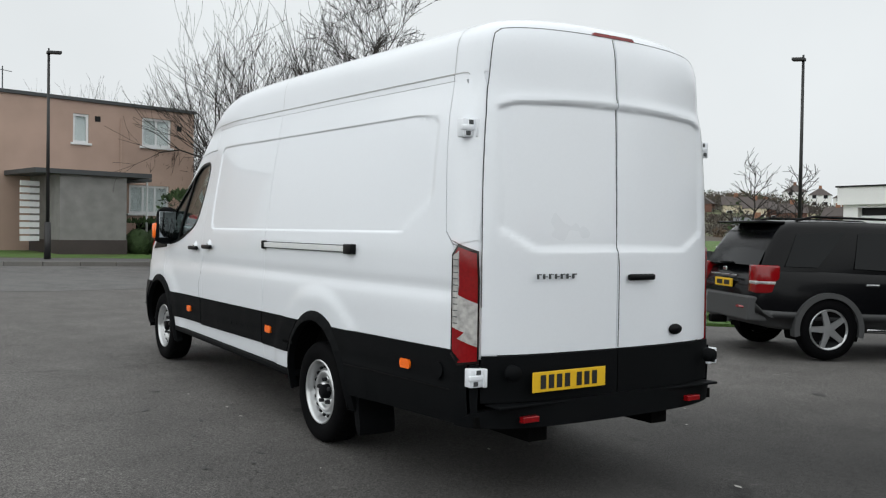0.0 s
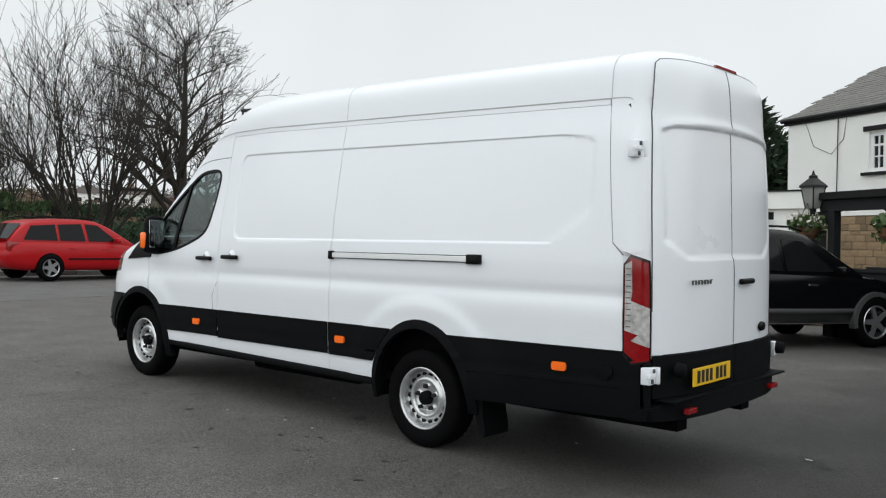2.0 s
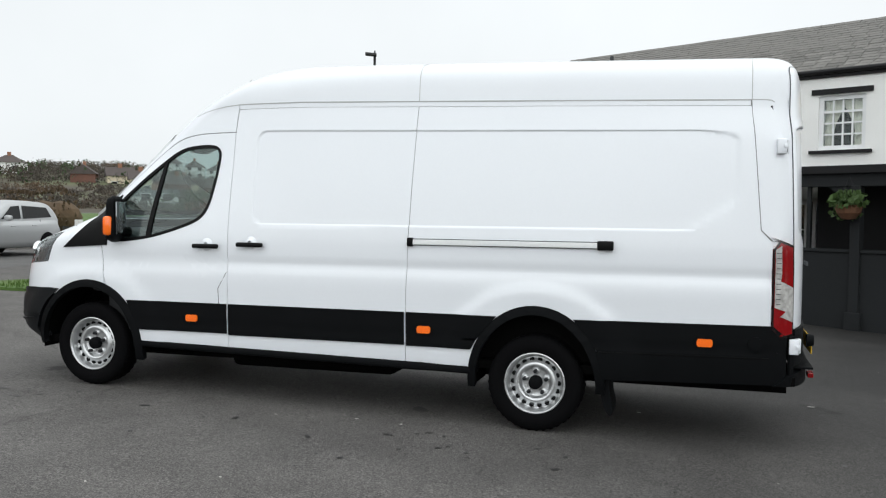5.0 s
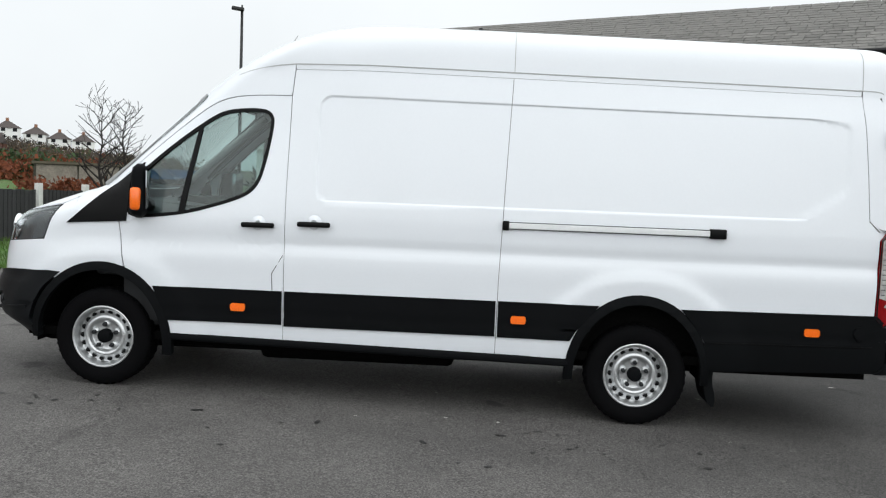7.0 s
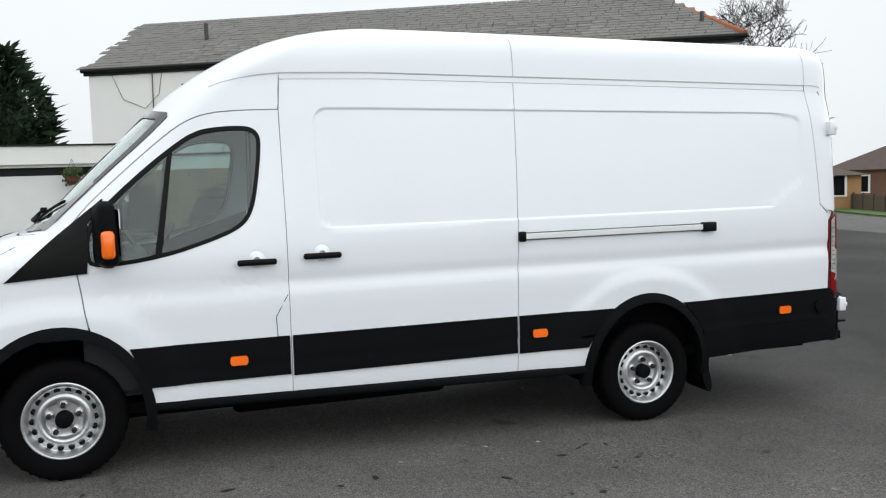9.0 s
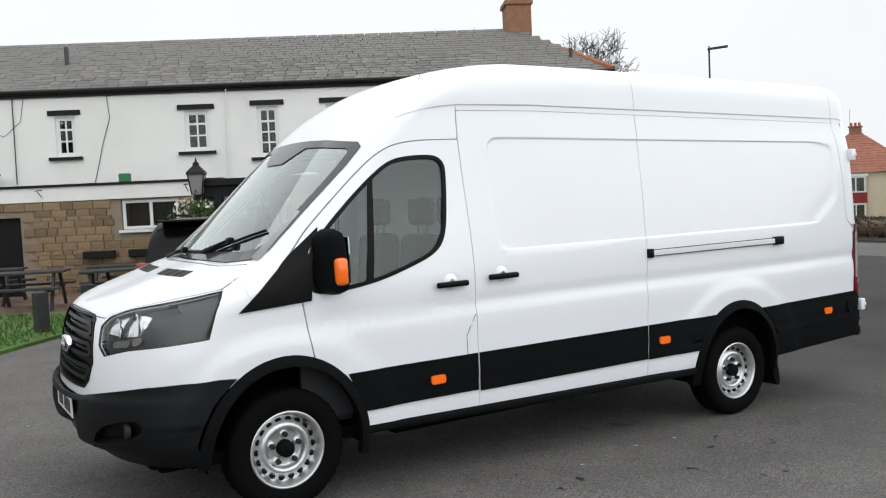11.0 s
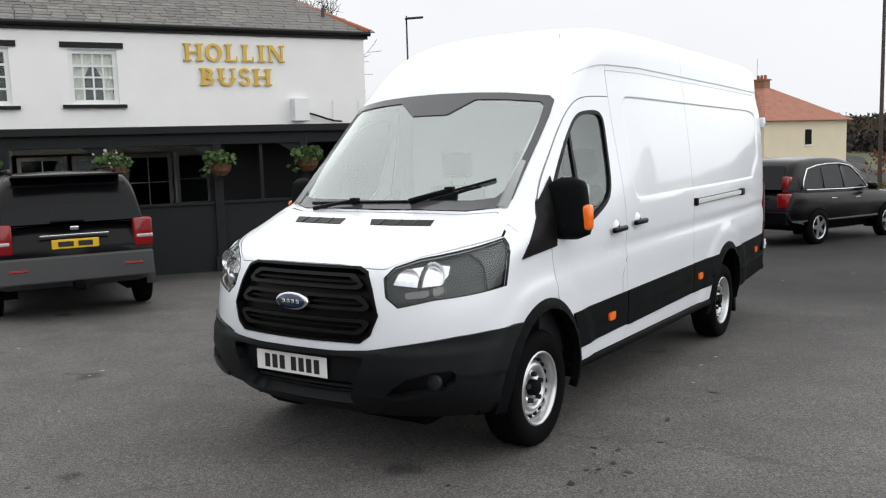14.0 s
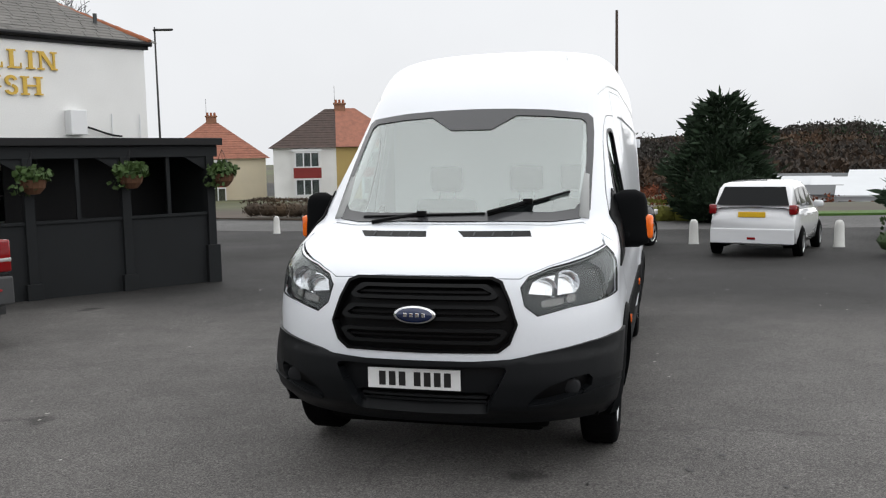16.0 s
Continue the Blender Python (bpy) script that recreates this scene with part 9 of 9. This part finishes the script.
row_house((-0.1, 14.7), -71.0, -76.0, 60, -42, 8.5, 4.5, 7.0, M_CREAM, M_TILER, 1, "cream rendered house with bay windows and a red hipped roof", wide=7.4)

# ---- the distance: wooded hills, hillside houses, sheds ----
M_FIELD = mat("hillside_grass", (0.075, 0.085, 0.035), 0.95, vary=0.35, scale=0.05, fine=0.4, second=(0.06, 0.045, 0.032), mix=(0.42, 0.55))
M_HILLWOOD = mat("hillside_woods", (0.050, 0.040, 0.032), 0.95, vary=0.5, scale=0.08, fine=0.6, second=(0.085, 0.052, 0.028), mix=(0.42, 0.6))
M_TWIGFAR = mat("far_bare_woods", (0.062, 0.052, 0.043), 0.95, vary=0.3, scale=0.05, fine=0.4, second=(0.105, 0.066, 0.034), mix=(0.47, 0.6))
M_WOODBROWN = mat("brown_hill_woods", (0.026, 0.021, 0.017), 0.95, vary=0.35, scale=0.05, fine=0.4, second=(0.066, 0.036, 0.017), mix=(0.48, 0.6))
M_BRICKRED = mat("far_red_brick", (0.15, 0.075, 0.055), 0.9, vary=0.2, scale=1)
M_ROOFFAR = mat("far_roof_tiles", (0.075, 0.062, 0.058), 0.9, vary=0.3, scale=1)
M_SHED = mat("pale_shed_cladding", (0.60, 0.62, 0.64), 0.6, vary=0.08, scale=0.3)
M_SHEDDARK = mat("dark_shed_roof", (0.10, 0.105, 0.11), 0.8, vary=0.2)
CX, CY, CZ = 0.0, 9.0, 1.9


def crest(az):
    """Height of the skyline over the horizon, in degrees, by bearing."""
    return interp([(-180, 1.2), (-130, 1.2), (-112, 1.0), (-103, 0.9), (-100.5, 1.45), (-96, 1.2), (-90, 0.9), (-85, 0.75), (-80, 0.6), (-70, 0.2), (-50, -0.4), (-40, -0.4), (-10, 0.4), (15, 0.5),
                   (22, 0.6), (27, 1.05), (30, 1.5), (33, 2.0), (37, 2.5), (45, 2.3), (56, 2.35), (66, 2.6), (80, 2.3), (110, 1.6), (150, 1.2), (180, 1.2)], az)


def hill_z(az, r):
    f = smooth_step(105, 390, r)
    low = gz(CX + r * math.cos(radians(az)), CY + r * math.sin(radians(az)))
    high = CZ + 390 * math.tan(radians(crest(az))) - 2.6
    return low * (1 - f) + high * f + 1.2 * f * noise.noise(Vector((az * 0.35, r * 0.02, 3)))


def hill_sheet(a0, a1, n):
    bm = bmesh.new()
    radii = [104, 125, 150, 180, 215, 250, 290, 330, 365, 390, 430, 520, 640]
    rows = []
    for i in range(n + 1):
        az = a0 + (a1 - a0) * i / n
        rows.append([bm.verts.new((CX + r * math.cos(radians(az)), CY + r * math.sin(radians(az)), hill_z(az, r) - (0.6 if r < 105 else 0))) for r in radii])
    for a, b in zip(rows, rows[1:]):
        for j in range(len(radii) - 1):
            bm.faces.new((a[j], a[j + 1], b[j + 1], b[j]))
    bmesh.ops.recalc_face_normals(bm, faces=bm.faces[:])
    if sum(f.normal.z for f in bm.faces) < 0:
        bmesh.ops.reverse_faces(bm, faces=bm.faces[:])
    return bm


tagged(part("backdrop_hills", hill_sheet(-180, 180, 180), M_FIELD, None, smooth=True), "far rolling hillside with woods and fields", "hills", kind="structure")


def wood(name, label, a0, a1, r0, r1, count, seed, tall, m, size=1.5):
    """Far woods: many small twiggy clumps with uneven tops."""
    rng = random.Random(seed)
    bm = bmesh.new()
    for _ in range(count):
        az, r = rng.uniform(a0, a1), rng.uniform(r0, r1)
        base = Vector((CX + r * math.cos(radians(az)), CY + r * math.sin(radians(az)), hill_z(az, r) - 0.3))
        h = tall * rng.uniform(0.45, 1.15)
        for _ in range(32):
            d = Vector((rng.gauss(0, 0.30), rng.gauss(0, 0.30), 0))
            p = base + d * h + Vector((0, 0, h * rng.uniform(0.0, 0.92)))
            u = Vector((rng.gauss(0, 1), rng.gauss(0, 1), 1.0)).normalized()
            s = u.cross(Vector((rng.gauss(0, 1), rng.gauss(0, 1), 0.2))).normalized()
            k = size * rng.uniform(0.35, 0.9)
            bm.faces.new([bm.verts.new(p - s * k * 0.4), bm.verts.new(p + s * k * 0.4), bm.verts.new(p + u * k + s * k * 0.25), bm.verts.new(p + u * k * 1.1 - s * k * 0.3)])
    return tagged(part(name, bm, m, None), label, "woods", kind="stuff")


wood("far_woods", "brown bare woods covering the far hill", -106, -78, 150, 400, 2400, 1, 4.6, M_WOODBROWN, 1.15)
wood("far_woods", "brown bare woods on the northern hillside", 44, 75, 120, 395, 1300, 2, 4.2, M_TWIGFAR, 0.6)
wood("far_woods", "grey-brown bare woods between the hillside houses", 20, 46, 236, 395, 1700, 12, 3.8, M_TWIGFAR, 0.55)
wood("far_woods", "low brown scrub below the hillside houses", 20, 46, 130, 222, 900, 17, 1.7, M_TWIGFAR, 0.45)
wood("far_woods", "dark evergreen clumps on the hillsides", 18, 75, 230, 390, 220, 3, 4.5, M_HEDGE, 0.8)
wood("far_woods", "dark evergreens among the brown woods", -106, -78, 200, 400, 160, 5, 6.5, M_CONIFER, 0.8)
wood("far_woods", "russet scrub at the foot of the far hill", -104, -82, 108, 160, 320, 4, 2.4, M_RUSSET, 0.5)
wood("field_hedge", "tall dark green and brown hedge beyond the fence", 26.5, 32.2, 72, 80, 90, 14, 2.7, M_HEDGE, 0.5)
wood("field_hedge", "brown bare scrub in the field hedge", 24.0, 31.0, 66, 76, 70, 15, 2.5, M_RUSSET, 0.4)
wood("field_hedge", "low brown scrub in front of the lock-up garages", 18.0, 30.0, 47, 50, 70, 16, 1.1, M_RUSSET, 0.3)
slab("field_north", [(32, 27), (32, 75), (92, 75), (92, 27)], M_GRASS, 0.05, "green field beyond the fence", "grass")


def far_house(az, r, wide, deep, eave, ridge, wall_m, roof_m, turn, label, gable=False, raise_z=0.0):
    x, y = CX + r * math.cos(radians(az)), CY + r * math.sin(radians(az))
    h = thing("house", label, "house", (x, y, hill_z(az, r) + raise_z), az + 90 + turn, group="hillside houses")
    part("wall", boxed(-wide / 2, wide / 2, -deep, 0, -3, eave), wall_m, h)
    bm = bmesh.new()
    o = 0.4
    a = [bm.verts.new(p) for p in ((-wide / 2 - o, o, eave), (wide / 2 + o, o, eave), (wide / 2 + o, -deep - o, eave), (-wide / 2 - o, -deep - o, eave))]
    i = 0.0 if gable else min(deep * 0.5, wide * 0.45)
    r0, r1 = bm.verts.new((-wide / 2 - (o if gable else 0) + i, -deep / 2, ridge)), bm.verts.new((wide / 2 + (o if gable else 0) - i, -deep / 2, ridge))
    for f in ((a[0], a[1], r1, r0), (a[1], a[2], r1), (a[2], a[3], r0, r1), (a[3], a[0], r0), (a[3], a[2], a[1], a[0])):
        bm.faces.new(f)
    bmesh.ops.recalc_face_normals(bm, faces=bm.faces[:])
    roof_f = part("roof", bm, roof_m, h)
    part("chimney", boxed(-0.5, 0.5, -deep / 2 - 0.35, -deep / 2 + 0.35, ridge - 0.6, ridge + 0.9), M_BRICKCH, roof_f)
    n = max(2, int(wide / 3.2))
    for k in range(n):
        xc = -wide / 2 + wide * (k + 0.5) / n
        for z0 in ((0.9, 3.4) if eave > 4 else (0.9,)):
            win = part("window", boxed(xc - 0.85, xc + 0.85, 0.0, 0.06, z0 - 0.1, z0 + 1.3), M_UPVC, h)
            part("pane", boxed(xc - 0.7, xc + 0.7, 0.06, 0.08, z0, z0 + 1.2), M_CARGLASS, win)


rng_h = random.Random(9)
for k in range(7):
    far_house(25.5 + 1.35 * k, 345, 7.6, 7, 4.6, 7.4, M_RENDER, M_ROOFFAR, rng_h.uniform(-12, 12), "white rendered hillside house with a brown hipped roof", raise_z=1.5)
for k, (az, r) in enumerate(((35.4, 226), (34.2, 232), (33.1, 224), (32.1, 230), (30.9, 228), (29.7, 234), (36.6, 236), (38.0, 240))):
    far_house(az, r, rng_h.uniform(5.2, 6.6), 6, 3.6, 6.0, M_BRICKRED if k % 3 else M_CREAM, M_ROOFFAR, rng_h.uniform(-30, 30) + (90 if k % 2 else 0), "red brick hillside house with a tiled roof", gable=True, raise_z=-1.6)
for az, r, w in ((57.5, 240, 8), (54.6, 230, 12), (52.8, 250, 9), (51.4, 245, 8), (60.5, 250, 9), (63.2, 245, 9), (48.8, 250, 9), (46.6, 240, 8), (43.0, 290, 9)):
    far_house(az, r, w, 7, 3.2, 5.6, M_RENDER if w > 8 else M_BRICKRED, M_ROOFFAR, rng_h.uniform(-20, 20), "pale hillside house with a brown roof seen beyond the trees", raise_z=0.4)
far_house(34.4, 150, 7, 6, 1.6, 2.9, M_RENDER, M_SHEDDARK, 6, "white bungalow with a grey roof", gable=True)
slab("verge_south", [(-40, -20.8), (-40, -18.55), (13.9, -18.55), (13.9, -20.8)], M_GRASS, 0.09, "green strip of grass along the road", "grass")
# ochre bungalow past the pub
far_house(-39.9, 57.4, 10.0, 7, 2.15, 3.2, mat("orange_brick", (0.36, 0.20, 0.09), 0.9, vary=0.2, scale=1), M_TILEB, 6, "orange brick bungalow with a dark hipped roof")
far_house(-46.2, 72.4, 9.0, 7, 2.6, 4.4, M_BRICKRED, M_TILEB, -8, "brick house with a dark hipped roof")
far_house(-51.5, 80, 9.0, 7, 2.6, 4.6, M_CREAM, M_TILEB, 4, "cream house with a dark hipped roof")
slab("verge_east", [(28.0, -22.9), (62, -39.4), (62, -60), (40.2, -60), (40.2, -40), (28.0, -25.2)], M_GRASS, 0.08, "green grass verge beyond the bend of the road", "grass")


def shed(az, r, wide, deep, high, label, roof_m):
    x, y = CX + r * math.cos(radians(az)), CY + r * math.sin(radians(az))
    s = thing("industrial_shed", label, "shed", (x, y, gz(x, y)), az + 90, group="valley sheds")
    bm = bmesh.new()
    prism(bm, [(-wide / 2, -3), (wide / 2, -3), (wide / 2, high), (-wide / 2, high)], "Y", -deep, 0)
    part("wall", bm, M_SHED, s)
    bm = bmesh.new()
    prism(bm, [(-deep - 0.4, high), (0.4, high), (0.4, high + 0.2), (-deep / 2, high + 1.3), (-deep - 0.4, high + 0.2)], "X", -wide / 2 - 0.3, wide / 2 + 0.3)
    part("roof", bm, roof_m, s)
    for k in range(max(2, int(wide / 5))):
        xc = -wide / 2 + 2.5 + k * 5
        part("shutter", boxed(xc - 1.4, xc + 1.4, 0.0, 0.08, -0.5, high * 0.6), M_SHEDDARK, s)


for az, r, w, hgt, rm in ((-95.4, 128, 16, 2.6, M_SHED), (-98.2, 134, 14, 2.8, M_SHEDDARK), (-100.6, 126, 12, 2.4, M_SHED), (-103.5, 132, 16, 3.2, M_SHED), (-97.2, 118, 10, 1.6, M_SHEDDARK), (-101.5, 116, 9, 1.5, M_SHED)):
    shed(az, r, w, 9, hgt, "long pale industrial shed in the valley", rm)
slab("field_south", [(-80, -60), (-80, -18.6), (14, -18.6), (26, -23.5), (40, -40), (40, -60)], M_FIELD, 0.06, "rough winter grass beyond the road", "grass")
M_FENCEBROWN = mat("brown_fence_panel", (0.10, 0.07, 0.05), 0.9, vary=0.3, scale=2, stretch=(8, 8, 1))
wood_fence = thing("panel_fence", "weathered brown wooden panel fence by the road", "fence", (43.0, -32.2, gz(43.0, -32.2)), -26)
for k in range(14):
    part("fence_panel", boxed(-13 + 1.83 * k, -13 + 1.83 * k + 1.78, -0.03, 0.03, -0.3, 1.05 + 0.04 * math.sin(k * 3.1)), M_FENCEBROWN, wood_fence)
    part("fence_post", boxed(-13 + 1.83 * k - 0.05, -13 + 1.83 * k, -0.05, 0.06, -0.3, 1.15), M_FENCE, wood_fence)


# kerb stones along the far pavement
kerb = tagged(new("kerb"), "row of worn concrete kerb stones", "kerb", kind="structure")
bm = bmesh.new()
box(bm, -0.445, 0.445, -0.07, 0.07, -0.12, 0.125, 0.012)
stone_mesh = mesh_of(bm, "kerb_stone")
stone_mesh.materials.append(mat("kerb_concrete", (0.15, 0.145, 0.135), 0.9, vary=0.25, scale=3, bump=0.002, fine=50, rnd=0.2))
for k in range(70):
    x = -20 + 0.9 * k
    y = 24.9 + (x + 60) * 1.4 / 120 - 0.06
    ob = new("kerb_stone", stone_mesh)
    ob.parent = kerb
    ob.matrix_basis = Matrix.Translation((x, y, gz(x, y))) @ Matrix.Rotation(math.atan2(1.4, 120), 4, "Z")


# drips, oil spots and pale grit on the asphalt
def spots(name, label, m, count, seed, spread, size):
    rng = random.Random(seed)
    bm = bmesh.new()
    for _ in range(count):
        x, y = spread(rng)
        s = size * rng.uniform(0.35, 1.3)
        a0, st = rng.uniform(0, math.tau), rng.uniform(1.0, 2.6)
        vs = []
        for k in range(9):
            a = math.tau * k / 9
            r = s * rng.uniform(0.6, 1.15)
            u, w = r * math.cos(a) * st, r * math.sin(a)
            px, py = x + u * math.cos(a0) - w * math.sin(a0), y + u * math.sin(a0) + w * math.cos(a0)
            vs.append(bm.verts.new((px, py, gz(px, py) + 0.004)))
        bm.faces.new(vs)
    return tagged(part(name, bm, m, None), label, "stain", kind="stuff")


M_OIL = mat("damp_oil", (0.018, 0.017, 0.017), 0.55, vary=0.3, scale=8)
spots("oil_drips", "dark damp drips on the asphalt beside the van", M_OIL, 60, 1, lambda r: (r.gauss(2.05, 0.22), r.uniform(5.6, 12.2)), 0.016)
spots("oil_drips", "dark oil spots scattered over the car park", M_OIL, 50, 2, lambda r: (r.uniform(-4, 10), r.uniform(0, 17)), 0.020)
spots("oil_drips", "long damp patches on the worn asphalt", mat("damp_asphalt", (0.045, 0.043, 0.042), 0.8, vary=0.4, scale=6, bump=0.003, fine=50), 14, 3, lambda r: (r.uniform(-3, 10), r.uniform(-1, 16)), 0.06)
spots("pale_grit", "pale grit and litter specks on the asphalt", mat("pale_grit", (0.42, 0.41, 0.38), 0.9), 160, 4, lambda r: (r.uniform(-5, 10), r.uniform(-2, 17)), 0.011)
